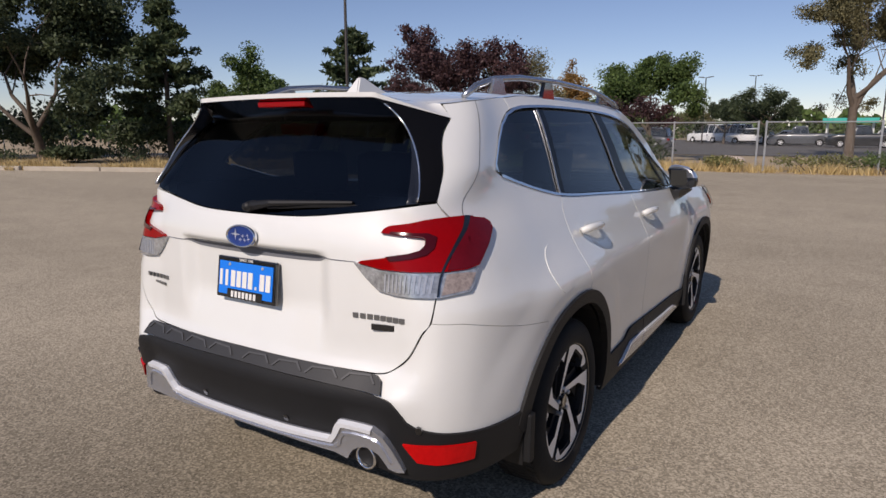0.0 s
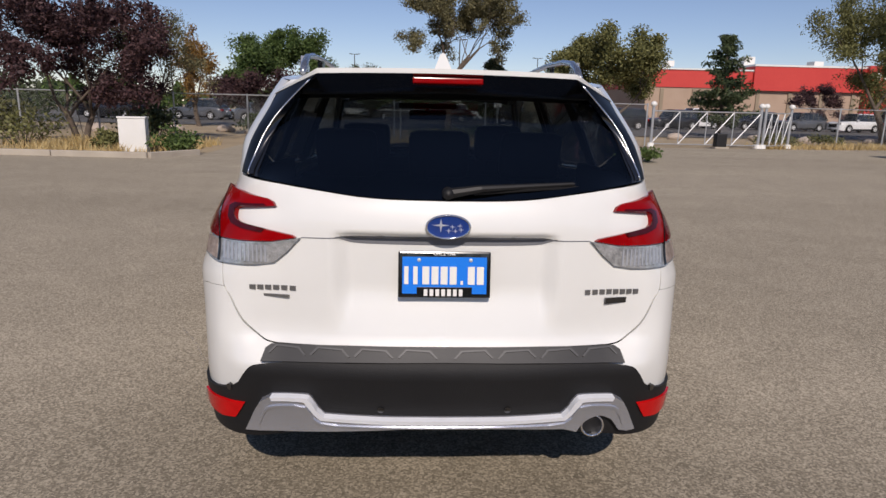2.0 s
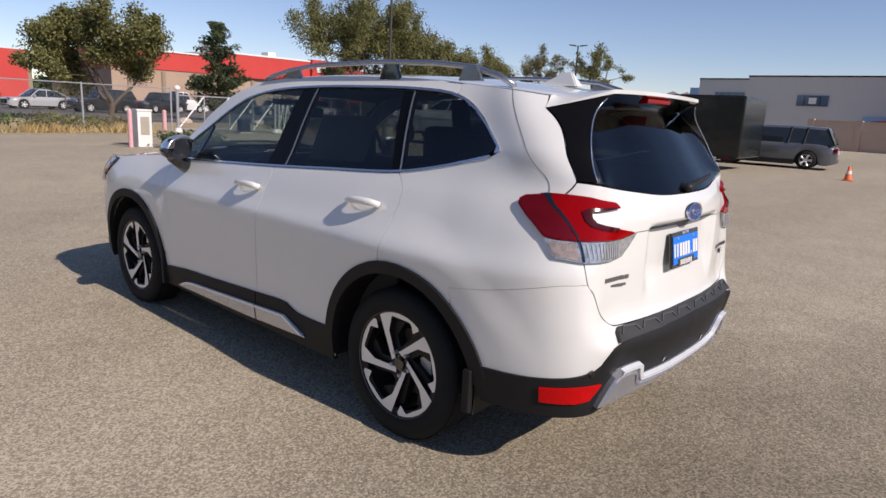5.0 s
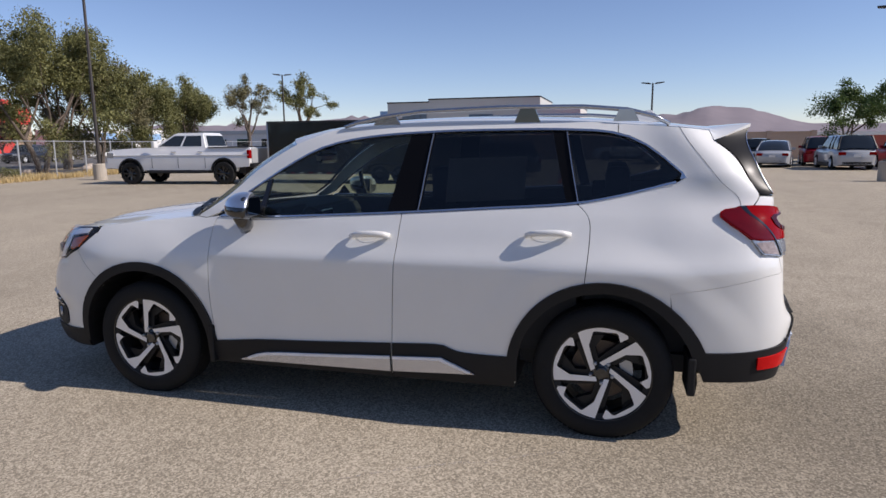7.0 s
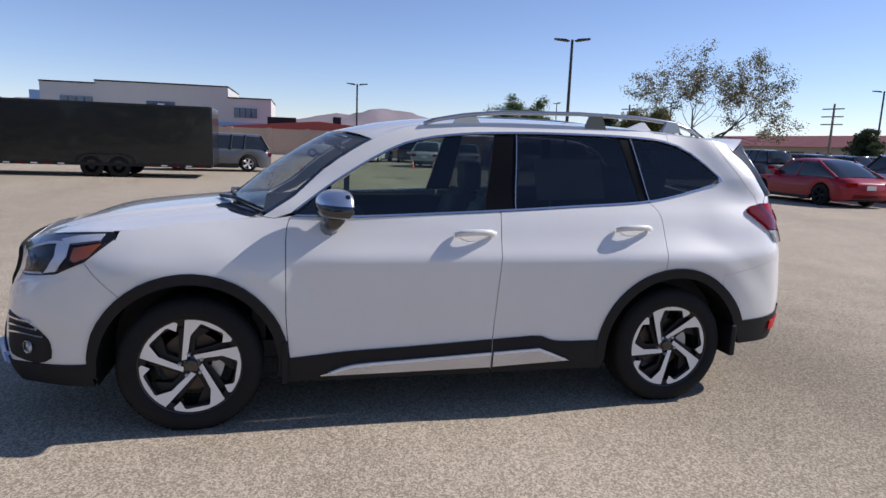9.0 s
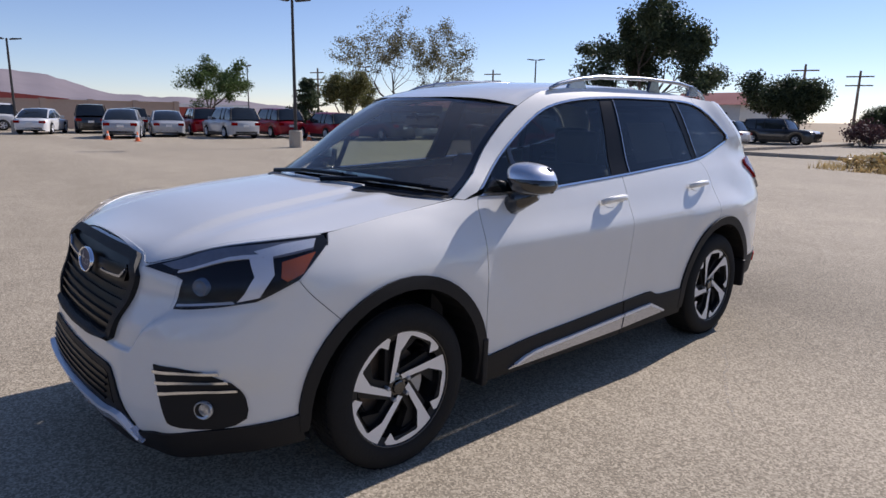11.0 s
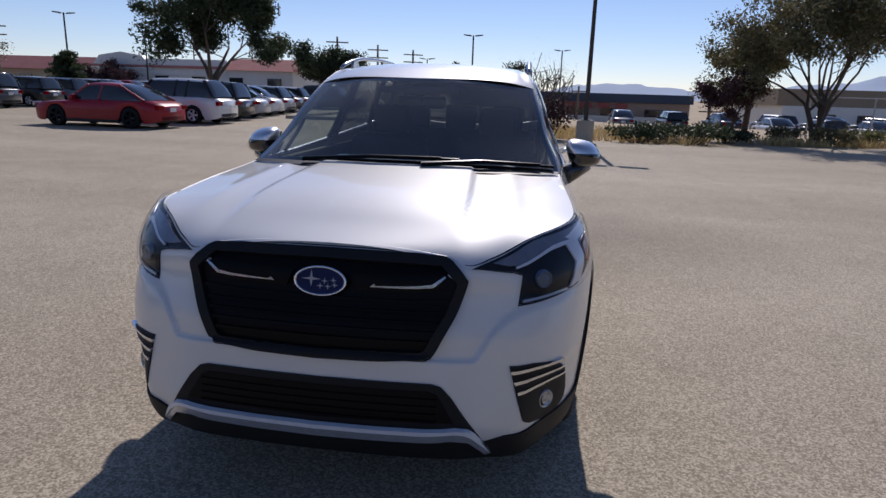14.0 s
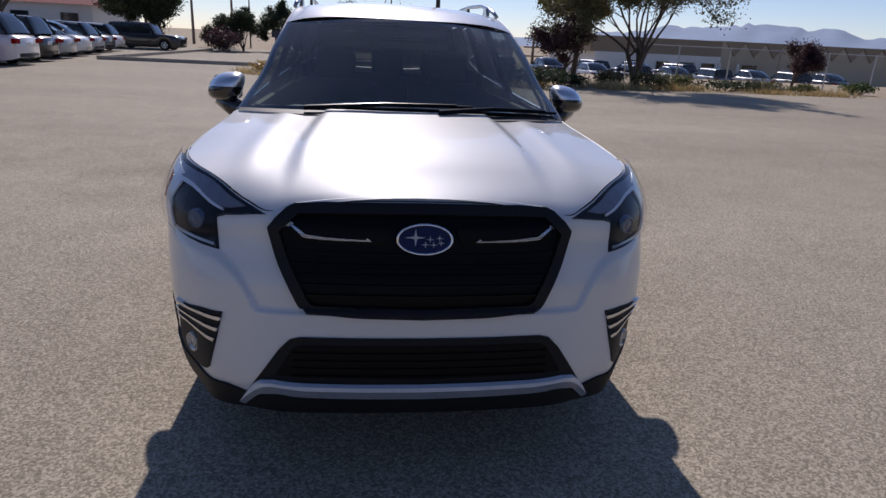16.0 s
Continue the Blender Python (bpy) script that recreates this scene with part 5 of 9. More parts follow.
        part("tail_lamp", boxed(s * 0.80, s * 1.008, -2.972, -2.86, 0.98, 1.30, bevel=0.015), RED_LENS, root, "red tail lamp")
        part("headlamp", boxed(s * 0.62, s * 1.005, 2.62, 2.90, 1.02, 1.22, bevel=0.02), CLEAR_LENS, root, "clear headlamp")
        for c in axles:
            bm = bmesh.new()
            ring = arched(c, 0, 181)
            inner = [(c + (p[0] - c) * 0.88, 0.50 + (p[1] - 0.50) * 0.88) for p in ring]
            prism(bm, ring + inner[::-1], s * (W - 0.03), s * (W + 0.035), "x")
            part("wheel_flare", bm, DARK_TRIM, root, "black wheel arch flare")
            bm = bmesh.new()
            lathe(bm, [(-0.14, wheel * 0.6), (-0.14, wheel * 0.93), (-0.10, wheel), (0.10, wheel), (0.14, wheel * 0.93), (0.145, wheel * 0.62)], 28, "x")
            for k in range(26):
                m = Matrix.Rotation(k * math.tau / 26, 4, "X") @ Matrix.Translation((0.06 if k % 2 else -0.06, 0, wheel)) @ Matrix.Diagonal((0.13, 0.055, 0.022, 1))
                bmesh.ops.create_cube(bm, size=1.0, matrix=m)
            tyre = part("tyre", bm, TYRE, root, "chunky off-road tyre")
            tyre.location = (s * 0.92, c, wheel)
            bm = bmesh.new()
            lathe(bm, [(0.02, wheel * 0.62), (0.14, wheel * 0.65), (0.14, wheel * 0.60), (0.05, wheel * 0.57)], 28, "x")
            lathe(bm, [(0.04, 0.07), (0.13, 0.06), (0.14, 0.0)], 14, "x")
            for k in range(8):
                a = k * math.tau / 8
                tube(bm, [(0.11, 0.05 * math.cos(a), 0.05 * math.sin(a)), (0.12, wheel * 0.6 * math.cos(a), wheel * 0.6 * math.sin(a))], [0.022, 0.03], 5)
            lathe(bm, [(0.03, 0.0), (0.03, wheel * 0.58)], 20, "x")
            rim = part("rim", bm, GLOSS_RIM, tyre, "glossy black spoked rim")
            rim.rotation_euler = (0, 0, 0 if s > 0 else math.pi)
    for y0, y1, y2, y3, nm in ((1.004, 0.10, 0.90, 0.14, "windscreen"), (-1.224, -1.06, -1.205, -1.09, "rear_window")):
        sgn = 1 if nm == "windscreen" else -1
        bm = bmesh.new()
        q = []
        for g in (0.10, 0.82):
            yy = y0 + (y1 - y0) * g + 0.008 * sgn
            ww = (low[3] + (top[3] - low[3]) * g) * 0.88
            q.append([(ww, yy, low[2] + (top[2] - low[2]) * g), (-ww, yy, low[2] + (top[2] - low[2]) * g)])
        face = [bm.verts.new(p) for p in (q[0][0], q[0][1], q[1][1], q[1][0])]
        bm.faces.new(face if sgn < 0 else face[::-1])
        bmesh.ops.solidify(bm, geom=bm.faces[:], thickness=0.02)
        part(nm, bm, FAR_GLASS, root, "dark glass")
    part("tailgate", boxed(-0.78, 0.78, -2.985, -2.94, 0.80, 1.37, bevel=0.015), P_SILVER, root, "bright tailgate in the sun")
    part("rear_bumper", boxed(-0.98, 0.98, -3.12, -2.94, 0.62, 0.80, bevel=0.04), DARK_TRIM, root, "black step bumper")
    part("front_bumper", boxed(-0.99, 0.99, 2.80, 3.02, 0.60, 0.86, bevel=0.05), P_WHITE, root)
    part("front_grille", boxed(-0.60, 0.60, 2.86, 2.925, 0.88, 1.24, bevel=0.02), GLOSS_RIM, root, "black grille")
    part("underbody", boxed(-0.80, 0.80, -2.7, 2.6, 0.42, 0.95), DARK_TRIM, root, "dark chassis and wheel wells")
    return root


GLOSS_RIM = surface("gloss_black_rim", (0.006, 0.006, 0.007), (0.014, 0.014, 0.015), 0.2, coat=0.6)
crew_cab(18.34, 15.0, 7.0, "white lifted crew-cab pickup with black wheels, near a trailer")
vehicle("suv", P_GREY, 24.2, 4.3, 8, "dark grey compact hatchback by the trailer", "car", 4.5, 1.8, 1.55)
vehicle("suv", P_GREY, 27.4, 7.4, 8, "dark grey car behind the trailer", "car", 4.5, 1.8, 1.6)
vehicle("suv", P_WHITE, 48.2, -1.8, 0, "white large suv by the boundary wall", "car", 4.9, 1.9, 1.75)
vehicle("suv", P_WHITE, 44.5, 26.0, 60, "white suv beyond the pickup", "car", 4.6, 1.85, 1.65)
vehicle("sedan", P_WHITE, 41.5, -4.5, -115, "white sedan parked before the boundary wall", "car", 4.6, 1.8, 1.45)
vehicle("suv", P_BLACK, 43.0, -7.6, -105, "black suv parked in the far row", "car", 4.9, 1.9, 1.75)
vehicle("sedan", P_SILVER, 34.6, -7.2, -110, "silver hatchback parked in a row", "car", 4.4, 1.8, 1.5)
vehicle("suv", P_BLACK, 45.5, -10.8, -105, "black car parked in the far row", "car", 4.6, 1.85, 1.6)
vehicle("sedan", P_SILVER, 36.4, -10.0, -105, "silver sedan parked in a row", "car", 4.6, 1.8, 1.45)
vehicle("suv", P_RED, 38.5, -12.8, -100, "dark red suv parked in a row", "car", 4.6, 1.85, 1.65)
vehicle("wagon", P_RED, 29.6, -16.8, -92, "bright red station wagon parked in a row", "car", 4.6, 1.8, 1.5)
vehicle("suv", P_RED, 33.8, -15.6, -92, "dark red suv parked behind a lamp post", "car", 4.7, 1.85, 1.7)
vehicle("suv", P_SILVER, 33.4, -12.6, -92, "silver crossover suv behind a concrete lamp base", "car", 4.7, 1.85, 1.7)
vehicle("suv", P_BLACK, 28.8, -19.8, -88, "black suv parked in a row, seen from behind", "car", 4.9, 1.9, 1.75)
vehicle("suv", P_SILVER, 29.4, -22.4, -88, "silver suv parked between dark ones", "car", 4.5, 1.8, 1.6)
vehicle("suv", P_GREY, 28.4, -25.0, -88, "dark grey-green suv parked in a row", "car", 4.8, 1.9, 1.75)
for k, (pt, nm, kd) in enumerate(((P_BLACK, "black", "suv"), (P_BLUE, "blue-grey", "suv"), (P_SILVER, "silver", "suv"), (P_WHITE, "white", "sedan"), (P_RED, "red", "sedan"), (P_WHITE, "white", "suv"))):
    vehicle(kd, pt, 28.6 + 0.5 * k, -28.4 - 3.0 * k, -88, nm + " car parked far down the row", "car", 4.5, 1.8, 1.6)
vehicle("sedan", P_RED, 13.9, -15.9, -92, "red sports sedan with black bumper parked apart", "car", 4.65, 1.85, 1.42, mirror_rims=DARK_TRIM)
vehicle("wagon", P_WHITE, 13.9, -19.4, -90, "white wagon with black wheel arches and roof rails", "car", 4.85, 1.88, 1.66)
for k, (pt, nm, kd) in enumerate(((P_BLACK, "black", "suv"), (P_SILVER, "silver", "sedan"), (P_WHITE, "white", "sedan"), (P_SILVER, "silver", "wagon"), (P_GREY, "grey", "sedan"), (P_WHITE, "white", "wagon"))):
    vehicle(kd, pt, 14.4 + 0.5 * k, -22.2 - 2.75 * k, -90, nm + " car parked in the row by the white building", "car", 4.6, 1.82, 1.6 if kd == "suv" else 1.48)
vehicle("suv", P_BLACK, 15.0, -41.4, 88, "black suv parked far off, seen from the side", "car", 4.7, 1.85, 1.65)
for k in range(6):
    vehicle("suv" if k % 2 else "sedan", (P_GREY, P_BLACK, P_BLACK, P_SILVER, P_BLUE, P_GREY)[k], -6.0 - 4.0 * k, -50.0 - 0.5 * k, 180 + 4 * k, ("grey", "black", "black", "silver", "blue", "grey")[k] + " car parked beyond the scrub", "car", z0=-0.98)
for k in range(7):
    vehicle("suv" if k % 2 else "sedan", (P_WHITE, P_BLACK, P_GREY, P_BLUE, P_SILVER, P_GREY, P_BLACK)[k], -17.0 - 3.4 * k, -48.0, 184, ("white", "black", "grey", "blue", "silver", "grey", "black")[k] + " car parked before the beige building", "car", z0=-1.15)
for k, (px, py, kd, pt, nm, tn) in enumerate(((-13.5, 82, "van", P_WHITE, "white", 60), (-10.8, 80, "van", P_WHITE, "white", 60), (-8.0, 76, "suv", P_WHITE, "white", 75), (-4.2, 72, "sedan", P_WHITE, "white", 80), (-2.6, 66, "pickup", P_GREY, "grey", 95), (2.2, 62, "pickup", P_BLACK, "black", 95), (8.8, 58, "pickup", P_BLACK, "black", 100), (4.5, 74, "pickup", P_WHITE, "white", 90), (-24, 48, "pickup", P_BLACK, "black", 80), (-18, 50, "suv", P_GREY, "grey", 80), (-14.5, 52, "sedan", P_BLUE, "blue-grey", 85), (-12.0, 47, "suv", P_GREY, "dark grey", 85), (-30, 44, "suv", P_SILVER, "silver", 80), (12.5, 52, "sedan", P_SILVER, "silver", 100), (15.5, 48, "suv", P_BLACK, "black", 100), (21.5, 52, "suv", P_BLACK, "black", 110), (25.0, 56, "pickup", P_WHITE, "white", 100), (30.5, 56, "suv", P_BLACK, "black", 100), (34.5, 55, "suv", P_GREY, "grey", 100), (39.0, 54, "suv", P_WHITE, "white", 100), (43.0, 52, "suv", P_BLACK, "black", 100), (48.0, 54, "suv", P_BLACK, "black", 100))):
    vehicle(kd, pt, px, py, tn, nm + " vehicle parked in the neighbouring lot", "car", 5.4 if kd in ("pickup", "van") else 4.6, 1.9, {"van": 2.2, "pickup": 1.85, "suv": 1.68, "sedan": 1.45}[kd])


def tree_line(label, deg0, deg1, near, far, low, high, leaf, seed, count=16000, size=0.55):
    """A far belt of trees and scrub that closes the view at the horizon."""
    rng = np.random.default_rng(seed)
    verts, faces = [], []
    a = np.radians(rng.uniform(deg0, deg1, count))
    d = rng.uniform(near, far, count)
    top = low + (high - low) * np.clip(0.5 + 0.28 * np.sin(a * 31 + seed) + 0.24 * np.sin(a * 83 + 2.0 * seed) + 0.2 * np.sin(a * 190), 0.05, 1)
    z = top * rng.uniform(0, 1, count) ** 0.7
    leaves_into(verts, faces, rng, np.stack([np.sin(a) * d, np.cos(a) * d, z], 1), size, 0.8)
    return thing("tree_line", mesh_of("tree_line", verts, faces, leaf), label, "trees", "stuff")


tree_line("far belt of green trees behind the lots", -78, 20, 118, 140, 2.0, 6.0, LEAF_GREEN, 3)
tree_line("far belt of dry and green scrub behind the lots", 10, 62, 124, 146, 1.4, 4.6, LEAF_OLIVE, 5, 9000)


def scuff(points, width, label):
    """A faint pale scratch on the asphalt, broken up by the stones."""
    verts, faces = [], []
    for i, (px, py) in enumerate(points):
        nx, ny = points[min(i + 1, len(points) - 1)], points[max(i - 1, 0)]
        d = Vector((nx[0] - ny[0], nx[1] - ny[1], 0)).normalized()
        w = width * (0.4 if i in (0, len(points) - 1) else 1.0) / 2
        verts += [(px - d.y * w, py + d.x * w, 0.0025), (px + d.y * w, py - d.x * w, 0.0025)]
        if i:
            faces.append((2 * i - 2, 2 * i - 1, 2 * i + 1, 2 * i))
    me = mesh_of("scuff_mark", verts, faces, SCUFF)
    thing("scuff_mark", me, label, "asphalt mark", "structure")


SCUFF, scuff_nodes, scuff_shader = nodes_of("chalky_scuff")
scuff_shader.inputs["Base Color"].default_value, scuff_shader.inputs["Roughness"].default_value = (0.52, 0.46, 0.38, 1), 0.9
scuff_noise = node(scuff_nodes, "ShaderNodeTexNoise", Scale=55.0, Detail=4.0, Roughness=0.7)
scuff_coord = scuff_nodes.nodes.new("ShaderNodeTexCoord")
scuff_cut = scuff_nodes.nodes.new("ShaderNodeMapRange")
scuff_cut.inputs["From Min"].default_value, scuff_cut.inputs["From Max"].default_value, scuff_cut.inputs["To Max"].default_value = 0.46, 0.66, 0.75
scuff_nodes.links.new(scuff_coord.outputs["Object"], scuff_noise.inputs["Vector"])
scuff_nodes.links.new(scuff_noise.outputs["Fac"], scuff_cut.inputs["Value"])
scuff_nodes.links.new(scuff_cut.outputs[0], scuff_shader.inputs["Alpha"])
scuff([(-1.61, -0.17), (-1.47, -0.38), (-1.40, -0.52), (-1.30, -0.72), (-1.27, -0.86)], 0.022, "faint pale curved scuff on the asphalt")
scuff([(-1.26, -0.84), (-1.15, -1.02), (-1.08, -1.18)], 0.030, "faint pale scuff on the asphalt beside the rear wheel")
scuff([(0.98, -1.24), (1.07, -1.16), (1.17, -1.05)], 0.022, "faint pale scuff on the asphalt beside the rear wheel")


# ---- the things of the plan swung to their true bearings ----
FIXED = {"crew_cab_pickup", "ground", "road", "kerb", "kerb_1", "scuff_mark", "backdrop", "backdrop_1", "camera", "sun"}
bpy.context.view_layer.update()
for ob in [o for o in scene.objects if o.parent is None and o.name.split(".")[0] not in FIXED]:
    meshes = [o for o in (ob, *ob.children) if o.type == "MESH"]
    corners = [o.matrix_world @ Vector(c) for o in meshes for c in o.bound_box]
    mid = sum(corners, Vector()) / max(len(corners), 1)
    ob.matrix_world = Matrix.Rotation(swing_at(mid.x, mid.y), 4, "Z") @ ob.matrix_world


# ---- the white suv: its outer skin as one surface ----
# s runs along the plan outline from the nose's middle (0) to the tail's middle, z is the height.
PLAN = [(0.0, 2.300), (0.25, 2.292), (0.50, 2.264), (0.678, 2.195), (0.796, 2.08), (0.860, 1.90), (0.882, 1.62), (0.880, 1.30), (0.876, 0.90), (0.883, 0.30),
        (0.888, -0.50), (0.886, -1.10), (0.876, -1.50), (0.862, -1.82), (0.824, -2.01), (0.752, -2.118), (0.62, -2.188), (0.40, -2.235), (0.20, -2.255), (0.0, -2.26)]
WIDE = [(0.15, 0.80), (0.20, 0.835), (0.30, 0.862), (0.45, 0.878), (0.62, 0.882), (0.74, 0.885), (0.83, 0.884), (0.875, 0.879), (0.905, 0.866), (0.94, 0.845), (0.98, 0.823), (1.06, 0.785), (1.12, 0.758), (1.20, 0.722), (1.30, 0.672), (1.45, 0.592), (1.53, 0.548), (1.60, 0.503), (1.70, 0.44)]
NOSE_WIDE = [(0.15, 0.80), (0.20, 0.835), (0.30, 0.862), (0.45, 0.878), (0.62, 0.885), (0.75, 0.883), (0.86, 0.864), (0.93, 0.840), (0.98, 0.815), (1.03, 0.782), (1.07, 0.752), (1.12, 0.728), (1.30, 0.652), (1.53, 0.548), (1.70, 0.44)]
NOSE = [(0.15, -0.10), (0.25, -0.03), (0.32, 0.0), (0.45, 0.015), (0.60, 0.0), (0.75, -0.02), (0.82, -0.035), (0.87, -0.06), (0.93, -0.10), (1.0, -0.17), (1.1, -0.3), (1.7, -0.5)]
TAIL = [(0.15, 0.14), (0.25, 0.085), (0.35, 0.045), (0.43, 0.03), (0.55, -0.005), (0.60, -0.012), (0.645, 0.015), (0.70, 0.045), (0.80, 0.05), (1.0, 0.05), (1.06, 0.055), (1.12, 0.075), (1.20, 0.13), (1.35, 0.24), (1.5, 0.36), (1.7, 0.5)]


CHEEK = [(0.30, 0.40), (0.46, 0.54), (0.510, 0.600), (0.545, 0.660), (0.580, 0.712), (0.635, 0.755), (0.70, 0.772), (0.80, 0.786), (0.95, 0.80)]


TAIL_CORNER = [(0.15, 0.12), (0.25, 0.07), (0.35, 0.035), (0.43, 0.018), (0.55, 0.0), (0.65, 0.004), (0.75, 0.018), (0.85, 0.032), (0.95, 0.044), (1.06, 0.055)] + TAIL[11:]


def spline(table, v):
    """Smooth reading of a table of (place, value) rows."""
    if v <= table[0][0]:
        return table[0][1]
    if v >= table[-1][0]:
        return table[-1][1]
    for i in range(len(table) - 1):
        if v <= table[i + 1][0]:
            break
    p = [table[max(i - 1, 0)], table[i], table[i + 1], table[min(i + 2, len(table) - 1)]]
    h = p[2][0] - p[1][0]
    m1 = (p[2][1] - p[0][1]) / max(p[2][0] - p[0][0], 1e-9) * h
    m2 = (p[3][1] - p[1][1]) / max(p[3][0] - p[1][0], 1e-9) * h
    f = (v - p[1][0]) / h
    return (2 * f ** 3 - 3 * f ** 2 + 1) * p[1][1] + (f ** 3 - 2 * f ** 2 + f) * m1 + (-2 * f ** 3 + 3 * f ** 2) * p[2][1] + (f ** 3 - f ** 2) * m2


FY, RY, HUB = 1.335, -1.335, 0.34
S_AT = [0.0]
for (xa, ya), (xb, yb) in zip(PLAN, PLAN[1:]):
    S_AT.append(S_AT[-1] + math.hypot(xb - xa, yb - ya))
S_END = S_AT[-1]
PLAN_X = [(s, p[0]) for s, p in zip(S_AT, PLAN)]
PLAN_Y = [(s, p[1]) for s, p in zip(S_AT, PLAN)]


def ease(a, b, v):
    f = min(max((v - a) / (b - a), 0.0), 1.0)
    return f * f * (3 - 2 * f)


def skin(s, z, off=0.0):
    """The place on the skin of the car's right side (x > 0), off metres proud of it."""
    bx, by = spline(PLAN_X, s), spline(PLAN_Y, s)
    k = ease(0.55, 1.15, by)
    w = spline(WIDE, z) * (1 - k) + spline(NOSE_WIDE, z) * k
    # the rear haunch over the wheel stands out a little
    w += 0.014 * math.exp(-((by + 1.40) / 0.42) ** 2 - ((z - 0.86) / 0.10) ** 2) + 0.010 * math.exp(-((by - 1.40) / 0.40) ** 2 - ((z - 0.82) / 0.10) ** 2)
    # the doors are drawn in above the sill
    w -= 0.016 * math.exp(-((by + 0.10) / 0.85) ** 4 - ((z - 0.47) / 0.13) ** 2)
    # flares round the wheel arches, with a soft edge
    for cy in (FY, RY):
        r = math.hypot(by - cy, z - HUB)
        w += 0.010 * ease(0.70, 0.56, r) * ease(0.42, 0.70, z)
    # lamp corners stand out
    w += 0.026 * math.exp(-((by + 1.98) / 0.26) ** 2 - ((z - 1.02) / 0.15) ** 2) + 0.022 * math.exp(-((by - 1.92) / 0.26) ** 2 - ((z - 0.90) / 0.10) ** 2)
    x = bx * w / 0.885 * (1 + 0.07 * math.exp(-((by + 1.98) / 0.17) ** 2) * ease(1.15, 1.32, z))
    c = ease(0.60, 0.76, bx)
    y = by + spline(NOSE, z) * ease(1.0, 2.25, by) + (spline(TAIL, z) * (1 - c) + spline(TAIL_CORNER, z) * c) * ease(-1.0, -2.15, by)
    # the rear screen is flatter across than the bumper
    y -= 0.085 * ease(1.09, 1.22, z) * ease(-1.55, -2.0, by) * ease(-2.25, -2.12, by)
    # the cheek stands proud below the headlamp, with a chamfer along its upper and inner edge
    if by > 1.74:
        y -= 0.017 * ease(1.74, 2.0, by) * ease(-0.020, 0.020, z - spline(CHEEK, x)) * ease(0.880, 0.800, z) * ease(0.598, 0.606, z)
    # the number plate's hollow in the tailgate
    if by < -1.9:
        y += 0.036 * ease(0.37, 0.29, x) * ease(1.020, 1.006, z) * ease(0.69, 0.87, z)
    if off:
        a, b, c, d = skin(max(s - 0.004, 0), z), skin(min(s + 0.004, S_END), z), skin(s, z - 0.004), skin(s, z + 0.004)
        n = (Vector(d) - Vector(c)).cross(Vector(b) - Vector(a)).normalized()
        return (x + n.x * off if x > 1e-6 or abs(n.x) > 0.3 else 0.0, y + n.y * off, z + n.z * off)
    return (x, y, z)


def skin_normal(s, z):
    a, b, c, d = skin(max(s - 0.006, -0.006), z), skin(min(s + 0.006, S_END + 0.006), z), skin(s, z - 0.006), skin(s, z + 0.006)
    n = (Vector(d) - Vector(c)).cross(Vector(b) - Vector(a)).normalized()
    if s < 1e-4 or s > S_END - 1e-4:
        n.x = 0
        n.normalize()
    return n




def side(y, z):
    """s at a place y of the flank."""
    a, b = S_AT[2], S_AT[-3]
    for _ in range(40):
        m = (a + b) / 2
        if skin(m, z)[1] > y:
            a = m
        else:
            b = m
    return ((a + b) / 2, z)


def nose(x, z):
    a, b = 0.0, S_AT[6]
    for _ in range(40):
        m = (a + b) / 2
        if skin(m, z)[0] < x:
            a = m
        else:
            b = m
    return ((a + b) / 2, z)


def rear(x, z):
    a, b = S_AT[-7], S_END
    for _ in range(40):
        m = (a + b) / 2
        if skin(m, z)[0] > x:
            a = m
        else:
            b = m
    return ((a + b) / 2, z)


# ---- the white suv: materials ----
def pearl_paint():
    m, nt, b = nodes_of("pearl_white_paint")
    geo = nt.nodes.new("ShaderNodeTexCoord")
    flake = node(nt, "ShaderNodeTexNoise", Scale=900.0, Detail=1.0)
    glare_or_dust = node(nt, "ShaderNodeTexNoise", Scale=3.5, Detail=7.0, Roughness=0.7)
    nt.links.new(geo.outputs["Object"], flake.inputs["Vector"])
    nt.links.new(geo.outputs["Object"], glare_or_dust.inputs["Vector"])
    mix = nt.nodes.new("ShaderNodeMix")
    mix.data_type = "RGBA"
    mix.inputs[6].default_value, mix.inputs[7].default_value = (0.70, 0.70, 0.672, 1), (0.76, 0.76, 0.735, 1)
    nt.links.new(glare_or_dust.outputs["Fac"], mix.inputs[0])
    nt.links.new(mix.outputs[2], b.inputs["Base Color"])
    rr = nt.nodes.new("ShaderNodeMapRange")
    rr.inputs["To Min"].default_value, rr.inputs["To Max"].default_value = 0.40, 0.56
    nt.links.new(flake.outputs["Fac"], rr.inputs["Value"])
    nt.links.new(rr.outputs[0], b.inputs["Roughness"])
    b.inputs["Metallic"].default_value = 0.03
    b.inputs["Coat Weight"].default_value, b.inputs["Coat Roughness"].default_value = 1.0, 0.035
    return m


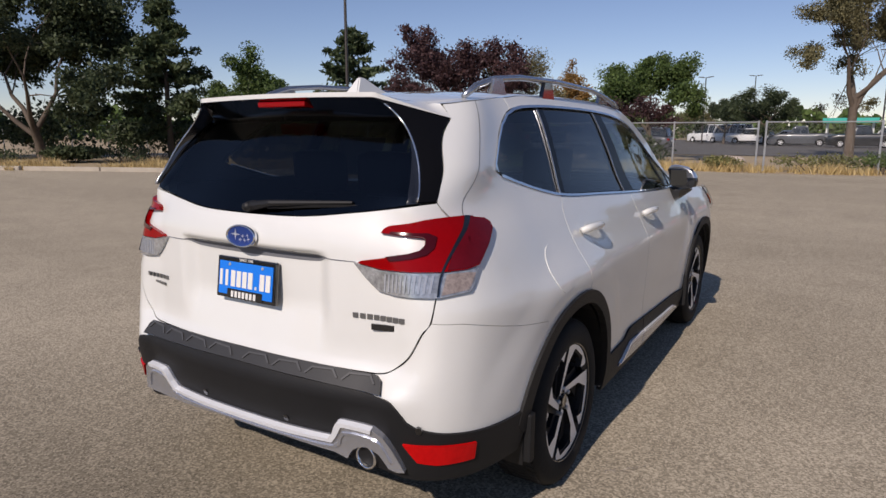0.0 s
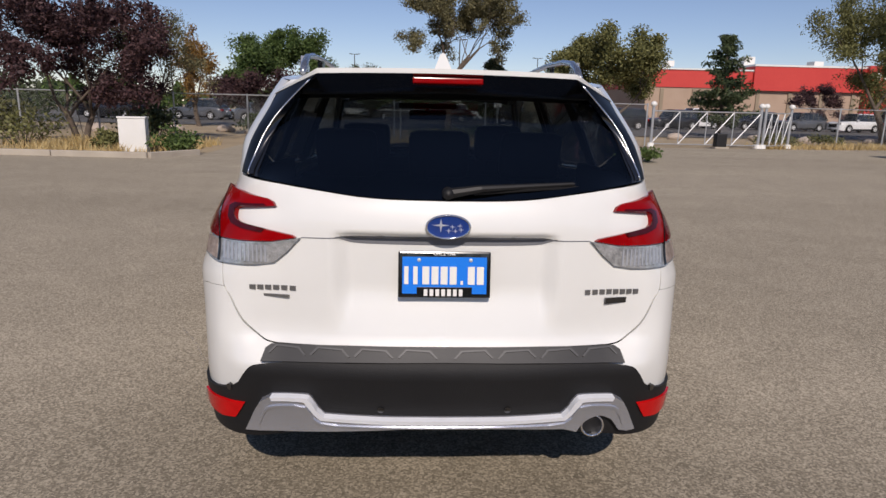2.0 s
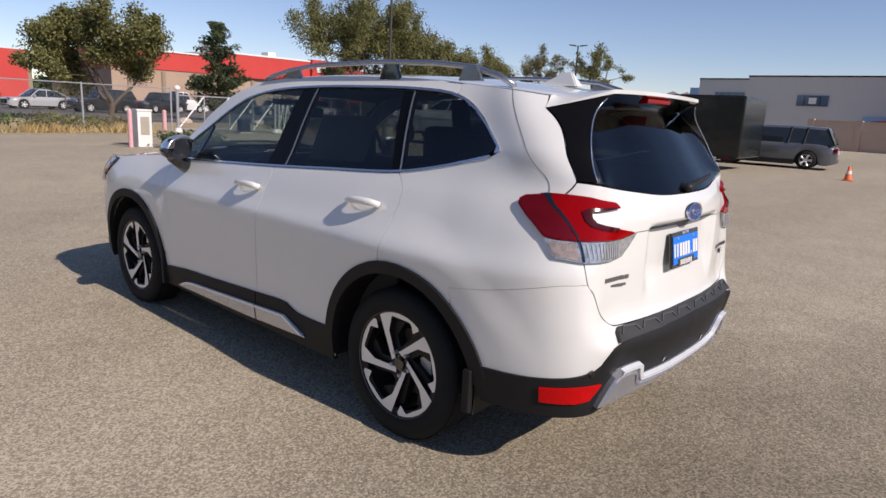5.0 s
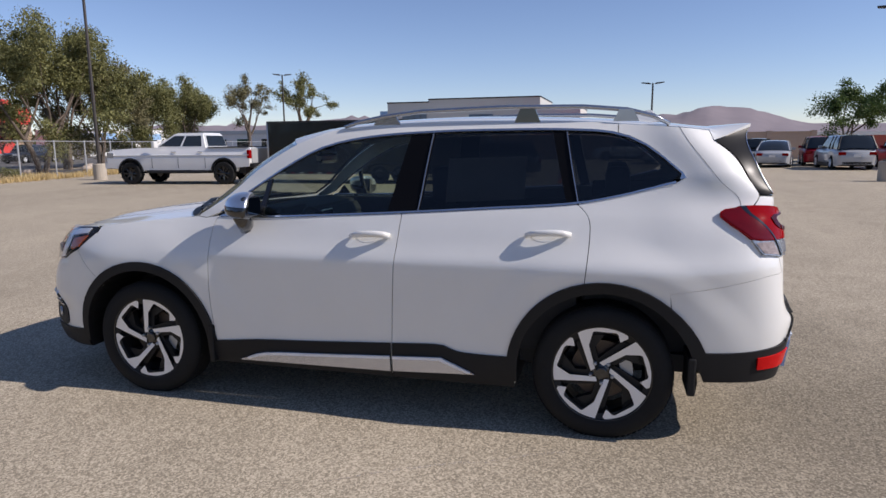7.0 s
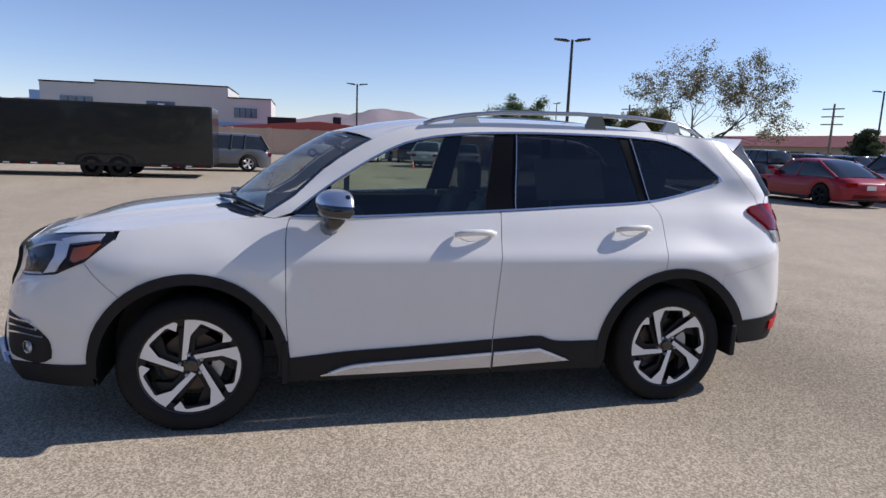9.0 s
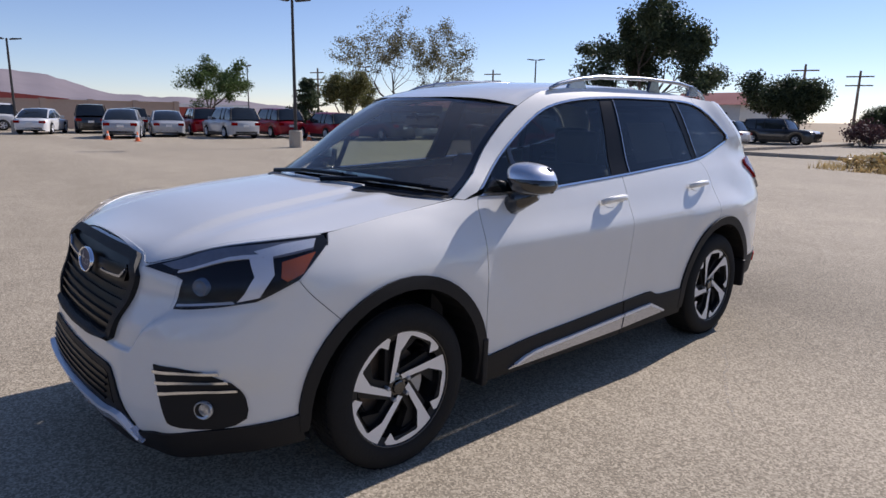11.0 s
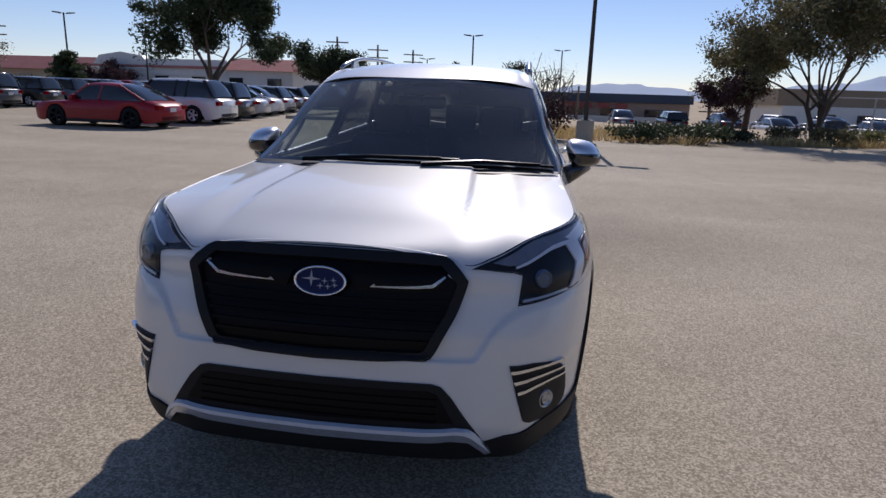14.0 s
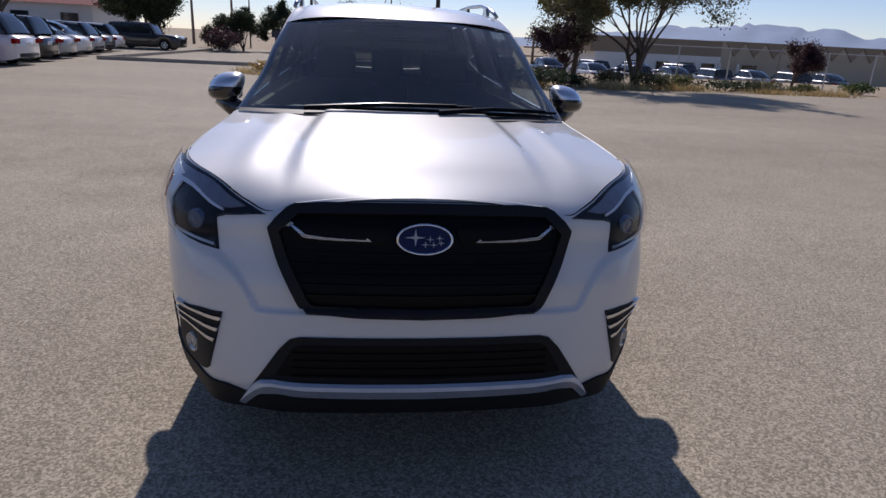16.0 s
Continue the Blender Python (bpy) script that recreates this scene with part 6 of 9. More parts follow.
PEARL = pearl_paint()
CLAD = surface("textured_cladding", (0.007, 0.007, 0.008), (0.014, 0.014, 0.015), 0.6, scale=4.0, grain=260.0, bump=0.15, spec=0.3)
GLOSS_BLACK = surface("gloss_black", (0.006, 0.006, 0.007), (0.012, 0.012, 0.013), 0.12, coat=1.0)
PILLAR_BLACK = surface("pillar_black", (0.004, 0.004, 0.005), (0.006, 0.006, 0.007), 0.30, spec=0.10)
SATIN_SILVER = surface("satin_silver", (0.48, 0.50, 0.56), (0.60, 0.62, 0.68), 0.26, 0.75, scale=5.0, grain=200.0)
RAIL_SILVER = surface("rail_silver", (0.34, 0.36, 0.39), (0.46, 0.48, 0.52), 0.22, 0.85, scale=5.0, grain=200.0)
BRIGHT = surface("bright_trim", (0.60, 0.61, 0.63), (0.70, 0.71, 0.73), 0.16, 0.95)
PAD_GREY = surface("step_pad_plastic", (0.020, 0.020, 0.021), (0.034, 0.034, 0.036), 0.55, scale=5.0, grain=160.0)
PAD_RIB = surface("pad_rib_plastic", (0.05, 0.05, 0.052), (0.08, 0.08, 0.083), 0.5)
SATIN_CHROME = surface("satin_mirror_chrome", (0.74, 0.75, 0.77), (0.84, 0.84, 0.86), 0.28, 0.95)
DARK_CHROME = surface("badge_chrome", (0.12, 0.12, 0.12), (0.26, 0.26, 0.26), 0.3, 0.6)
GLASS = glass_material("window_glass", (0.62, 0.70, 0.62))
SCREEN = glass_material("windscreen_glass", (0.72, 0.77, 0.75), 1.55, 0.14)
PRIVACY = glass_material("privacy_glass", (0.15, 0.165, 0.175), 1.42)
LENS_COVER = glass_material("lamp_cover", (0.92, 0.93, 0.95), 1.2)
LAMP_DARK = surface("lamp_housing", (0.008, 0.009, 0.012), (0.02, 0.022, 0.028), 0.25, spec=0.2)
AMBER = surface("amber_lens", (0.36, 0.075, 0.02), (0.48, 0.11, 0.03), 0.2, coat=0.5)
# white of the lamp bars, also of highlights painted on silver trim edges
BAR_GLINT_WHITE = surface("light_bar", (0.70, 0.72, 0.76), (0.84, 0.86, 0.90), 0.25, 0.1, scale=20.0, coat=0.6)
RED_DEEP = surface("deep_red_lens", (0.035, 0.001, 0.002), (0.07, 0.001, 0.003), 0.16, coat=0.2, scale=14.0, spec=0.3)
AMBER_PALE = surface("pale_amber_lens", (0.10, 0.07, 0.06), (0.66, 0.54, 0.48), 0.15, 0.3, scale=45.0, grain=150.0, spec=0.3)
BAR_SMOKE = surface("smoked_light_bar", (0.15, 0.16, 0.19), (0.28, 0.30, 0.34), 0.2, 0.3, scale=20.0, coat=0.5)
RED_DARK = surface("dark_red_lens", (0.085, 0.001, 0.003), (0.16, 0.002, 0.006), 0.16, coat=0.15, scale=12.0, spec=0.3)
CABIN_DARK = surface("dark_cabin_trim", (0.018, 0.018, 0.019), (0.04, 0.04, 0.042), 0.75, scale=4.0, grain=90.0)
SEAT_BROWN = surface("dark_seat_leather", (0.025, 0.022, 0.02), (0.055, 0.048, 0.042), 0.55, scale=5.0, grain=120.0, bump=0.1)
HEADLINER = surface("grey_headliner", (0.26, 0.26, 0.25), (0.36, 0.36, 0.35), 0.95, scale=3.0, grain=150.0)
PAPER = surface("printed_sheet", (0.42, 0.43, 0.42), (0.62, 0.62, 0.60), 0.8, scale=9.0)
PLATE_BLUE = surface("plate_blue", (0.004, 0.165, 0.68), (0.006, 0.20, 0.78), 0.35, scale=4.0, spec=0.2)
# badge blue at the tail, brightened for the sun on it
EMBLEM_SUNLIT = surface("emblem_blue_sunlit", (0.005, 0.025, 0.15), (0.009, 0.045, 0.24), 0.2, coat=0.5)
# grey of the body seams, and of painted shade at the plate hollow
SEAM_SHADE_GREY = surface("seam_shade_grey", (0.12, 0.125, 0.14), (0.18, 0.185, 0.20), 0.45, scale=6.0)
BAR_GREY = surface("light_bar_grey", (0.34, 0.36, 0.40), (0.48, 0.50, 0.54), 0.2, 0.3, scale=20.0, coat=0.5)
MIRROR_GLASS = surface("mirror_glass", (0.10, 0.11, 0.12), (0.12, 0.13, 0.14), 0.03, 1.0)
RED_BRIGHT = surface("red_reflector", (0.44, 0.003, 0.004), (0.62, 0.006, 0.006), 0.2, spec=0.2, scale=30.0)
# the same badge blue, darkened for the shaded nose
EMBLEM_SHADED = surface("emblem_blue_shaded", (0.004, 0.012, 0.06), (0.007, 0.02, 0.10), 0.4, spec=0.2)
DISC_STEEL = surface("brake_disc", (0.06, 0.045, 0.035), (0.13, 0.10, 0.08), 0.5, 0.6, scale=20.0)

car = thing("suv_car", None, "pearl white suv with black lower cladding and silver rails on asphalt", "car")

# ---- skin panels ----
LIFTED = {}


def lift(s, z):
    key = (round(s, 4), round(z, 4))
    if key not in LIFTED:
        LIFTED[key] = (Vector(skin(s, z)), skin_normal(s, z))
    return LIFTED[key]


def flow(points, n=5):
    """A smooth open line through points of the plane."""
    out = []
    for i in range(len(points) - 1):
        p0, p1, p2, p3 = points[max(i - 1, 0)], points[i], points[i + 1], points[min(i + 2, len(points) - 1)]
        for k in range(n):
            f = k / n
            out.append(tuple(0.5 * (2 * b + (c - a) * f + (2 * a - 5 * b + 4 * c - d) * f * f + (3 * b - a - 3 * c + d) * f ** 3) for a, b, c, d in zip(p0, p1, p2, p3)))
    out.append(tuple(points[-1]))
    return out


def tidy(outline):
    out = []
    for p in outline:
        p = (min(max(p[0], 0.0), S_END), p[1])
        if not out or math.hypot(p[0] - out[-1][0], p[1] - out[-1][1]) > 0.0015:
            out.append(p)
    if math.hypot(out[0][0] - out[-1][0], out[0][1] - out[-1][1]) < 0.0015:
        out.pop()
    return out


def panel_data(outline, off, depth, ds, dz):
    """Cuts an outline on the skin into small faces and lifts them; returns points, normals and faces, with a turned-in rim."""
    bm = bmesh.new()
    bm.faces.new([bm.verts.new((s, z, 0)) for s, z in tidy(outline)])
    bm.normal_update()
    bmesh.ops.triangulate(bm, faces=bm.faces)
    for axis, step in ((0, ds), (1, dz)):
        lo, hi = min(v.co[axis] for v in bm.verts), max(v.co[axis] for v in bm.verts)
        for k in range(math.floor(lo / step) + 1, math.ceil(hi / step)):
            co, no = [0, 0, 0], [0, 0, 0]
            co[axis], no[axis] = k * step, 1
            bmesh.ops.bisect_plane(bm, geom=bm.verts[:] + bm.edges[:] + bm.faces[:], dist=1e-5, plane_co=co, plane_no=no)
    bmesh.ops.remove_doubles(bm, verts=bm.verts, dist=1e-4)
    if len(bm.faces) > 200:
        bmesh.ops.holes_fill(bm, edges=[e for e in bm.edges if len(e.link_faces) == 1], sides=12)
    bm.verts.index_update()
    pts, nrm, faces = [], [], []
    for v in bm.verts:
        p, n = lift(v.co.x, v.co.y)
        pts.append(p + n * off)
        nrm.append(n)
    for f in bm.faces:
        ix = [v.index for v in f.verts]
        fn = Vector((0, 0, 0))
        for i in range(1, len(ix) - 1):
            fn += (pts[ix[i]] - pts[ix[0]]).cross(pts[ix[i + 1]] - pts[ix[0]])
        if fn.length < 1e-8:
            continue
        faces.append(ix if fn.dot(nrm[ix[0]]) > 0 else ix[::-1])
    if depth:
        for e in bm.edges:
            if len(e.link_faces) == 1:
                a, b = e.verts
                mid = e.link_faces[0].calc_center_median()
                if a.co.x < 1e-4 and b.co.x < 1e-4 or a.co.x > S_END - 1e-4 and b.co.x > S_END - 1e-4:
                    continue
                pa, pb = pts[a.index], pts[b.index]
                qa, qb = pa - nrm[a.index] * depth, pb - nrm[b.index] * depth
                pm, _ = lift(mid.x, mid.y)
                n = (pb - pa).cross(qa - pa).normalized()
                if n.dot(pm - pa) > 0:
                    n = -n
                k = len(pts)
                pts += [pa, pb, qb, qa]
                nrm += [n] * 4
                quad = [k, k + 1, k + 2, k + 3]
                faces.append(quad if (pb - pa).cross(qb - pa).dot(n) > 0 else quad[::-1])
    bm.free()
    return pts, nrm, faces


def flip(v):
    return Vector((-v.x, v.y, v.z))


def panel_object(name, data, material, parent, sgn, label=""):
    """sgn 1: right side, -1: left side, 0: both halves in one mesh."""
    pts, nrm, faces = data
    P, N, F = [], [], []
    for g in ((1, -1) if sgn == 0 else (sgn,)):
        k = len(P)
        P += pts if g > 0 else [flip(p) for p in pts]
        N += nrm if g > 0 else [flip(n) for n in nrm]
        F += [[k + i for i in (f if g > 0 else f[::-1])] for f in faces]
    me = mesh_of(name, P, F, material, True)
    me.normals_split_custom_set_from_vertices([tuple(n) for n in N])
    return part(name, me, None, parent, label)


def panel(name, outline, material, parent=None, off=0.0, depth=0.014, sides=(1, -1), ds=0.05, dz=0.035, label=""):
    data = panel_data(outline, off, depth, ds, dz)
    made = [panel_object(name, data, material, car if parent is None else (parent[i] if isinstance(parent, list) else parent), g, label) for i, g in enumerate(sides)]
    return made


def arc(cy, cz, r, a0, a1, n=22):
    """An arch round a wheel, as places on the flank; angles from the front, upwards."""
    return [side(cy + r * math.cos(radians(a0 + (a1 - a0) * k / n)), cz + r * math.sin(radians(a0 + (a1 - a0) * k / n))) for k in range(n + 1)]


ROOF_EDGE = [side(*p) for p in ((0.99, 1.068), (0.83, 1.165), (0.65, 1.325), (0.46, 1.448), (0.30, 1.518), (0.15, 1.556), (-0.20, 1.583), (-0.60, 1.590), (-1.20, 1.578), (-1.60, 1.548), (-1.80, 1.524))]
HOOD_EDGE = [nose(0.0, 0.945), nose(0.2, 0.943), nose(0.40, 0.93), nose(0.479, 0.893), nose(0.56, 0.929), nose(0.70, 0.984)] + [side(*p) for p in ((1.66, 1.000), (1.40, 1.027), (1.15, 1.050), (0.99, 1.068))]


def belt_at(y):
    return spline([(-1.655, 1.272), (-1.45, 1.217), (-1.19, 1.167), (-0.72, 1.135), (-0.27, 1.107), (0.22, 1.083), (0.54, 1.070), (0.84, 1.070)], y)


def top_at(y):
    return spline([(-1.69, 1.312), (-1.54, 1.441), (-1.38, 1.513), (-1.13, 1.536), (-0.80, 1.540), (-0.43, 1.535), (-0.05, 1.512), (0.22, 1.462), (0.40, 1.381), (0.65, 1.226), (0.85, 1.078)], y)


def belt_line(y0, y1, dz=0.0, n=12):
    return [side(y0 + (y1 - y0) * k / n, belt_at(y0 + (y1 - y0) * k / n) + dz) for k in range(n + 1)]


def top_line(y0, y1, dz=0.0, n=14):
    return [side(y0 + (y1 - y0) * k / n, top_at(y0 + (y1 - y0) * k / n) + dz) for k in range(n + 1)]


G = 0.002
# doors
front_edge = [(0.848, 1.068), (0.872, 0.99), (0.874, 0.75), (0.872, 0.55), (0.850, 0.30)]
split = [(-0.272, 1.095), (-0.262, 0.95), (-0.248, 0.75), (-0.230, 0.43), (-0.228, 0.25)]
rear_edge = [(-1.195, 1.160), (-1.248, 1.10), (-1.258, 1.0), (-1.240, 0.80)]
front_doors = panel("front_door", flow([side(y - G, z) for y, z in front_edge]) + flow([side(y + G, z) for y, z in split[::-1]])[:-1] + belt_line(-0.27 + G, 0.845, -0.006), PEARL, ds=0.03, dz=0.018)
rear_doors = panel("rear_door", flow([side(y - G, z) for y, z in split]) + [side(-0.90, 0.25)] + arc(RY, HUB, 0.43, -8, 78) + flow([side(y + G, z) for y, z in rear_edge[::-1]])[:-1] + belt_line(-1.19, -0.272 - G, -0.006), PEARL, ds=0.025, dz=0.018)
# front wing
panel("front_fender", arc(FY, HUB, 0.43, 51, 180) + [side(0.90, 0.30)] + flow([side(y + G, z) for y, z in front_edge[::-1]]) + [side(0.93, 1.055), side(0.99, 1.062)]
      + flow([side(1.15, 1.046), side(1.40, 1.024), side(1.64, 0.997)]) + [side(1.655, 0.963), side(1.790, 0.869)], PEARL, ds=0.021, dz=0.019)
# nose
panel("front_bumper", flow([nose(0.0, 0.943), nose(0.2, 0.941), nose(0.40, 0.928), nose(0.479, 0.891), nose(0.56, 0.927), nose(0.70, 0.982), side(1.67, 0.996)])
      + [side(1.660, 0.958), side(1.792, 0.866)] + arc(FY, HUB, 0.431, 50.6, 6, 10) + [nose(0.60, 0.25), nose(0.0, 0.25)], PEARL, sides=(0,), ds=0.012, dz=0.012)
# quarter, tail
GARNISH_EDGE = [(-1.815, 1.468), (-1.860, 1.428), (-1.90, 1.38), (-1.955, 1.29), (-1.998, 1.190)]
panel("quarter_panel", flow([side(y - G, z) for y, z in rear_edge[::-1]]) + belt_line(-1.20, -1.655, -0.004, 6) + [side(-1.70, 1.296)] + top_line(-1.685, -1.38, 0.006, 8)
      + [side(-1.38, 1.564)] + flow([side(-1.60, 1.546), side(-1.72, 1.534), side(-1.797, 1.5215)], 3) + flow([side(y, z) for y, z in GARNISH_EDGE], 4) + flow([rear(0.7245, 1.12), rear(0.7355, 1.0), rear(0.733, 0.90), rear(0.728, 0.848)], 4)
      + [side(-2.04, 0.843), side(-1.85, 0.81), side(-1.64, 0.775)] + arc(RY, HUB, 0.43, 137, 82, 12), PEARL, ds=0.018, dz=0.018)
panel("cant_rail", top_line(0.845, -1.376, 0.006, 24) + [side(-1.376, 1.562)] + flow(ROOF_EDGE[1:9][::-1], 3) + [side(0.985, 1.066), side(0.93, 1.058)], PEARL)
panel("rear_bumper", [side(-1.6405, 0.7735), side(-1.85, 0.8083), side(-2.041, 0.8413), rear(0.7275, 0.8463)] + flow([rear(0.705, 0.812), rear(0.660, 0.731), rear(0.592, 0.680), rear(0.547, 0.666), rear(0.50, 0.664), rear(0.40, 0.664), rear(0.135, 0.665), rear(0.0, 0.666)], 4)
      + [rear(0.0, 0.42), rear(0.6, 0.42), side(-1.78, 0.42)] + arc(RY, HUB, 0.43, 169, 139, 8), PEARL, sides=(0,), ds=0.018, dz=0.018)
gate = panel("tailgate", flow([rear(0.0, 1.126), rear(0.23, 1.130), rear(0.413, 1.150), rear(0.60, 1.176), side(-2.0015, 1.187)], 4) + flow([rear(0.722, 1.118), rear(0.732, 1.0), rear(0.729, 0.90), rear(0.720, 0.84), rear(0.700, 0.815), rear(0.656, 0.737), rear(0.590, 0.684), rear(0.545, 0.670), rear(0.50, 0.668), rear(0.40, 0.668), rear(0.135, 0.669), rear(0.0, 0.670)], 4), PEARL, sides=(0,), ds=0.018, dz=0.015)[0]

# windows
front_glass = [side(0.80, 1.084)] + top_line(0.80, -0.275, -0.012, 18)[1:] + [side(-0.185, belt_at(-0.185) + 0.012)] + belt_line(-0.185, 0.80, 0.012)[1:-1]
panel("window", front_glass, GLASS, front_doors, -0.006, 0.004, label="clear front window pane")
rear_glass = top_line(-0.412, -1.05, -0.012, 12) + [side(-1.135, belt_at(-1.135) + 0.012)] + belt_line(-1.135, -0.365, 0.012)[1:]
panel("window", rear_glass, PRIVACY, rear_doors, -0.006, 0.004, label="dark privacy glass pane")
quarter_glass = top_line(-1.13, -1.675, -0.014, 14) + [side(-1.64, 1.285)] + belt_line(-1.63, -1.20, 0.012)
panel("quarter_window", quarter_glass, PRIVACY, None, -0.006, 0.004, label="dark privacy glass pane")
pillar = [side(-0.275, top_at(-0.275) - 0.010), side(-0.412, top_at(-0.412) - 0.010), side(-0.365, belt_at(-0.365) + 0.010), side(-0.185, belt_at(-0.185) + 0.010)]
panel("b_pillar", pillar, PILLAR_BLACK, None, -0.003, 0.02)
panel("c_pillar", [side(-1.05, 1.526), side(-1.128, 1.524), side(-1.20, belt_at(-1.20) + 0.010), side(-1.135, belt_at(-1.135) + 0.010)], PILLAR_BLACK, None, -0.003, 0.02)
panel("window_divider", [side(0.575, 1.262), side(0.545, 1.282), side(0.555, 1.08), side(0.585, 1.08)], GLOSS_BLACK, None, -0.002, 0.015)
panel("mirror_sail", [side(0.80, 1.082), side(0.73, 1.15), side(0.70, 1.085)], GLOSS_BLACK, None, -0.001, 0.015)
top_strip = top_line(0.838, -1.69, 0.005, 30) + [side(-1.702, 1.294), side(-1.675, 1.286)] + top_line(-1.68, 0.815, -0.006, 30)
panel("window_trim", top_strip, BRIGHT, None, 0.004, 0.012, ds=0.04, label="bright upper window moulding")
panel("window_trim", belt_line(0.845, -1.66, -0.004, 24) + belt_line(-1.655, 0.82, 0.006, 24), BRIGHT, None, 0.004, 0.012, ds=0.04, label="bright belt moulding")
for y0, z0, y1, z1 in ((-0.404, 1.526, -0.358, 1.112), (-1.122, 1.526, -1.193, 1.175)):
    panel("window_trim", [side(y0 + 0.003, z0), side(y0 - 0.003, z0), side(y1 - 0.003, z1), side(y1 + 0.003, z1)], RAIL_SILVER, None, 0.002, 0.01, label="slim bright pillar strip")

# lower cladding, arches, sills
panel("front_arch_trim", arc(FY, HUB, 0.478, 8, 178) + [side(0.862, 0.27), side(0.915, 0.27)] + arc(FY, HUB, 0.425, 176, 0) + [side(1.765, 0.30), side(1.80, 0.30)], CLAD, None, 0.012, 0.03, ds=0.03, dz=0.03)
panel("rear_arch_trim", arc(RY, HUB, 0.480, 4, 168) + [side(-1.775, 0.40), side(-1.742, 0.40)] + arc(RY, HUB, 0.425, 170, -2) + [side(-0.91, 0.27), side(-0.86, 0.27)], CLAD, None, 0.012, 0.03, ds=0.03, dz=0.03)
sill_top = flow([side(*p) for p in ((0.86, 0.365), (0.70, 0.379), (0.56, 0.391), (0.22, 0.405), (-0.224, 0.428))], 4)
panel("sill_trim", sill_top + [side(-0.224, 0.235), side(0.88, 0.235)], CLAD, None, 0.010, 0.025)
panel("sill_trim", flow([side(-0.234, 0.428), side(-0.46, 0.440)], 3) + flow([side(-0.52, 0.437), side(-0.60, 0.408), side(-0.72, 0.402), side(-0.88, 0.402)], 3) + [side(-0.90, 0.235), side(-0.234, 0.235)], CLAD, None, 0.010, 0.025)
panel("sill_strip", [side(0.70, 0.268)] + flow([side(0.53, 0.318), side(0.22, 0.334), side(-0.222, 0.356)], 3) + [side(-0.222, 0.272), side(0.70, 0.262)], SATIN_SILVER, None, 0.017, 0.012, label="satin silver sill strip")
# the highlight along the strip's upper edge is a white band
panel("sill_ridge", flow([side(0.66, 0.280), side(0.53, 0.320), side(0.22, 0.336), side(-0.222, 0.358)], 3) + flow([side(-0.222, 0.344), side(0.22, 0.322), side(0.52, 0.306), side(0.64, 0.276)], 3), BAR_GLINT_WHITE, None, 0.023, 0.016, label="upper edge of the sill strip, its highlight put into the colour")
panel("sill_strip", flow([side(-0.236, 0.356), side(-0.48, 0.367)], 2) + flow([side(-0.52, 0.362), side(-0.69, 0.292)], 2) + [side(-0.236, 0.274)], SATIN_SILVER, None, 0.017, 0.012, label="satin silver sill strip")
panel("sill_ridge", flow([side(-0.236, 0.358), side(-0.48, 0.369), side(-0.52, 0.364), side(-0.67, 0.302)], 3) + flow([side(-0.655, 0.296), side(-0.51, 0.351), side(-0.48, 0.355), side(-0.236, 0.344)], 3), BAR_GLINT_WHITE, None, 0.023, 0.016, label="upper edge of the sill strip, its highlight put into the colour")

# rear bumper, black and silver parts
panel("bumper_cladding", flow([side(-1.765, 0.486), side(-1.95, 0.488), rear(0.768, 0.503), rear(0.70, 0.522)], 3) + flow([rear(0.672, 0.54), rear(0.632, 0.590), rear(0.59, 0.606), rear(0.45, 0.616)], 3) + [rear(0.0, 0.624), rear(0.0, 0.420), rear(0.37, 0.412), rear(0.43, 0.375), rear(0.62, 0.345), side(-1.79, 0.340), side(-1.77, 0.40)], CLAD, None, 0.010, 0.025, (0,), 0.03, 0.03)
panel("lower_valance", [rear(0.0, 0.440), rear(0.64, 0.420), rear(0.62, 0.385), rear(0.0, 0.400)], DARK_TRIM, None, -0.045, 0.03, (0,))
silver = flow([rear(0.0, 0.452), rear(0.20, 0.452), rear(0.375, 0.456)], 3) + flow([rear(0.395, 0.478), rear(0.415, 0.512), rear(0.44, 0.521), rear(0.545, 0.516)], 3) + flow([rear(0.585, 0.497), rear(0.615, 0.455), rear(0.650, 0.384)], 3)
panel("skid_plate", silver + [rear(0.618, 0.378), rear(0.585, 0.384)] + flow([rear(0.552, 0.430), rear(0.505, 0.448), rear(0.458, 0.430), rear(0.430, 0.386)], 3) + [rear(0.385, 0.402), rear(0.0, 0.424)], SATIN_SILVER, None, 0.030, 0.045, (1,), 0.03, 0.025, "satin silver skid trim round the exhaust")
panel("skid_plate", silver + [rear(0.60, 0.382), rear(0.50, 0.384), rear(0.40, 0.392), rear(0.0, 0.424)], SATIN_SILVER, None, 0.030, 0.045, (-1,), 0.03, 0.025, "satin silver skid trim")
# sky light on the trim's top shelf, put in as white
panel("skid_ridge", [rear(0.0, 0.454)] + flow([rear(0.20, 0.454), rear(0.375, 0.458)], 3) + flow([rear(0.395, 0.480), rear(0.415, 0.514), rear(0.44, 0.523), rear(0.545, 0.518)], 3) + flow([rear(0.540, 0.506), rear(0.445, 0.510), rear(0.428, 0.500), rear(0.405, 0.468), rear(0.385, 0.446)], 3) + [rear(0.20, 0.440), rear(0.0, 0.440)], BAR_GLINT_WHITE, None, 0.038, 0.02, (1, -1), 0.03, 0.02, label="upper edge of the skid trim, sky light put in as white")
facet = []
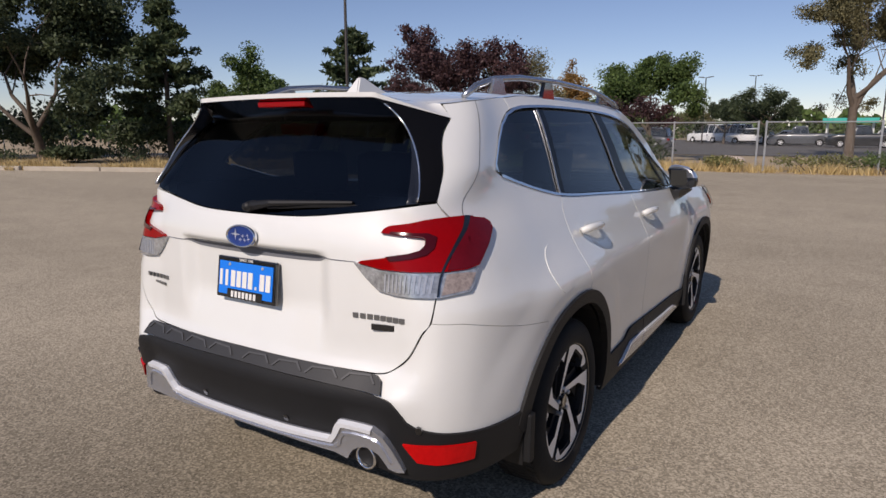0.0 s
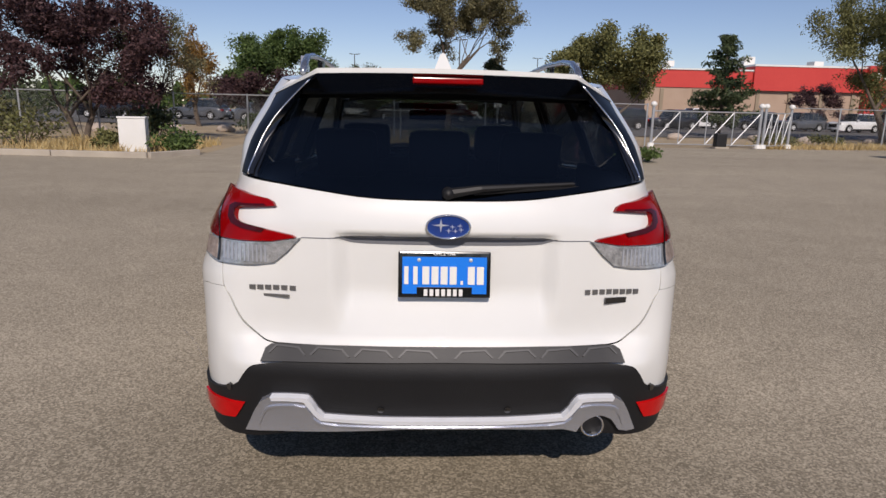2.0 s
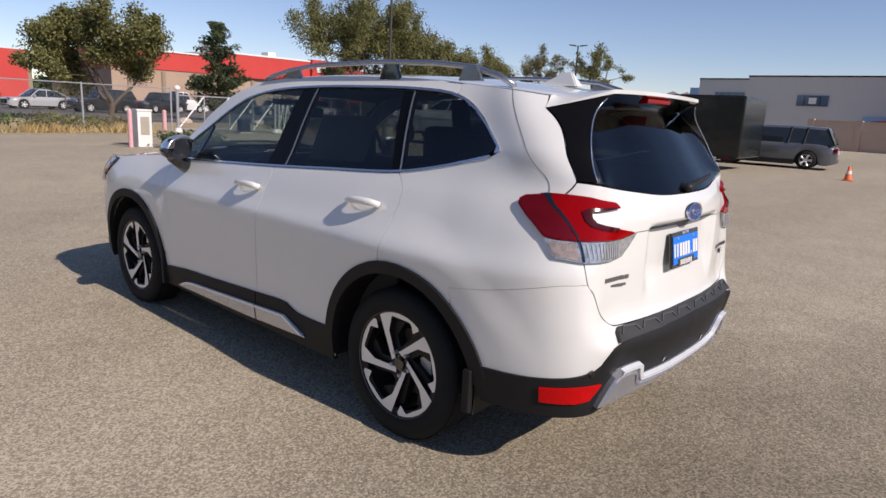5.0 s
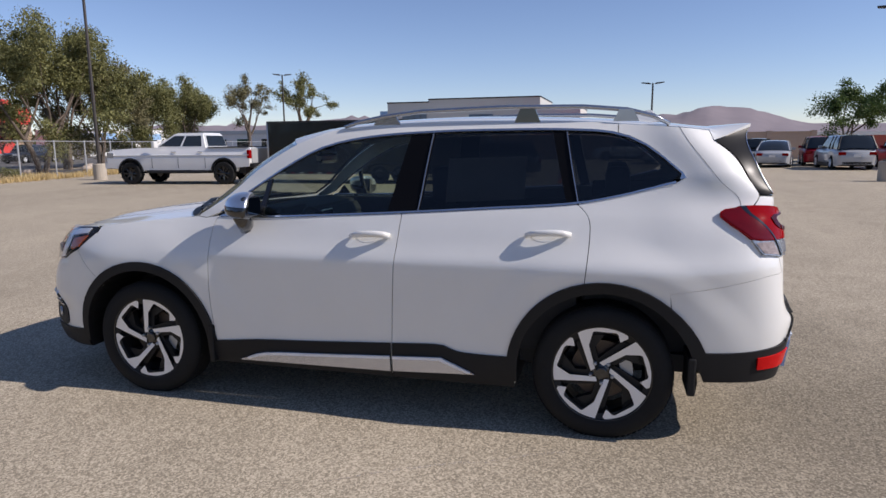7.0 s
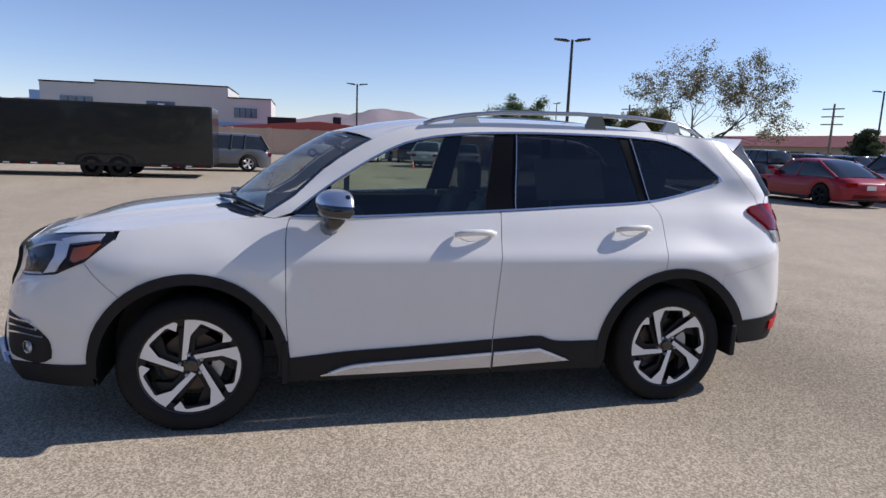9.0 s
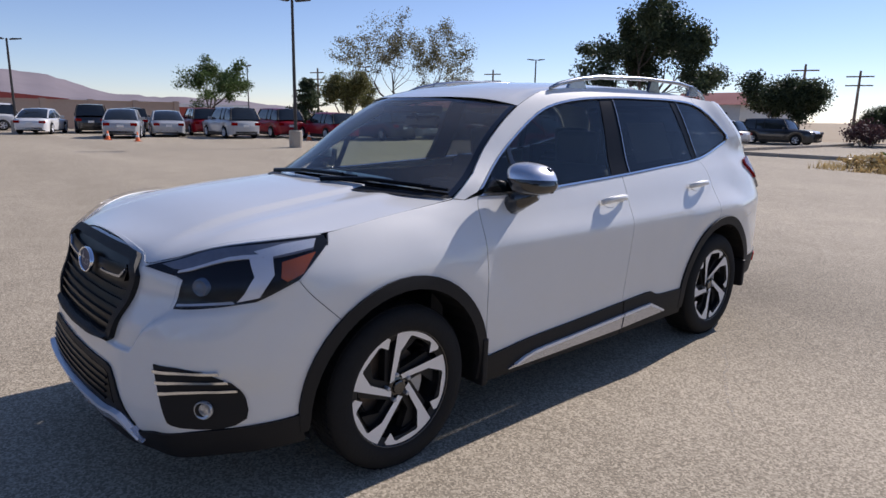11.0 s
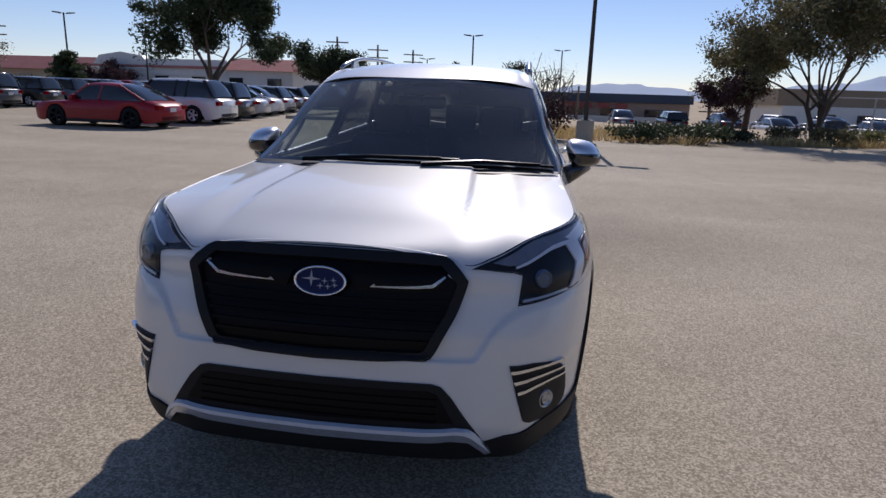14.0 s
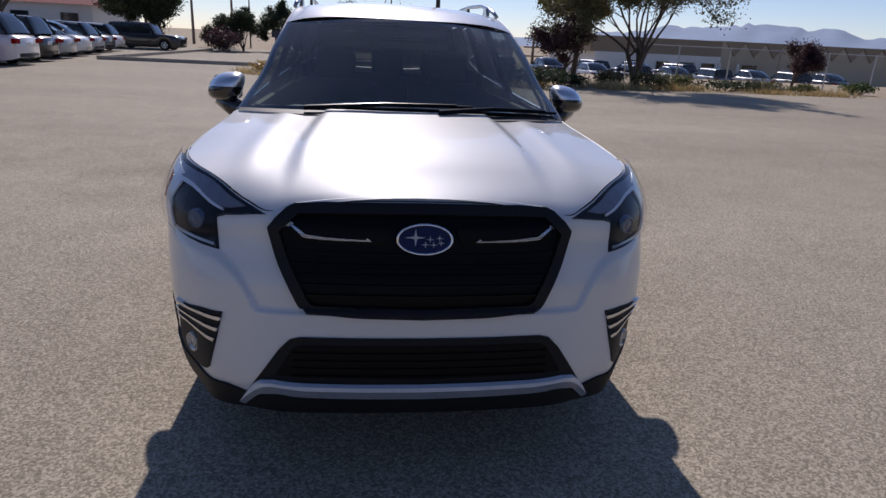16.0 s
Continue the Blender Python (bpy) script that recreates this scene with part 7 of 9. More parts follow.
for k in range(17):
    x = -0.40 + 0.05 * k
    for z, off in ((0.424 - 0.008 * (abs(x) / 0.4) ** 3, 0.030), (0.400, 0.004), (0.388, -0.030)):
        p, n = lift(*rear(abs(x), z))
        facet.append((math.copysign(p.x + n.x * off, x) if abs(x) > 1e-6 else 0.0, p.y + n.y * off, p.z + n.z * off))
part("skid_lower_facet", mesh_of("skid_lower_facet", facet, [(3 * i + j, 3 * i + j + 1, 3 * i + j + 4, 3 * i + j + 3) for i in range(16) for j in range(2)], SATIN_SILVER), None, car, "lower facet of the silver skid trim")
panel("skid_crease", flow([rear(0.0, 0.425), rear(0.20, 0.425), rear(0.385, 0.43), rear(0.43, 0.488), rear(0.54, 0.486), rear(0.575, 0.465), rear(0.60, 0.41)], 3) + flow([rear(0.594, 0.408), rear(0.570, 0.458), rear(0.537, 0.479), rear(0.436, 0.481), rear(0.392, 0.424), rear(0.20, 0.419), rear(0.0, 0.419)], 3), SATIN_SILVER, None, 0.035, 0.01, (0,), 0.03, 0.03)
pad = panel("step_pad", [rear(0.0, 0.668), rear(0.30, 0.667), rear(0.545, 0.662), rear(0.566, 0.650), rear(0.580, 0.612), rear(0.30, 0.620), rear(0.0, 0.624)], PAD_GREY, None, 0.018, 0.03, (0,), 0.03, 0.02, "black ribbed bumper step pad")[0]
for k in range(4):
    x0 = 0.03 + 0.135 * k
    panel("pad_rib", [rear(x0, 0.632), rear(x0 + 0.020, 0.652), rear(x0 + 0.090, 0.655), rear(x0 + 0.112, 0.634), rear(x0 + 0.118, 0.636), rear(x0 + 0.094, 0.660), rear(x0 + 0.016, 0.657), rear(x0 - 0.006, 0.634)], PAD_RIB, pad, 0.0225, 0.006, (1, -1), 0.05, 0.05)
panel("reflector", [rear(0.652, 0.477), rear(0.74, 0.474), rear(0.785, 0.468), side(-2.0, 0.462), side(-2.0, 0.408), rear(0.74, 0.410), rear(0.691, 0.419)], RED_BRIGHT, None, 0.018, 0.02, (1, -1), 0.03, 0.03, "red bumper reflector")
for sx in (0.20, 0.705):
    panel("parking_sensor", [(rear(sx, 0.5)[0] + 0.011 * math.cos(k * 0.785), (0.475 if sx < 0.5 else 0.520) + 0.011 * math.sin(k * 0.785)) for k in range(8)], GLOSS_BLACK, None, 0.014, 0.01, (1, -1))

# tail lamps
red = [rear(0.529, 1.093), rear(0.538, 1.108), rear(0.556, 1.117), rear(0.655, 1.137), rear(0.718, 1.147)] + [side(-1.93, 1.146), side(-1.845, 1.138), side(-1.828, 1.126), side(-1.828, 1.108), side(-1.875, 1.060), side(-1.945, 0.998)]
red += [side(-1.99, 0.988), rear(0.737, 0.985), rear(0.54, 0.990), rear(0.462, 1.003), rear(0.474, 1.010)] + flow([rear(0.640, 1.036), rear(0.668, 1.043), rear(0.676, 1.056), rear(0.674, 1.076), rear(0.660, 1.083)], 3)
tails = panel("tail_lamp", red, RED_LENS, None, 0.016, 0.028, (1, -1), 0.014, 0.02)
panel("reversing_lens", [rear(0.447, 1.004), rear(0.464, 1.000), rear(0.54, 0.987), rear(0.737, 0.982), side(-1.99, 0.985), side(-1.948, 0.993), side(-1.985, 0.945), side(-2.0, 0.930), rear(0.736, 0.918), rear(0.60, 0.922), rear(0.535, 0.930), rear(0.490, 0.962)], CLEAR_LENS, tails, 0.013, 0.024, (1, -1), 0.014, 0.02, "clear ribbed lower lens")
panel("lamp_split", flow([rear(0.7165, 1.146), rear(0.7300, 1.0), rear(0.7315, 0.921)], 6) + flow([rear(0.7365, 0.921), rear(0.7350, 1.0), rear(0.7215, 1.146)], 6), GLOSS_BLACK, tails, 0.0185, 0.01, (1, -1), 0.006, 0.02)
panel("inner_lens", [rear(0.560, 1.026), rear(0.640, 1.037), rear(0.668, 1.045), rear(0.677, 1.058), rear(0.674, 1.076), rear(0.660, 1.083), rear(0.560, 1.092), rear(0.566, 1.098), rear(0.675, 1.092), rear(0.697, 1.080), rear(0.700, 1.050), rear(0.688, 1.032), rear(0.650, 1.022), rear(0.575, 1.014)], RED_DEEP, tails, 0.0205, 0.004, (1, -1), 0.01, 0.015, "deep red inner part")
panel("outer_lens", [rear(0.724, 1.145), side(-1.93, 1.143), side(-1.847, 1.135), side(-1.833, 1.122), side(-1.834, 1.108), side(-1.880, 1.060), side(-1.948, 1.001), side(-1.99, 0.991), rear(0.740, 0.988), rear(0.737, 1.05)], RED_DARK, tails, 0.0180, 0.003, (1, -1), 0.012, 0.02, "deep red outer lens")
panel("amber_lens", [rear(0.742, 0.978), side(-1.992, 0.980), side(-1.965, 0.978), side(-1.992, 0.945), side(-2.004, 0.934), rear(0.742, 0.924)], AMBER_PALE, tails, 0.0150, 0.003, (1, -1), 0.012, 0.02, "clear outer lens with an amber tint")
for k in range(11):
    x0 = 0.560 + 0.015 * k
    panel("lens_rib", [rear(x0, 0.978), rear(x0 + 0.006, 0.978), rear(x0 + 0.006, 0.930), rear(x0, 0.930)], BAR_GREY, tails, 0.0155, 0.004, (1, -1), 0.01, 0.03, "bright lens rib")

# rear screen, garnish, spoiler
panel("rear_window", flow([rear(0.0, 1.132), rear(0.23, 1.136), rear(0.413, 1.156), rear(0.60, 1.184)], 4) + [rear(0.61, 1.20), rear(0.535, 1.36), rear(0.485, 1.472), rear(0.0, 1.480)], PRIVACY, None, -0.004, 0.004, (0,), 0.04, 0.03, "dark rear screen")
panel("screen_frame", [rear(0.602, 1.186), side(-2.003, 1.193), side(-1.959, 1.29), side(-1.904, 1.38), side(-1.864, 1.428), side(-1.819, 1.468), side(-1.80, 1.500), rear(0.0, 1.500), rear(0.0, 1.478), rear(0.478, 1.468), rear(0.53, 1.36), rear(0.606, 1.20)], GLOSS_BLACK, None, -0.002, 0.02, (0,), 0.04, 0.03)

seam_line = [(-1.665, 1.546), (-1.706, 1.47), (-1.780, 1.36), (-1.860, 1.25), (-1.910, 1.160), (-1.920, 1.128)]
panel("body_seam", flow([side(y, z) for y, z in seam_line], 5) + flow([side(y - 0.003, z) for y, z in seam_line[::-1]], 5), SEAM_SHADE_GREY, None, 0.0008, 0.0, (1, -1), 0.01, 0.02)


def grid(name, fn, nu, nv, material, parent, label="", flipn=False):
    verts = [fn(i / (nu - 1), j / (nv - 1)) for j in range(nv) for i in range(nu)]
    faces = []
    for j in range(nv - 1):
        for i in range(nu - 1):
            f = (j * nu + i, j * nu + i + 1, (j + 1) * nu + i + 1, (j + 1) * nu + i)
            faces.append(f[::-1] if flipn else f)
    return part(name, mesh_of(name, verts, faces, material, True), None, parent, label)


def along(line, f):
    """A place on a line of (s, z) points, by share of its length in points."""
    k = min(int(f * (len(line) - 1)), len(line) - 2)
    g = f * (len(line) - 1) - k
    return (line[k][0] + (line[k + 1][0] - line[k][0]) * g, line[k][1] + (line[k + 1][1] - line[k][1]) * g)


hood_line = flow(HOOD_EDGE, 6)
CROWN = [(0.9, 1.118), (1.1, 1.104), (1.3, 1.086), (1.6, 1.053), (1.9, 1.012), (2.05, 0.985), (2.15, 0.965), (2.22, 0.948)]


def hood_at(u, v):
    e = skin(*along(hood_line, v))
    t = u * 2 - 1
    x, y = t * (e[0] - 0.0035), e[1] - 0.002
    zc = spline(CROWN, y)
    z = e[2] + (zc - e[2]) * (1 - abs(t) ** 2.3)
    fade = ease(2.18, 1.9, y)
    c = 0.33 + 0.10 * (y - 1.0) / 1.2
    z += fade * (0.013 * ease(c + 0.035, c - 0.005, abs(x)) - 0.005) + 0.006 * fade * math.exp(-((abs(x) - c - 0.17) / 0.05) ** 2)
    return (x, y, z + 0.001)


grid("hood", hood_at, 111, 60, PEARL, car, flipn=True)
roof_line = flow(ROOF_EDGE, 6)
A_SHARE = 3.25 / 10


def screen_at(u, v):
    e = skin(*along(roof_line, v * A_SHARE))
    t = u * 2 - 1
    k = 1 - abs(t) ** 2.2
    cy, cz = 1.215 - 0.595 * v, 1.092 + 0.414 * v + 0.030 * math.sin(v * math.pi)
    x = t * (e[0] - 0.012)
    return (x, e[1] + (cy - e[1]) * k, e[2] + 0.004 + (cz - e[2] - 0.004) * k)


grid("windscreen", lambda u, v: screen_at(0.015 + 0.970 * u, 0.05 + 0.92 * v), 31, 25, SCREEN, car, "tinted windscreen", True)


for g in (0, 1):
    edge_u, in_u = (0.0, 0.016) if g == 0 else (1.0, 0.984)
    grid("a_pillar", lambda u, v: screen_at(edge_u + (in_u - edge_u) * u, v), 4, 25, GLOSS_BLACK, car, flipn=(g == 0))
grid("screen_band", lambda u, v: screen_at(u, v * 0.052), 31, 4, GLOSS_BLACK, car, flipn=True)
grid("screen_band", lambda u, v: screen_at(u, 0.968 + v * 0.032), 31, 4, GLOSS_BLACK, car, flipn=True)
ROOF_C = [(-1.84, 1.549), (-1.5, 1.592), (-1.0, 1.620), (-0.5, 1.630), (0.0, 1.612), (0.3, 1.578), (0.46, 1.545), (0.62, 1.507)]


def roof_at(u, v):
    e = skin(*along(roof_line, A_SHARE + (1 - A_SHARE) * v))
    t = u * 2 - 1
    k = 1 - abs(t) ** 2.4
    bow = 0.19 * ease(0.3, 0.0, v) - 0.03 * ease(0.8, 1.0, v)
    y = e[1] + bow * (1 - abs(t) ** 2.2)
    zc = spline(ROOF_C, y if abs(t) < 0.999 else e[1])
    groove = -0.006 * math.exp(-((abs(t) - 0.93) / 0.018) ** 2) * ease(0.02, 0.1, v)
    return (t * (e[0] - 0.004), y, e[2] + (zc - e[2]) * k + groove)


grid("roof", roof_at, 61, 60, PEARL, car, flipn=True)
grid("headliner", lambda u, v: tuple(Vector(roof_at(0.04 + 0.92 * u, 0.04 + 0.92 * v)) - Vector((0, 0, 0.035))), 15, 20, HEADLINER, car)

# cowl, wipers
grid("cowl", lambda u, v: tuple(Vector(screen_at(u, 0.004)) + Vector((0, 0.005 + 0.085 * v * (1 - 0.5 * abs(u * 2 - 1) ** 3), 0.004 - 0.010 * v))), 25, 5, DARK_TRIM, car, "black cowl panel", False)
for x0, x1 in ((0.42, -0.20), (-0.12, -0.62)):
    wiper = part("front_wiper", tubed([screen_p for screen_p in (tuple(Vector(screen_at((x0 / 0.7 + 1) / 2, 0.0)) + Vector((0, 0.04, 0.02))), tuple(Vector(screen_at(((x0 + x1) / 2 / 0.7 + 1) / 2, 0.03)) + Vector((0, 0.012, 0.026))), tuple(Vector(screen_at((x1 / 0.7 + 1) / 2, 0.05)) + Vector((0, 0.01, 0.022))))], [0.012, 0.010, 0.006], 6), PILLAR_BLACK, car)
    part("blade", tubed([tuple(Vector(screen_at(((x0 + (x1 - x0) * f) / 0.7 + 1) / 2, 0.035 + 0.02 * f)) + Vector((0, 0.006, 0.014))) for f in (0.25, 0.5, 0.75, 1.12)], 0.007, 6), PILLAR_BLACK, wiper)

# spoiler
LIP_END = Vector(skin(*side(-1.813, 1.471), 0.004))


def lip(u, drop=0.0):
    """The spoiler's trailing edge: straight across, then falling away to the top of the black side fins."""
    t = u * 2 - 1
    f = max(0.0, (abs(t) - 0.70) / 0.30)
    bend = 0.395
    p = Vector((bend * abs(t) / 0.70, -1.998 + 0.012 * t * t, 1.546 - 0.014 * t * t)) if f == 0 else Vector((bend, -1.992, 1.539)).lerp(LIP_END, f ** 1.04)
    p.x *= 1 if t > 0 else -1
    return p - Vector((0, 0, drop * (1 - f)))


def under_lip(u):
    t = u * 2 - 1
    f = max(0.0, (abs(t) - 0.70) / 0.30)
    return Vector((t * 0.535, -1.865 + 0.055 * f, 1.462 - 0.004 * f))


spoiler = grid("roof_spoiler", lambda u, v: tuple(Vector(roof_at(u, 1.0)).lerp(lip(u), v)), 81, 8, PEARL, car, "white roof spoiler", True)
grid("spoiler_lip", lambda u, v: tuple(lip(u, 0.016 * v)), 81, 3, PEARL, spoiler, flipn=True)
grid("spoiler_underside", lambda u, v: tuple(lip(u, 0.016).lerp(under_lip(u), v)), 81, 5, GLOSS_BLACK, spoiler, "black underside", True)
FIN_FOOT = sorted((z, y) for y, z in GARNISH_EDGE)
for g in (1, -1):
    rows = []
    for k in range(20):
        f = k / 19
        z = 1.194 + 0.276 * f
        foot = side(spline(FIN_FOOT, z) - 0.004, z)[0]
        ds = 0.068 + 0.060 * f ** 4
        root_p, ridge, outer = lift(foot + ds + 0.030, z)[0], lift(foot + ds, z)[0], lift(foot, z)[0]
        ridge += Vector((0, -0.009 - 0.006 * f * f, 0))
        ridge = ridge.lerp(lip(0.85, 0.016), f ** 6)
        outer.y -= 0.002
        row = [root_p, root_p.lerp(ridge, 0.6) + Vector((0, 0.006, 0)), ridge, ridge + (outer - ridge).normalized() * 0.006, outer.lerp(ridge, 0.5) + Vector((0.004, -0.003, 0)), outer]
        rows.append([(g * p.x, p.y, p.z) for p in row])
    for name, first, last, mt, lb in (("fin_face", 0, 2, GLOSS_BLACK, "black glossy inner face of the fin"), ("spoiler_fin", 2, 5, PILLAR_BLACK, "black curved side fin")):
        verts = [v for row in rows for v in row[first:last + 1]]
        m = last - first + 1
        faces = [(i * m + j, i * m + j + 1, (i + 1) * m + j + 1, (i + 1) * m + j) for i in range(19) for j in range(m - 1)]
        part(name, mesh_of(name, verts, faces if g < 0 else [f[::-1] for f in faces], mt, True), None, spoiler, lb)
    part("fin_edge", tubed([Vector(row[2]) + Vector((0, -0.001, 0)) for row in rows[:19]], 0.003, 6), BRIGHT, spoiler, "bright edge of the fin", smooth=True)
part("brake_lamp", boxed(-0.108, 0.108, -1.986, -1.92, 1.500, 1.519, bevel=0.004), RED_LENS, spoiler, "high red brake lamp")
bm = bmesh.new()
vb = [bm.verts.new((s * 0.030, y, 1.588)) for s in (1, -1) for y in (-1.38, -1.62)]
vt = [bm.verts.new((s * 0.007, y, z)) for s in (1, -1) for y, z in ((-1.538, 1.654), (-1.572, 1.654))]
vm = [bm.verts.new((s * 0.019, -1.45, 1.614)) for s in (1, -1)]
for a in ((vb[0], vb[1], vt[1], vt[0], vm[0]), (vb[2], vm[1], vt[2], vt[3], vb[3]), (vb[1], vb[3], vt[3], vt[1]), (vt[0], vt[1], vt[3], vt[2]), (vm[0], vt[0], vt[2], vm[1]), (vb[0], vm[0], vm[1], vb[2])):
    bm.faces.new(a)
bmesh.ops.recalc_face_normals(bm, faces=bm.faces)
bmesh.ops.bevel(bm, geom=bm.edges[:], offset=0.005, segments=2, affect="EDGES")
part("roof_antenna", bm, PEARL, car, "white shark-fin antenna")

# rear wiper
wiper = part("rear_wiper", tubed([(0.0, -2.172, 1.150), (0.10, -2.176, 1.168), (0.40, -2.115, 1.182)], [0.018, 0.012, 0.006], 8), DARK_TRIM, car)
part("blade", tubed([(0.08, -2.166, 1.150), (0.25, -2.146, 1.164), (0.42, -2.105, 1.172)], 0.006, 6), DARK_TRIM, wiper)
bm = bmesh.new()
lathe(bm, [(-2.198, 0.0), (-2.196, 0.014), (-2.178, 0.019), (-2.14, 0.02)], 14, "y", (0.0, 0, 1.150))
part("hub_cap", bm, DARK_TRIM, wiper, smooth=True)

# roof rails
for g in (1, -1):
    rail = part("roof_rail", tubed([(g * 0.535, 0.13, 1.566), (g * 0.528, 0.06, 1.590), (g * 0.520, -0.10, 1.621), (g * 0.515, -0.32, 1.646), (g * 0.512, -0.8, 1.659), (g * 0.508, -1.20, 1.653), (g * 0.500, -1.42, 1.634), (g * 0.492, -1.55, 1.600), (g * 0.488, -1.63, 1.560)], [0.010, 0.012, 0.0125, 0.0125, 0.0125, 0.0125, 0.0125, 0.013, 0.011], 10), RAIL_SILVER, car, "silver roof rail", smooth=True)
    for y0, y1, hgt, mt in ((-0.07, -0.17, 1.622, RAIL_SILVER), (-0.87, -0.95, 1.648, GLOSS_BLACK), (-1.38, -1.45, 1.636, RAIL_SILVER)):
        bm = bmesh.new()
        prism(bm, [(y0 + 0.03, 1.575), (y0, hgt), (y1, hgt), (y1 - 0.03, 1.575)], g * 0.502, g * 0.520, "x")
        part("rail_foot", bm, mt, rail)

# mirrors
for i, g in enumerate((1, -1)):
    bm = bmesh.new()
    bmesh.ops.create_uvsphere(bm, u_segments=24, v_segments=14, radius=1.0)
    for v in bm.verts:
        x, y, z = v.co
        sx, sz = math.copysign(abs(x) ** 0.72, x), math.copysign(abs(z) ** 0.75, z)
        back = min(y, 0.25) if y < 0 else y
        v.co = Vector((0.876 + sx * 0.086 - 0.01 * z, 0.615 + (max(back, -0.40)) * 0.108 - 0.035 * (sx * 0.8), 1.139 + sz * (0.074 - 0.010 * sx)))
        if g < 0:
            v.co.x = -v.co.x
    bmesh.ops.recalc_face_normals(bm, faces=bm.faces)
    under = bm.copy()
    bmesh.ops.bisect_plane(bm, geom=bm.verts[:] + bm.edges[:] + bm.faces[:], plane_co=(0, 0, 1.110), plane_no=(0, 0.05, -1), clear_outer=True)
    bmesh.ops.bisect_plane(under, geom=under.verts[:] + under.edges[:] + under.faces[:], plane_co=(0, 0, 1.110), plane_no=(0, -0.05, 1), clear_outer=True)
    mirror = part("side_mirror", bm, SATIN_CHROME, front_doors[i], "chrome-capped door mirror", smooth=True)
    part("mirror_shell", under, GLOSS_BLACK, mirror, "black lower mirror shell", smooth=True)
    bezel = part("mirror_bezel", boxed(g * 0.799, g * 0.951, 0.562, 0.590, 1.078, 1.194, bevel=0.013), GLOSS_BLACK, car, "black mirror bezel", smooth=True)
    pane = part("mirror_glass", boxed(-0.068, 0.068, -0.003, 0.003, -0.050, 0.050, bevel=0.002), MIRROR_GLASS, car, "dark mirror glass")
    pane.matrix_basis = pose(g * 0.875, 0.5585, 1.137, 2, 0, 10 * g)
    bm = bmesh.new()
    tube(bm, [(g * 0.775, 0.66, 1.012), (g * 0.83, 0.645, 1.045), (g * 0.885, 0.62, 1.085)], [0.050, 0.046, 0.044], 10)
    part("mirror_arm", bm, GLOSS_BLACK, car, smooth=True)

# door handles
for doors, y0, y1, z in ((front_doors, 0.0, -0.225, 0.982), (rear_doors, -0.945, -1.165, 1.008)):
    for i, g in enumerate((1, -1)):
        pts = []
        for k in range(7):
            f = k / 6
            p, n = lift(*side(y0 + (y1 - y0) * f, z + 0.006 * f))
            q = p + n * (0.012 + 0.030 * math.sin(f * math.pi) ** 0.5)
            pts.append((q.x * g, q.y, q.z))
        h = part("door_handle", tubed(pts, [0.012, 0.015, 0.016, 0.016, 0.016, 0.016, 0.013], 10), PEARL, doors[i], smooth=True)
        s0 = side((y0 + y1) / 2 + 0.02, z)[0]
        data = panel_data([(s0 + 0.065 * math.cos(k * math.tau / 14), z + 0.004 + 0.028 * math.sin(k * math.tau / 14)) for k in range(14)], 0.0015, 0.002, 0.05, 0.05)
        panel_object("handle_cup", data, PEARL, doors[i], g, "white recess behind the handle")
s0 = side(-1.50, 0.93)[0]
ring = [(s0 + 0.080 * math.cos(k * math.tau / 24), 0.93 + 0.078 * math.sin(k * math.tau / 24)) for k in range(24)]
panel_object("fuel_door", panel_data(ring, 0.002, 0.006, 0.04, 0.03), PEARL, car, 1, "round fuel filler door")

# headlamps
hl = flow([nose(0.482, 0.877), nose(0.56, 0.922), nose(0.70, 0.977), side(1.665, 0.992)], 5) + [side(1.655, 0.968), side(1.79, 0.870), side(1.96, 0.806)] + [nose(0.70, 0.779), nose(0.636, 0.772)] + [nose(0.645, 0.868), nose(0.615, 0.876)]
lamps = panel("headlamp", hl, LAMP_DARK, None, 0.003, 0.02, (1, -1), 0.014, 0.014, "dark headlamp with bright light bar")
top_bar = flow([nose(0.545, 0.903), nose(0.60, 0.928), nose(0.70, 0.968), side(1.70, 0.981)], 4) + flow([side(1.72, 0.952), side(1.86, 0.938), nose(0.735, 0.933), nose(0.65, 0.900)], 4) + [nose(0.60, 0.895)]
panel("light_bar", top_bar, BAR_SMOKE, lamps, 0.010, 0.006, (1, -1), 0.01, 0.012, "smoked curved light bar")
panel("lamp_strip", flow([nose(0.62, 0.893), nose(0.66, 0.908), nose(0.735, 0.942), side(1.90, 0.948)], 3) + flow([side(1.91, 0.939), nose(0.735, 0.931), nose(0.66, 0.899)], 3) + [nose(0.62, 0.886)], BAR_GLINT_WHITE, lamps, 0.0125, 0.006, (1, -1), 0.01, 0.012, "slim bright strip over the projector")
panel("lamp_strip", [nose(0.650, 0.792), nose(0.70, 0.798), side(2.04, 0.812), side(2.03, 0.801), nose(0.70, 0.788), nose(0.648, 0.783)], BAR_GREY, lamps, 0.0115, 0.006, (1, -1), 0.01, 0.012, "slim strip along the lamp's foot")
panel("light_bar", [side(1.955, 0.937), side(1.872, 0.940), side(1.885, 0.890), side(1.950, 0.822), side(2.025, 0.808), side(2.0, 0.835), side(1.958, 0.885)], BAR_GLINT_WHITE, lamps, 0.0125, 0.006, (1, -1), 0.01, 0.012, "bright curved light bar")
panel("light_bar", [side(1.93, 0.956), side(1.82, 0.972), side(1.70, 0.980), side(1.72, 0.956), side(1.90, 0.938)], BAR_GLINT_WHITE, lamps, 0.0125, 0.006, (1, -1), 0.01, 0.012, "bright outer end of the light bar")
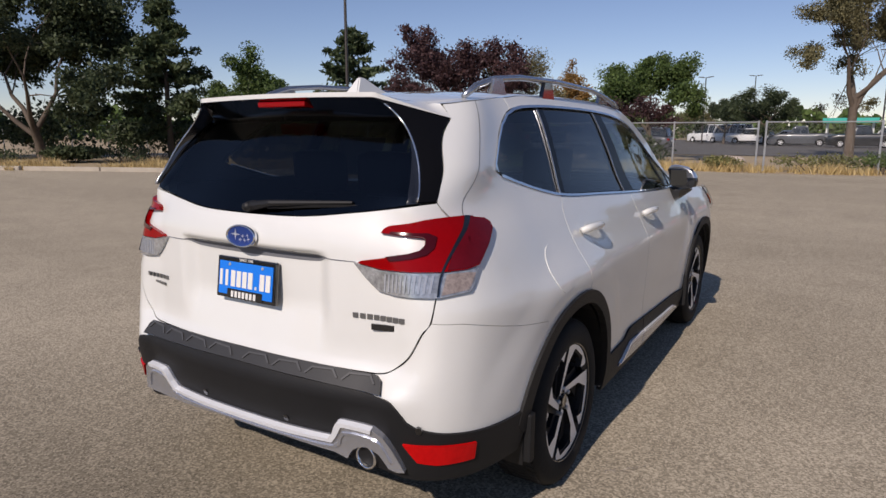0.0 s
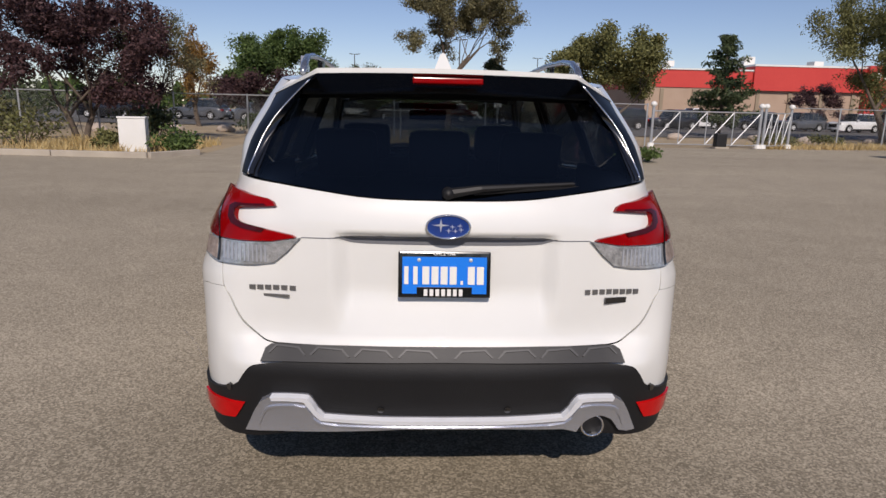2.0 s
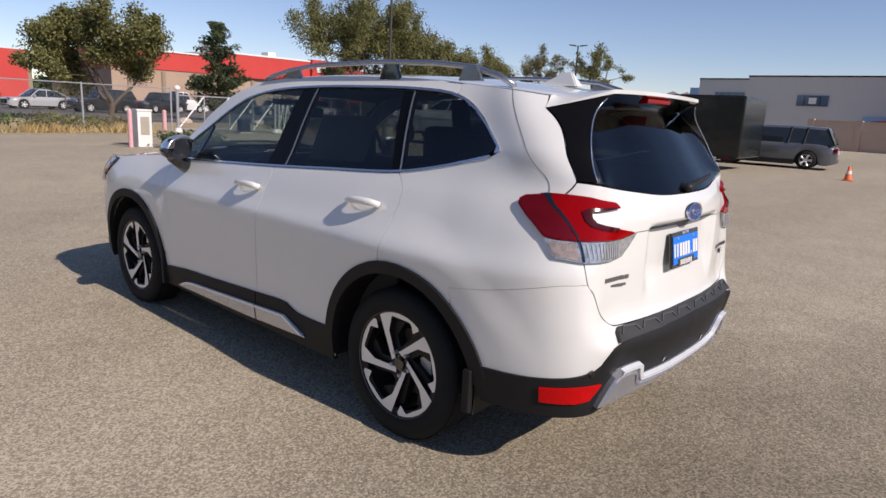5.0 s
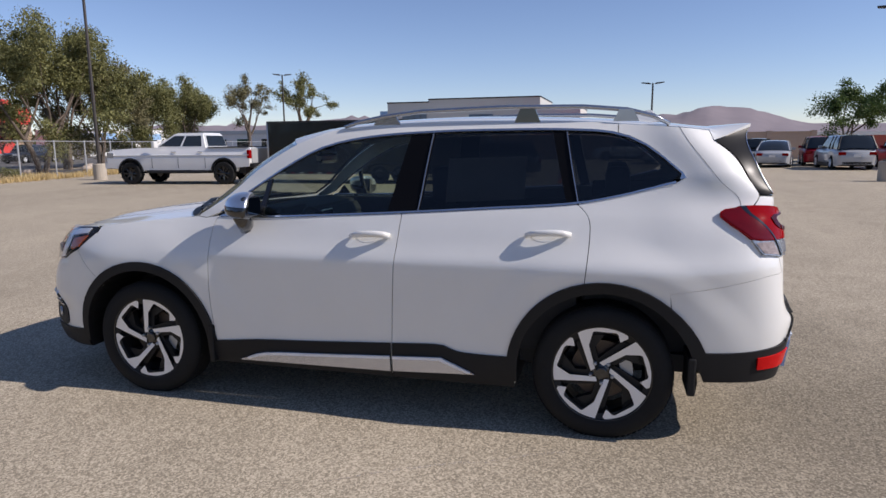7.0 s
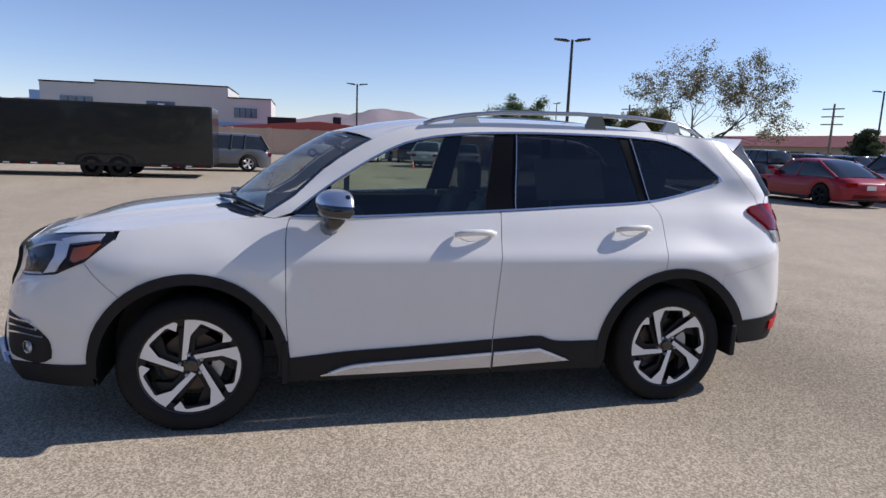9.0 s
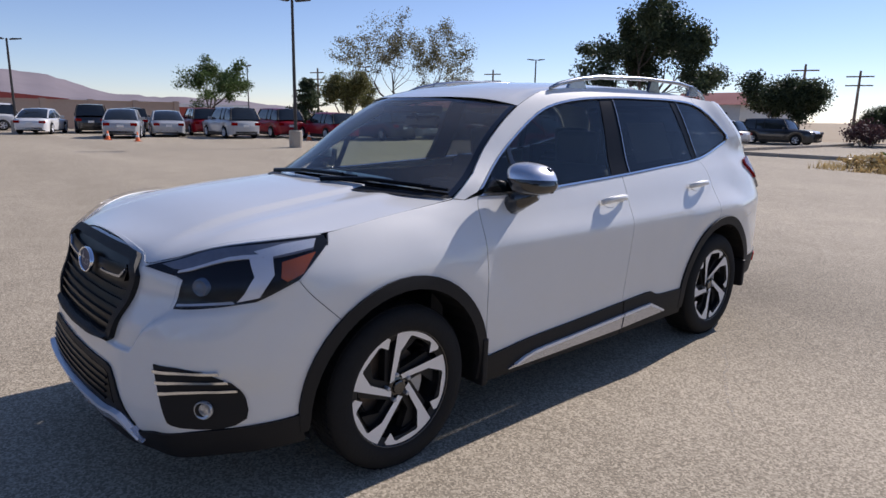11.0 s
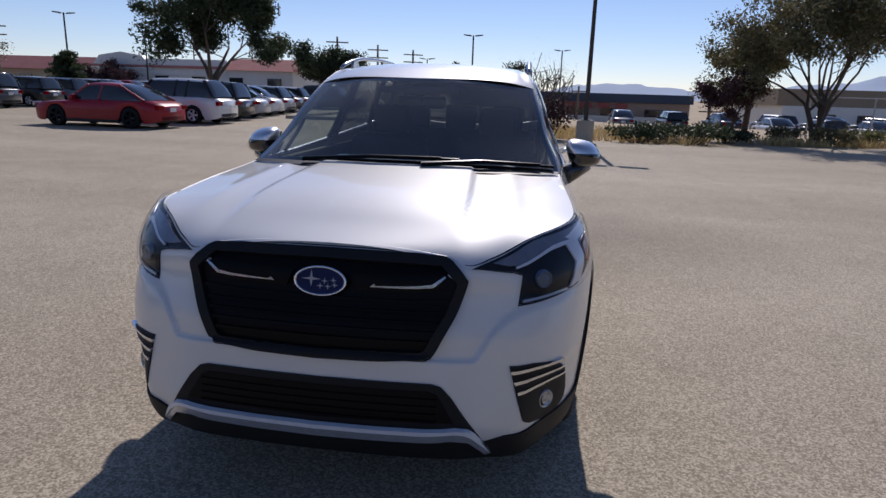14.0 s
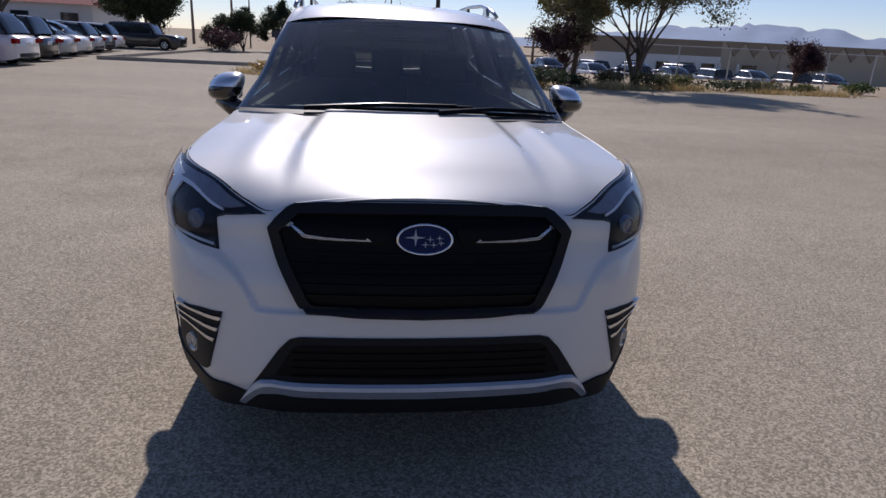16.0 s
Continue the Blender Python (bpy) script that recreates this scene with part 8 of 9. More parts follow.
panel("turn_signal", [side(1.715, 0.944), side(1.845, 0.924), side(1.862, 0.880), side(1.84, 0.868), side(1.775, 0.888)], AMBER, lamps, 0.011, 0.006, (1, -1), 0.01, 0.012, "amber signal lens")
for g in (1, -1):
    p, n = lift(*nose(0.712, 0.855))
    bm = bmesh.new()
    lathe(bm, [(0.0, 0.033), (0.016, 0.030), (0.020, 0.026), (0.012, 0.024), (0.020, 0.012), (0.022, 0.0)], 18, "y")
    lens = part("projector", bm, BLUE_GLASS, lamps[0 if g > 0 else 1], "round projector lens", smooth=True)
    q = p - n * 0.002
    lens.matrix_basis = Matrix.LocRotScale((q.x * g, q.y, q.z), Euler((0, 0, -0.55 * g)), None)
panel("lamp_cover", hl, LENS_COVER, lamps, 0.021, 0.004, (1, -1), 0.014, 0.014, "clear lamp cover")

# grille
G_OUT = [nose(0.0, 0.934), nose(0.30, 0.931), nose(0.395, 0.924), nose(0.420, 0.910), nose(0.474, 0.838), nose(0.470, 0.822), nose(0.378, 0.610), nose(0.355, 0.596), nose(0.0, 0.588)]
G_IN = [nose(0.0, 0.905), nose(0.30, 0.902), nose(0.385, 0.896), nose(0.440, 0.832), nose(0.350, 0.632), nose(0.335, 0.622), nose(0.0, 0.614)]
grille = panel("grille", G_OUT + G_IN[::-1], CLAD, None, 0.020, 0.03, (0,), 0.03, 0.03, "black six-sided grille frame")[0]
panel("grille_back", G_IN, PILLAR_BLACK, grille, 0.002, 0.0, (0,), 0.04, 0.04)
for k in range(5):
    z = 0.648 + 0.034 * k
    xe = 0.352 + (z - 0.63) * 0.42
    panel("grille_bar", [nose(0.0, z + 0.008), nose(xe, z + 0.010), nose(xe, z), nose(0.0, z - 0.002)], PILLAR_BLACK, grille, 0.014, 0.014, (0,), 0.04, 0.05)
panel("grille_wing", [nose(0.10, 0.868), nose(0.38, 0.876), nose(0.412, 0.85), nose(0.39, 0.822), nose(0.12, 0.818)], PILLAR_BLACK, grille, 0.018, 0.016, (1, -1), 0.04, 0.03, "black grille wing")
panel("grille_strip", [nose(0.160, 0.832), nose(0.175, 0.842), nose(0.18, 0.836), nose(0.36, 0.842), nose(0.40, 0.862), nose(0.403, 0.856), nose(0.366, 0.833)], RAIL_SILVER, grille, 0.024, 0.008, (1, -1), 0.04, 0.03, "slim chrome grille strip")


def emblem(y, z, w, h, tilt, parent, face, blue):
    """An oval badge: chrome rim, coloured field, one large and five small four-pointed lights."""
    bm = bmesh.new()
    n = 36
    def ring(kx, kz, d):
        return [bm.verts.new((w * kx * math.cos(k * math.tau / n), d, h * kz * math.sin(k * math.tau / n))) for k in range(n)]
    rs = [ring(1.0, 1.0, 0.0), ring(1.0, 1.0, 0.010), ring(0.97, 0.95, 0.014), ring(0.91, 0.86, 0.012), ring(0.90, 0.85, 0.006)]
    for a, b in zip(rs, rs[1:]):
        for k in range(n):
            bm.faces.new((a[k], a[(k + 1) % n], b[(k + 1) % n], b[k]))
    bmesh.ops.recalc_face_normals(bm, faces=bm.faces)
    m = Matrix.LocRotScale((0, y, z), Euler((tilt, 0, 0 if face > 0 else math.pi)), None)
    badge = part("emblem", bm, CHROME, parent, "oval blue badge with chrome rim", smooth=True)
    badge.matrix_basis = m
    bm = bmesh.new()
    bm.faces.new([bm.verts.new((w * 0.91 * math.cos(-k * math.tau / n), 0.008, h * 0.86 * math.sin(-k * math.tau / n))) for k in range(n)])
    for f in bm.faces:
        f.normal_update()
        if f.normal.y < 0:
            f.normal_flip()
    part("field", bm, blue, badge)
    stars = [(0.36, 0.14, 0.42)] + [(-0.20, 0.02, 0.17), (-0.56, 0.10, 0.16), (-0.02, -0.34, 0.17), (-0.34, -0.36, 0.16), (-0.62, -0.24, 0.16)]
    for sx, sz, r in stars:
        bm = bmesh.new()
        vs = []
        for k in range(8):
            rr = r if k % 2 == 0 else r * 0.2
            vs.append(bm.verts.new((w * (sx + rr * math.cos(k * math.pi / 4)) * 0.9, 0.0115, h * 0.9 * (sz + rr * 1.5 * math.sin(k * math.pi / 4)))))
        bm.faces.new(vs)
        bmesh.ops.solidify(bm, geom=bm.faces[:], thickness=0.001)
        part("light", bm, BAR_GLINT_WHITE, badge)


emblem(2.272, 0.846, 0.090, 0.050, 0.18, grille, 1, EMBLEM_SHADED)
emblem(-2.212, 1.0505, 0.073, 0.040, 0.06, gate, -1, EMBLEM_SUNLIT)

# lower intake, skid bar, fog lamps, chin
intake = panel("lower_intake", [nose(0.0, 0.524), nose(0.38, 0.524), nose(0.41, 0.516), nose(0.445, 0.480), nose(0.555, 0.312), nose(0.53, 0.285), nose(0.0, 0.285)], CLAD, None, 0.008, 0.02, (0,), 0.03, 0.03, "black lower intake surround")[0]
panel("intake_mesh", [nose(0.0, 0.500), nose(0.37, 0.500), nose(0.40, 0.490), nose(0.455, 0.400), nose(0.0, 0.392)], PILLAR_BLACK, intake, 0.010, 0.004, (0,), 0.04, 0.04)
for k in range(4):
    panel("intake_bar", [nose(0.0, 0.478 - 0.024 * k), nose(0.40, 0.478 - 0.024 * k), nose(0.40, 0.472 - 0.024 * k), nose(0.0, 0.472 - 0.024 * k)], PILLAR_BLACK, intake, 0.016, 0.01, (0,), 0.06, 0.06)
panel("front_skid_bar", flow([nose(0.0, 0.374), nose(0.20, 0.374), nose(0.36, 0.376), nose(0.46, 0.384)], 3) + flow([nose(0.50, 0.378), nose(0.525, 0.356), nose(0.570, 0.292)], 3) + [nose(0.552, 0.284)] + flow([nose(0.50, 0.336), nose(0.44, 0.344), nose(0.36, 0.334), nose(0.0, 0.330)], 3), SATIN_SILVER, None, 0.026, 0.04, (0,), 0.03, 0.02, "satin silver front skid bar")
# painted gleam on the bar's top edge, white over the silver
panel("skid_bar_ridge", flow([nose(0.0, 0.376), nose(0.36, 0.378), nose(0.46, 0.386)], 3) + flow([nose(0.50, 0.380), nose(0.525, 0.358), nose(0.560, 0.304)], 3) + flow([nose(0.515, 0.350), nose(0.49, 0.368), nose(0.46, 0.374)], 3) + [nose(0.36, 0.364), nose(0.0, 0.362)], BAR_GLINT_WHITE, None, 0.033, 0.02, (0,), 0.03, 0.02, label="upper edge of the skid bar with a painted gleam")
panel("chin_trim", [nose(0.0, 0.334), nose(0.44, 0.340), nose(0.56, 0.318), nose(0.62, 0.342), nose(0.72, 0.352), side(1.90, 0.365), side(1.79, 0.372), side(1.775, 0.26), nose(0.60, 0.245), nose(0.0, 0.250)], CLAD, None, 0.010, 0.03, (0,), 0.03, 0.03)
fogs = panel("fog_surround", [nose(0.622, 0.586), nose(0.70, 0.588), nose(0.768, 0.576)] + flow([side(2.068, 0.53), side(2.045, 0.46), side(2.035, 0.39), nose(0.765, 0.356), nose(0.70, 0.370), nose(0.675, 0.390)], 2) + [nose(0.650, 0.480)], CLAD, None, 0.005, 0.012, (1, -1), 0.03, 0.03, "black fog lamp surround")
for k in range(3):
    z, x0 = 0.566 - 0.036 * k, 0.624 + 0.012 * k
    panel("fog_fin", [nose(x0, z + 0.004), nose(0.70, z + 0.010), side(2.082 - 0.008 * k, z + 0.010), side(2.082 - 0.008 * k, z), nose(0.70, z), nose(x0 + 0.004, z - 0.007)], BRIGHT, fogs, 0.012, 0.012, (1, -1), 0.03, 0.03, "silver fin")
for i, g in enumerate((1, -1)):
    p, n = lift(*nose(0.742, 0.432))
    bm = bmesh.new()
    lathe(bm, [(0.0, 0.034), (0.012, 0.033), (0.014, 0.028), (0.004, 0.026), (0.009, 0.014), (0.010, 0.0)], 20, "y")
    f = part("fog_lamp", bm, CLEAR_LENS, fogs[i], "round clear fog lamp", smooth=True)
    q = p + n * 0.001
    f.matrix_basis = Matrix.LocRotScale((q.x * g, q.y, q.z), Euler((0, 0, -0.75 * g)), None)

# number plate and badges
plate = part("number_plate", boxed(-0.136, 0.166, -2.204, -2.190, 0.828, 0.980, bevel=0.006), GLOSS_BLACK, gate, "black plate frame with dealer lettering")
plate.matrix_basis = Matrix.Translation((-0.022, -2.19, 0.9)) @ Matrix.Rotation(radians(-8), 4, "X") @ Matrix.Translation((0, 2.19, -0.9))
part("plate_face", boxed(-0.122, 0.152, -2.2065, -2.203, 0.842, 0.962), PLATE_BLUE, plate, "bright blue plate insert")
letters = 9
for k in range(letters):
    w = 0.0225 if k not in (0, 1, 6) else 0.014
    x0 = -0.116 + 0.0295 * k
    if k == 6:
        part("plate_bar", boxed(x0 + 0.006, x0 + 0.014, -2.2085, -2.206, 0.873, 0.885), WHITE_PLASTIC, plate, "white stroke")
    else:
        part("plate_bar", boxed(x0, x0 + w, -2.2085, -2.206, 0.873, 0.931), WHITE_PLASTIC, plate, "white stroke")
part("plate_tab", boxed(-0.075, 0.105, -2.2075, -2.204, 0.832, 0.864, bevel=0.001), GLOSS_BLACK, plate)
for k in range(7):
    part("plate_bar", boxed(-0.052 + 0.019 * k, -0.040 + 0.019 * k, -2.2095, -2.207, 0.835, 0.857), WHITE_PLASTIC, plate, "white stroke")
for sx in (-0.068, 0.100):
    bm = bmesh.new()
    lathe(bm, [(-2.209, 0.0), (-2.208, 0.006), (-2.204, 0.007)], 10, "y", (sx, 0, 0.952))
    part("plate_screw", bm, GALV, plate)


def lettering(text, size, m, material, parent, name="lettering"):
    curve = bpy.data.curves.new(name, "FONT")
    curve.body, curve.size, curve.extrude, curve.align_x = text, size, 0.0006, "CENTER"
    ob = new(name, curve)
    ob.matrix_basis = m
    deps = bpy.context.evaluated_depsgraph_get()
    me = bpy.data.meshes.new_from_object(ob.evaluated_get(deps))
    bpy.data.objects.remove(ob)
    me.materials.clear()
    me.materials.append(material)
    made = part(name, me, None, parent)
    made.matrix_basis = m
    return made


lettering("SINCE 1946", 0.014, Matrix.Translation((0.015, -2.2055, 0.967)) @ Matrix.Rotation(radians(90), 4, "X"), WHITE_PLASTIC, plate)


def badge_bars(x0, pitch, w, h, z, count, material, slant=0.0):
    for k in range(count):
        p, n = lift(*rear(abs(x0 + pitch * k), z))
        bm = bmesh.new()
        a = boxed(-w / 2, w / 2, -0.003, 0.003, -h / 2, h / 2)
        ob = part("badge_bar", a, material, gate, "dark chrome badge stroke")
        yaw = math.atan2(n.x, -n.y) * (1 if x0 + pitch * k > 0 else -1)
        ob.matrix_basis = Matrix.LocRotScale((x0 + pitch * k, p.y - 0.002, z), Euler((0, 0, yaw)), None)
        bm.free()


badge_bars(0.450, 0.0255, 0.018, 0.016, 0.848, 8, DARK_CHROME)
badge_bars(0.566, 0.0, 0.105, 0.020, 0.818, 1, GLOSS_BLACK)
badge_bars(-0.620, 0.0285, 0.020, 0.015, 0.852, 6, DARK_CHROME)
badge_bars(-0.548, 0.0, 0.115, 0.009, 0.825, 1, DARK_CHROME)
# shade under the overhang and along its fold, laid on as grey strips
panel("gate_strip", flow([rear(0.0, 1.0145), rear(0.28, 1.0125), rear(0.345, 1.0075)], 3) + flow([rear(0.300, 0.990), rear(0.24, 0.987), rear(0.0, 0.986)], 3), SEAM_SHADE_GREY, gate, 0.0018, 0.003, (0,), 0.02, 0.02, "ledge over the plate hollow, its shade put into the grey")
panel("gate_crease", [rear(0.340, 1.0065), rear(0.447, 1.0045), rear(0.447, 1.0020), rear(0.335, 1.0030)], SEAM_SHADE_GREY, gate, 0.0012, 0.002, (1, -1), 0.02, 0.02)

# exhaust, mud flaps, wheel wells, underbody
bm = bmesh.new()
lathe(bm, [(-1.9, 0.034), (-2.175, 0.037), (-2.200, 0.042), (-2.204, 0.038), (-2.200, 0.034), (-2.15, 0.032), (-1.95, 0.031), (-1.95, 0.0)], 24, "y", (0.495, 0, 0.394))
part("exhaust_tip", bm, CHROME, car, "chrome exhaust tip", smooth=True)
for g in (1, -1):
    for cy, y0 in ((RY, -1.738), (FY, 0.885)):
        part("mud_flap", boxed(g * 0.66, g * 0.885, y0 - 0.02, y0 + 0.012, 0.272 if cy < 0 else 0.235, 0.46, bevel=0.008), CLAD, car, "black mud flap")
    for cy in (FY, RY):
        bm = bmesh.new()
        n = 20
        a = [bm.verts.new((g * 0.86, cy + 0.432 * math.cos(math.pi * 1.12 * k / n - 0.19), HUB + 0.432 * math.sin(math.pi * 1.12 * k / n - 0.19))) for k in range(n + 1)]
        b = [bm.verts.new((g * 0.50, v.co.y, v.co.z)) for v in a]
        for k in range(n):
            bm.faces.new((a[k], a[k + 1], b[k + 1], b[k]))
        bm.faces.new(b)
        part("wheel_well", bm, DARK_TRIM, car)
part("underbody", boxed(-0.74, 0.74, -0.90, 0.92, 0.225, 0.30, bevel=0.02), DARK_TRIM, car)
part("underbody", boxed(-0.50, 0.50, -1.62, 1.72, 0.24, 0.33, bevel=0.02), DARK_TRIM, car)

# ---- wheels ----
R = 0.2535
spoke = [(-0.205, 0.02), (-0.446, 0.733)] + [(0.955 * math.sin(radians(a)), 0.955 * math.cos(radians(a))) for a in range(-30, 34, 5)]
spoke += [(0.487, 0.754), (0.344, 0.667), (0.300, 0.820), (0.262, 0.852), (-0.150, 0.866), (-0.185, 0.845), (-0.256, 0.564), (-0.125, 0.075)]


def build_wheel():
    root = bpy.data.objects.new("wheel", None)
    scene.collection.objects.link(root)
    root.parent = car
    bm = bmesh.new()
    lathe(bm, [(-0.10, 0.225), (-0.112, 0.262), (-0.110, 0.312), (-0.096, 0.336), (-0.075, 0.345), (-0.03, 0.347), (0.03, 0.347), (0.075, 0.345), (0.096, 0.336), (0.108, 0.315), (0.113, 0.284), (0.109, 0.258), (0.103, 0.246), (0.090, 0.236)], 56, "x")
    tyre = part("tyre", bm, TYRE, root, smooth=True)
    bm = bmesh.new()
    for k in range(72):
        a = k * math.tau / 72
        for x0, tw in ((-0.062, 0.25), (-0.02, -0.2), (0.022, 0.2), (0.064, -0.25)):
            m = Matrix.Rotation(a + tw * 0.06, 4, "X") @ Matrix.LocRotScale((x0, 0, 0.3465), Euler((0, 0, tw)), (0.034, 0.024, 0.003))
            bmesh.ops.create_cube(bm, size=1.0, matrix=m)
    part("tread", bm, TYRE, tyre)
    bm = bmesh.new()
    lathe(bm, [(0.084, 0.212), (0.092, 0.236), (0.100, 0.247), (0.094, 0.248), (0.085, 0.236), (0.0, 0.212), (-0.09, 0.225), (-0.09, 0.215), (0.0, 0.200), (0.07, 0.198)], 56, "x")
    rim = part("rim", bm, DARK_TRIM, root, "black rim with machined spokes", smooth=False)
    walls = []
    for k in range(5):
        c, s = math.cos(k * math.tau / 5), math.sin(k * math.tau / 5)
        rot = lambda u, v: ((u * c - v * s) * R, (u * s + v * c) * R)
        bm = bmesh.new()
        hi = [bm.verts.new((0.066 + 0.030 * min(math.hypot(u, v), 1.0) ** 0.8, *rot(u, v))) for u, v in spoke]
        lo = [bm.verts.new((0.040, *rot(u * 0.97, v * 0.97))) for u, v in spoke]
        bm.faces.new(hi)
        for i in range(len(hi)):
            bm.faces.new((hi[i], lo[i], lo[(i + 1) % len(hi)], hi[(i + 1) % len(hi)]))
        bm.normal_update()
        bmesh.ops.triangulate(bm, faces=[f for f in bm.faces if len(f.verts) > 4])
        bmesh.ops.recalc_face_normals(bm, faces=bm.faces)
        wall = bm.copy()
        bmesh.ops.delete(wall, geom=[f for f in wall.faces if len(f.verts) == 3], context="FACES_ONLY")
        bmesh.ops.delete(bm, geom=[f for f in bm.faces if len(f.verts) == 4], context="FACES")
        part("spoke", bm, ALLOY, rim, "machined swirling spoke")
        walls.append(wall)
        bm = bmesh.new()
        wide = [(-0.26, -0.02), (-0.58, 0.72), (-0.52, 0.83), (0.10, 0.88), (0.02, 0.74), (-0.14, 0.50), (-0.02, 0.14)]
        prism(bm, [rot(u, v) for u, v in wide], 0.02, 0.060, "x")
        part("spoke_pocket", bm, DARK_TRIM, rim)
        a = math.radians(90 + 36) + k * math.tau / 5
        bm = bmesh.new()
        lathe(bm, [(0.06, 0.0095), (0.082, 0.009), (0.085, 0.006), (0.085, 0.0)], 8, "x", (0, 0.056 * math.cos(a), 0.056 * math.sin(a)))
        part("wheel_nut", bm, GALV, rim)
    for wall in walls:
        part("spoke_wall", wall, DARK_TRIM, rim, "black flank of a spoke")
    bm = bmesh.new()
    lathe(bm, [(0.092, 0.2415), (0.099, 0.243), (0.104, 0.246), (0.098, 0.250)], 64, "x")
    part("rim_edge", bm, GLOSS_BLACK, rim, "glossy black outer edge", smooth=True)
    bm = bmesh.new()
    lathe(bm, [(0.03, 0.046), (0.066, 0.044), (0.070, 0.031), (0.082, 0.029), (0.084, 0.024), (0.082, 0.0)], 24, "x")
    part("centre_cap", bm, GLOSS_BLACK, rim, smooth=False)
    bm = bmesh.new()
    lathe(bm, [(-0.01, 0.05), (-0.01, 0.152), (0.012, 0.152), (0.012, 0.05)], 40, "x")
    part("brake_disc", bm, DISC_STEEL, root)
    bm = bmesh.new()
    prism(bm, [(0.155 * math.cos(a), 0.155 * math.sin(a)) for a in (-0.5, -0.25, 0, 0.25, 0.5)] + [(0.095 * math.cos(a), 0.095 * math.sin(a)) for a in (0.45, 0, -0.45)], -0.03, 0.035, "x")
    part("brake_caliper", bm, GALV, root)
    part("axle", tubed([(-0.3, 0, 0), (0.0, 0, 0)], 0.05, 12), DARK_TRIM, root)
    return root


first = build_wheel()
first.matrix_basis = pose(0.775, FY, HUB, 20)
for x, y, roll in ((0.775, RY, 40), (-0.775, FY, -25), (-0.775, RY, 0)):
    w = copy_thing(first, Matrix.Identity(4))
    w.matrix_basis = pose(x, y, HUB) @ (Matrix.Rotation(math.pi, 4, "Z") if x < 0 else Matrix.Identity(4)) @ Matrix.Rotation(radians(roll), 4, "X")

# ---- cabin ----
part("cabin_floor", boxed(-0.72, 0.72, -2.0, 1.1, 0.33, 0.42), CABIN_DARK, car)
part("firewall", boxed(-0.70, 0.70, 0.98, 1.05, 0.40, 1.02), CABIN_DARK, car)
bm = bmesh.new()
prism(bm, [(0.98, 0.55), (0.98, 1.055), (0.80, 1.075), (0.62, 1.045), (0.56, 0.96), (0.60, 0.62)], -0.69, 0.69, "x")
bmesh.ops.bevel(bm, geom=bm.edges[:], offset=0.02, segments=2, affect="EDGES")
dash = part("dashboard", bm, CABIN_DARK, car, smooth=False)
part("display", boxed(-0.12, 0.12, 0.55, 0.57, 0.90, 1.03, bevel=0.008), GLOSS_BLACK, dash)
part("dial_hood", boxed(-0.55, -0.22, 0.56, 0.72, 1.03, 1.10, bevel=0.03), CABIN_DARK, dash)
bm = bmesh.new()
lathe_pts = [(-0.38 + 0.19 * math.cos(k * math.tau / 28), 0.40 + 0.075 * math.sin(k * math.tau / 28), 0.90 + 0.175 * math.sin(k * math.tau / 28)) for k in range(29)]
tube(bm, lathe_pts, 0.016, 8, False)
for a in (0, math.pi, -math.pi / 2):
    tube(bm, [(-0.38, 0.42, 0.90), (-0.38 + 0.18 * math.cos(a), 0.40 + 0.07 * math.sin(a), 0.90 + 0.165 * math.sin(a))], 0.014, 6)
tube(bm, [(-0.38, 0.62, 0.86), (-0.38, 0.41, 0.90)], 0.05, 10)
part("steering_wheel", bm, CABIN_DARK, car, smooth=True)


def seat(x, y, w):
    back = bmesh.new()
    prism(back, [(y - 0.20, 0.60), (y - 0.42, 1.13), (y - 0.50, 1.16), (y - 0.56, 1.12), (y - 0.36, 0.58)], x - w / 2, x + w / 2, "x")
    bmesh.ops.bevel(back, geom=back.edges[:], offset=0.035, segments=3, affect="EDGES")
    s = part("seat", back, SEAT_BROWN, car, "dark seat", smooth=True)
    cushion = bmesh.new()
    prism(cushion, [(y + 0.25, 0.50), (y + 0.27, 0.66), (y - 0.22, 0.62), (y - 0.25, 0.45)], x - w / 2, x + w / 2, "x")
    bmesh.ops.bevel(cushion, geom=cushion.edges[:], offset=0.03, segments=2, affect="EDGES")
    part("cushion", cushion, SEAT_BROWN, s, smooth=True)
    for hx in ([x] if w < 0.8 else [x - 0.38, x, x + 0.38]):
        head = bmesh.new()
        box(head, hx - 0.125, hx + 0.125, y - 0.60, y - 0.47, 1.135, 1.34, bevel=0.04)
        tube(head, [(hx - 0.05, y - 0.52, 1.10), (hx - 0.05, y - 0.53, 1.22)], 0.008, 6)
        tube(head, [(hx + 0.05, y - 0.52, 1.10), (hx + 0.05, y - 0.53, 1.22)], 0.008, 6)
        part("headrest", head, SEAT_BROWN, s, smooth=True)


seat(-0.36, 0.12, 0.52)
seat(0.36, 0.12, 0.52)
seat(0.0, -0.85, 1.22)
part("cargo_cover", boxed(-0.66, 0.66, -2.0, -1.42, 0.86, 0.90, bevel=0.01), CABIN_DARK, car)
for g in (1, -1):
    part("door_card", boxed(g * 0.70, g * 0.735, -1.2, 0.85, 0.40, 1.06, bevel=0.01), CABIN_DARK, car)
    part("cargo_trim", boxed(g * 0.63, g * 0.67, -1.95, -1.22, 0.40, 1.20, bevel=0.01), CABIN_DARK, car)
bm = bmesh.new()
box(bm, -0.13, 0.13, 0.50, 0.54, 1.345, 1.415, bevel=0.018)
tube(bm, [(0, 0.54, 1.39), (0, 0.60, 1.44)], 0.012, 6)
part("inner_mirror", bm, GLOSS_BLACK, car)
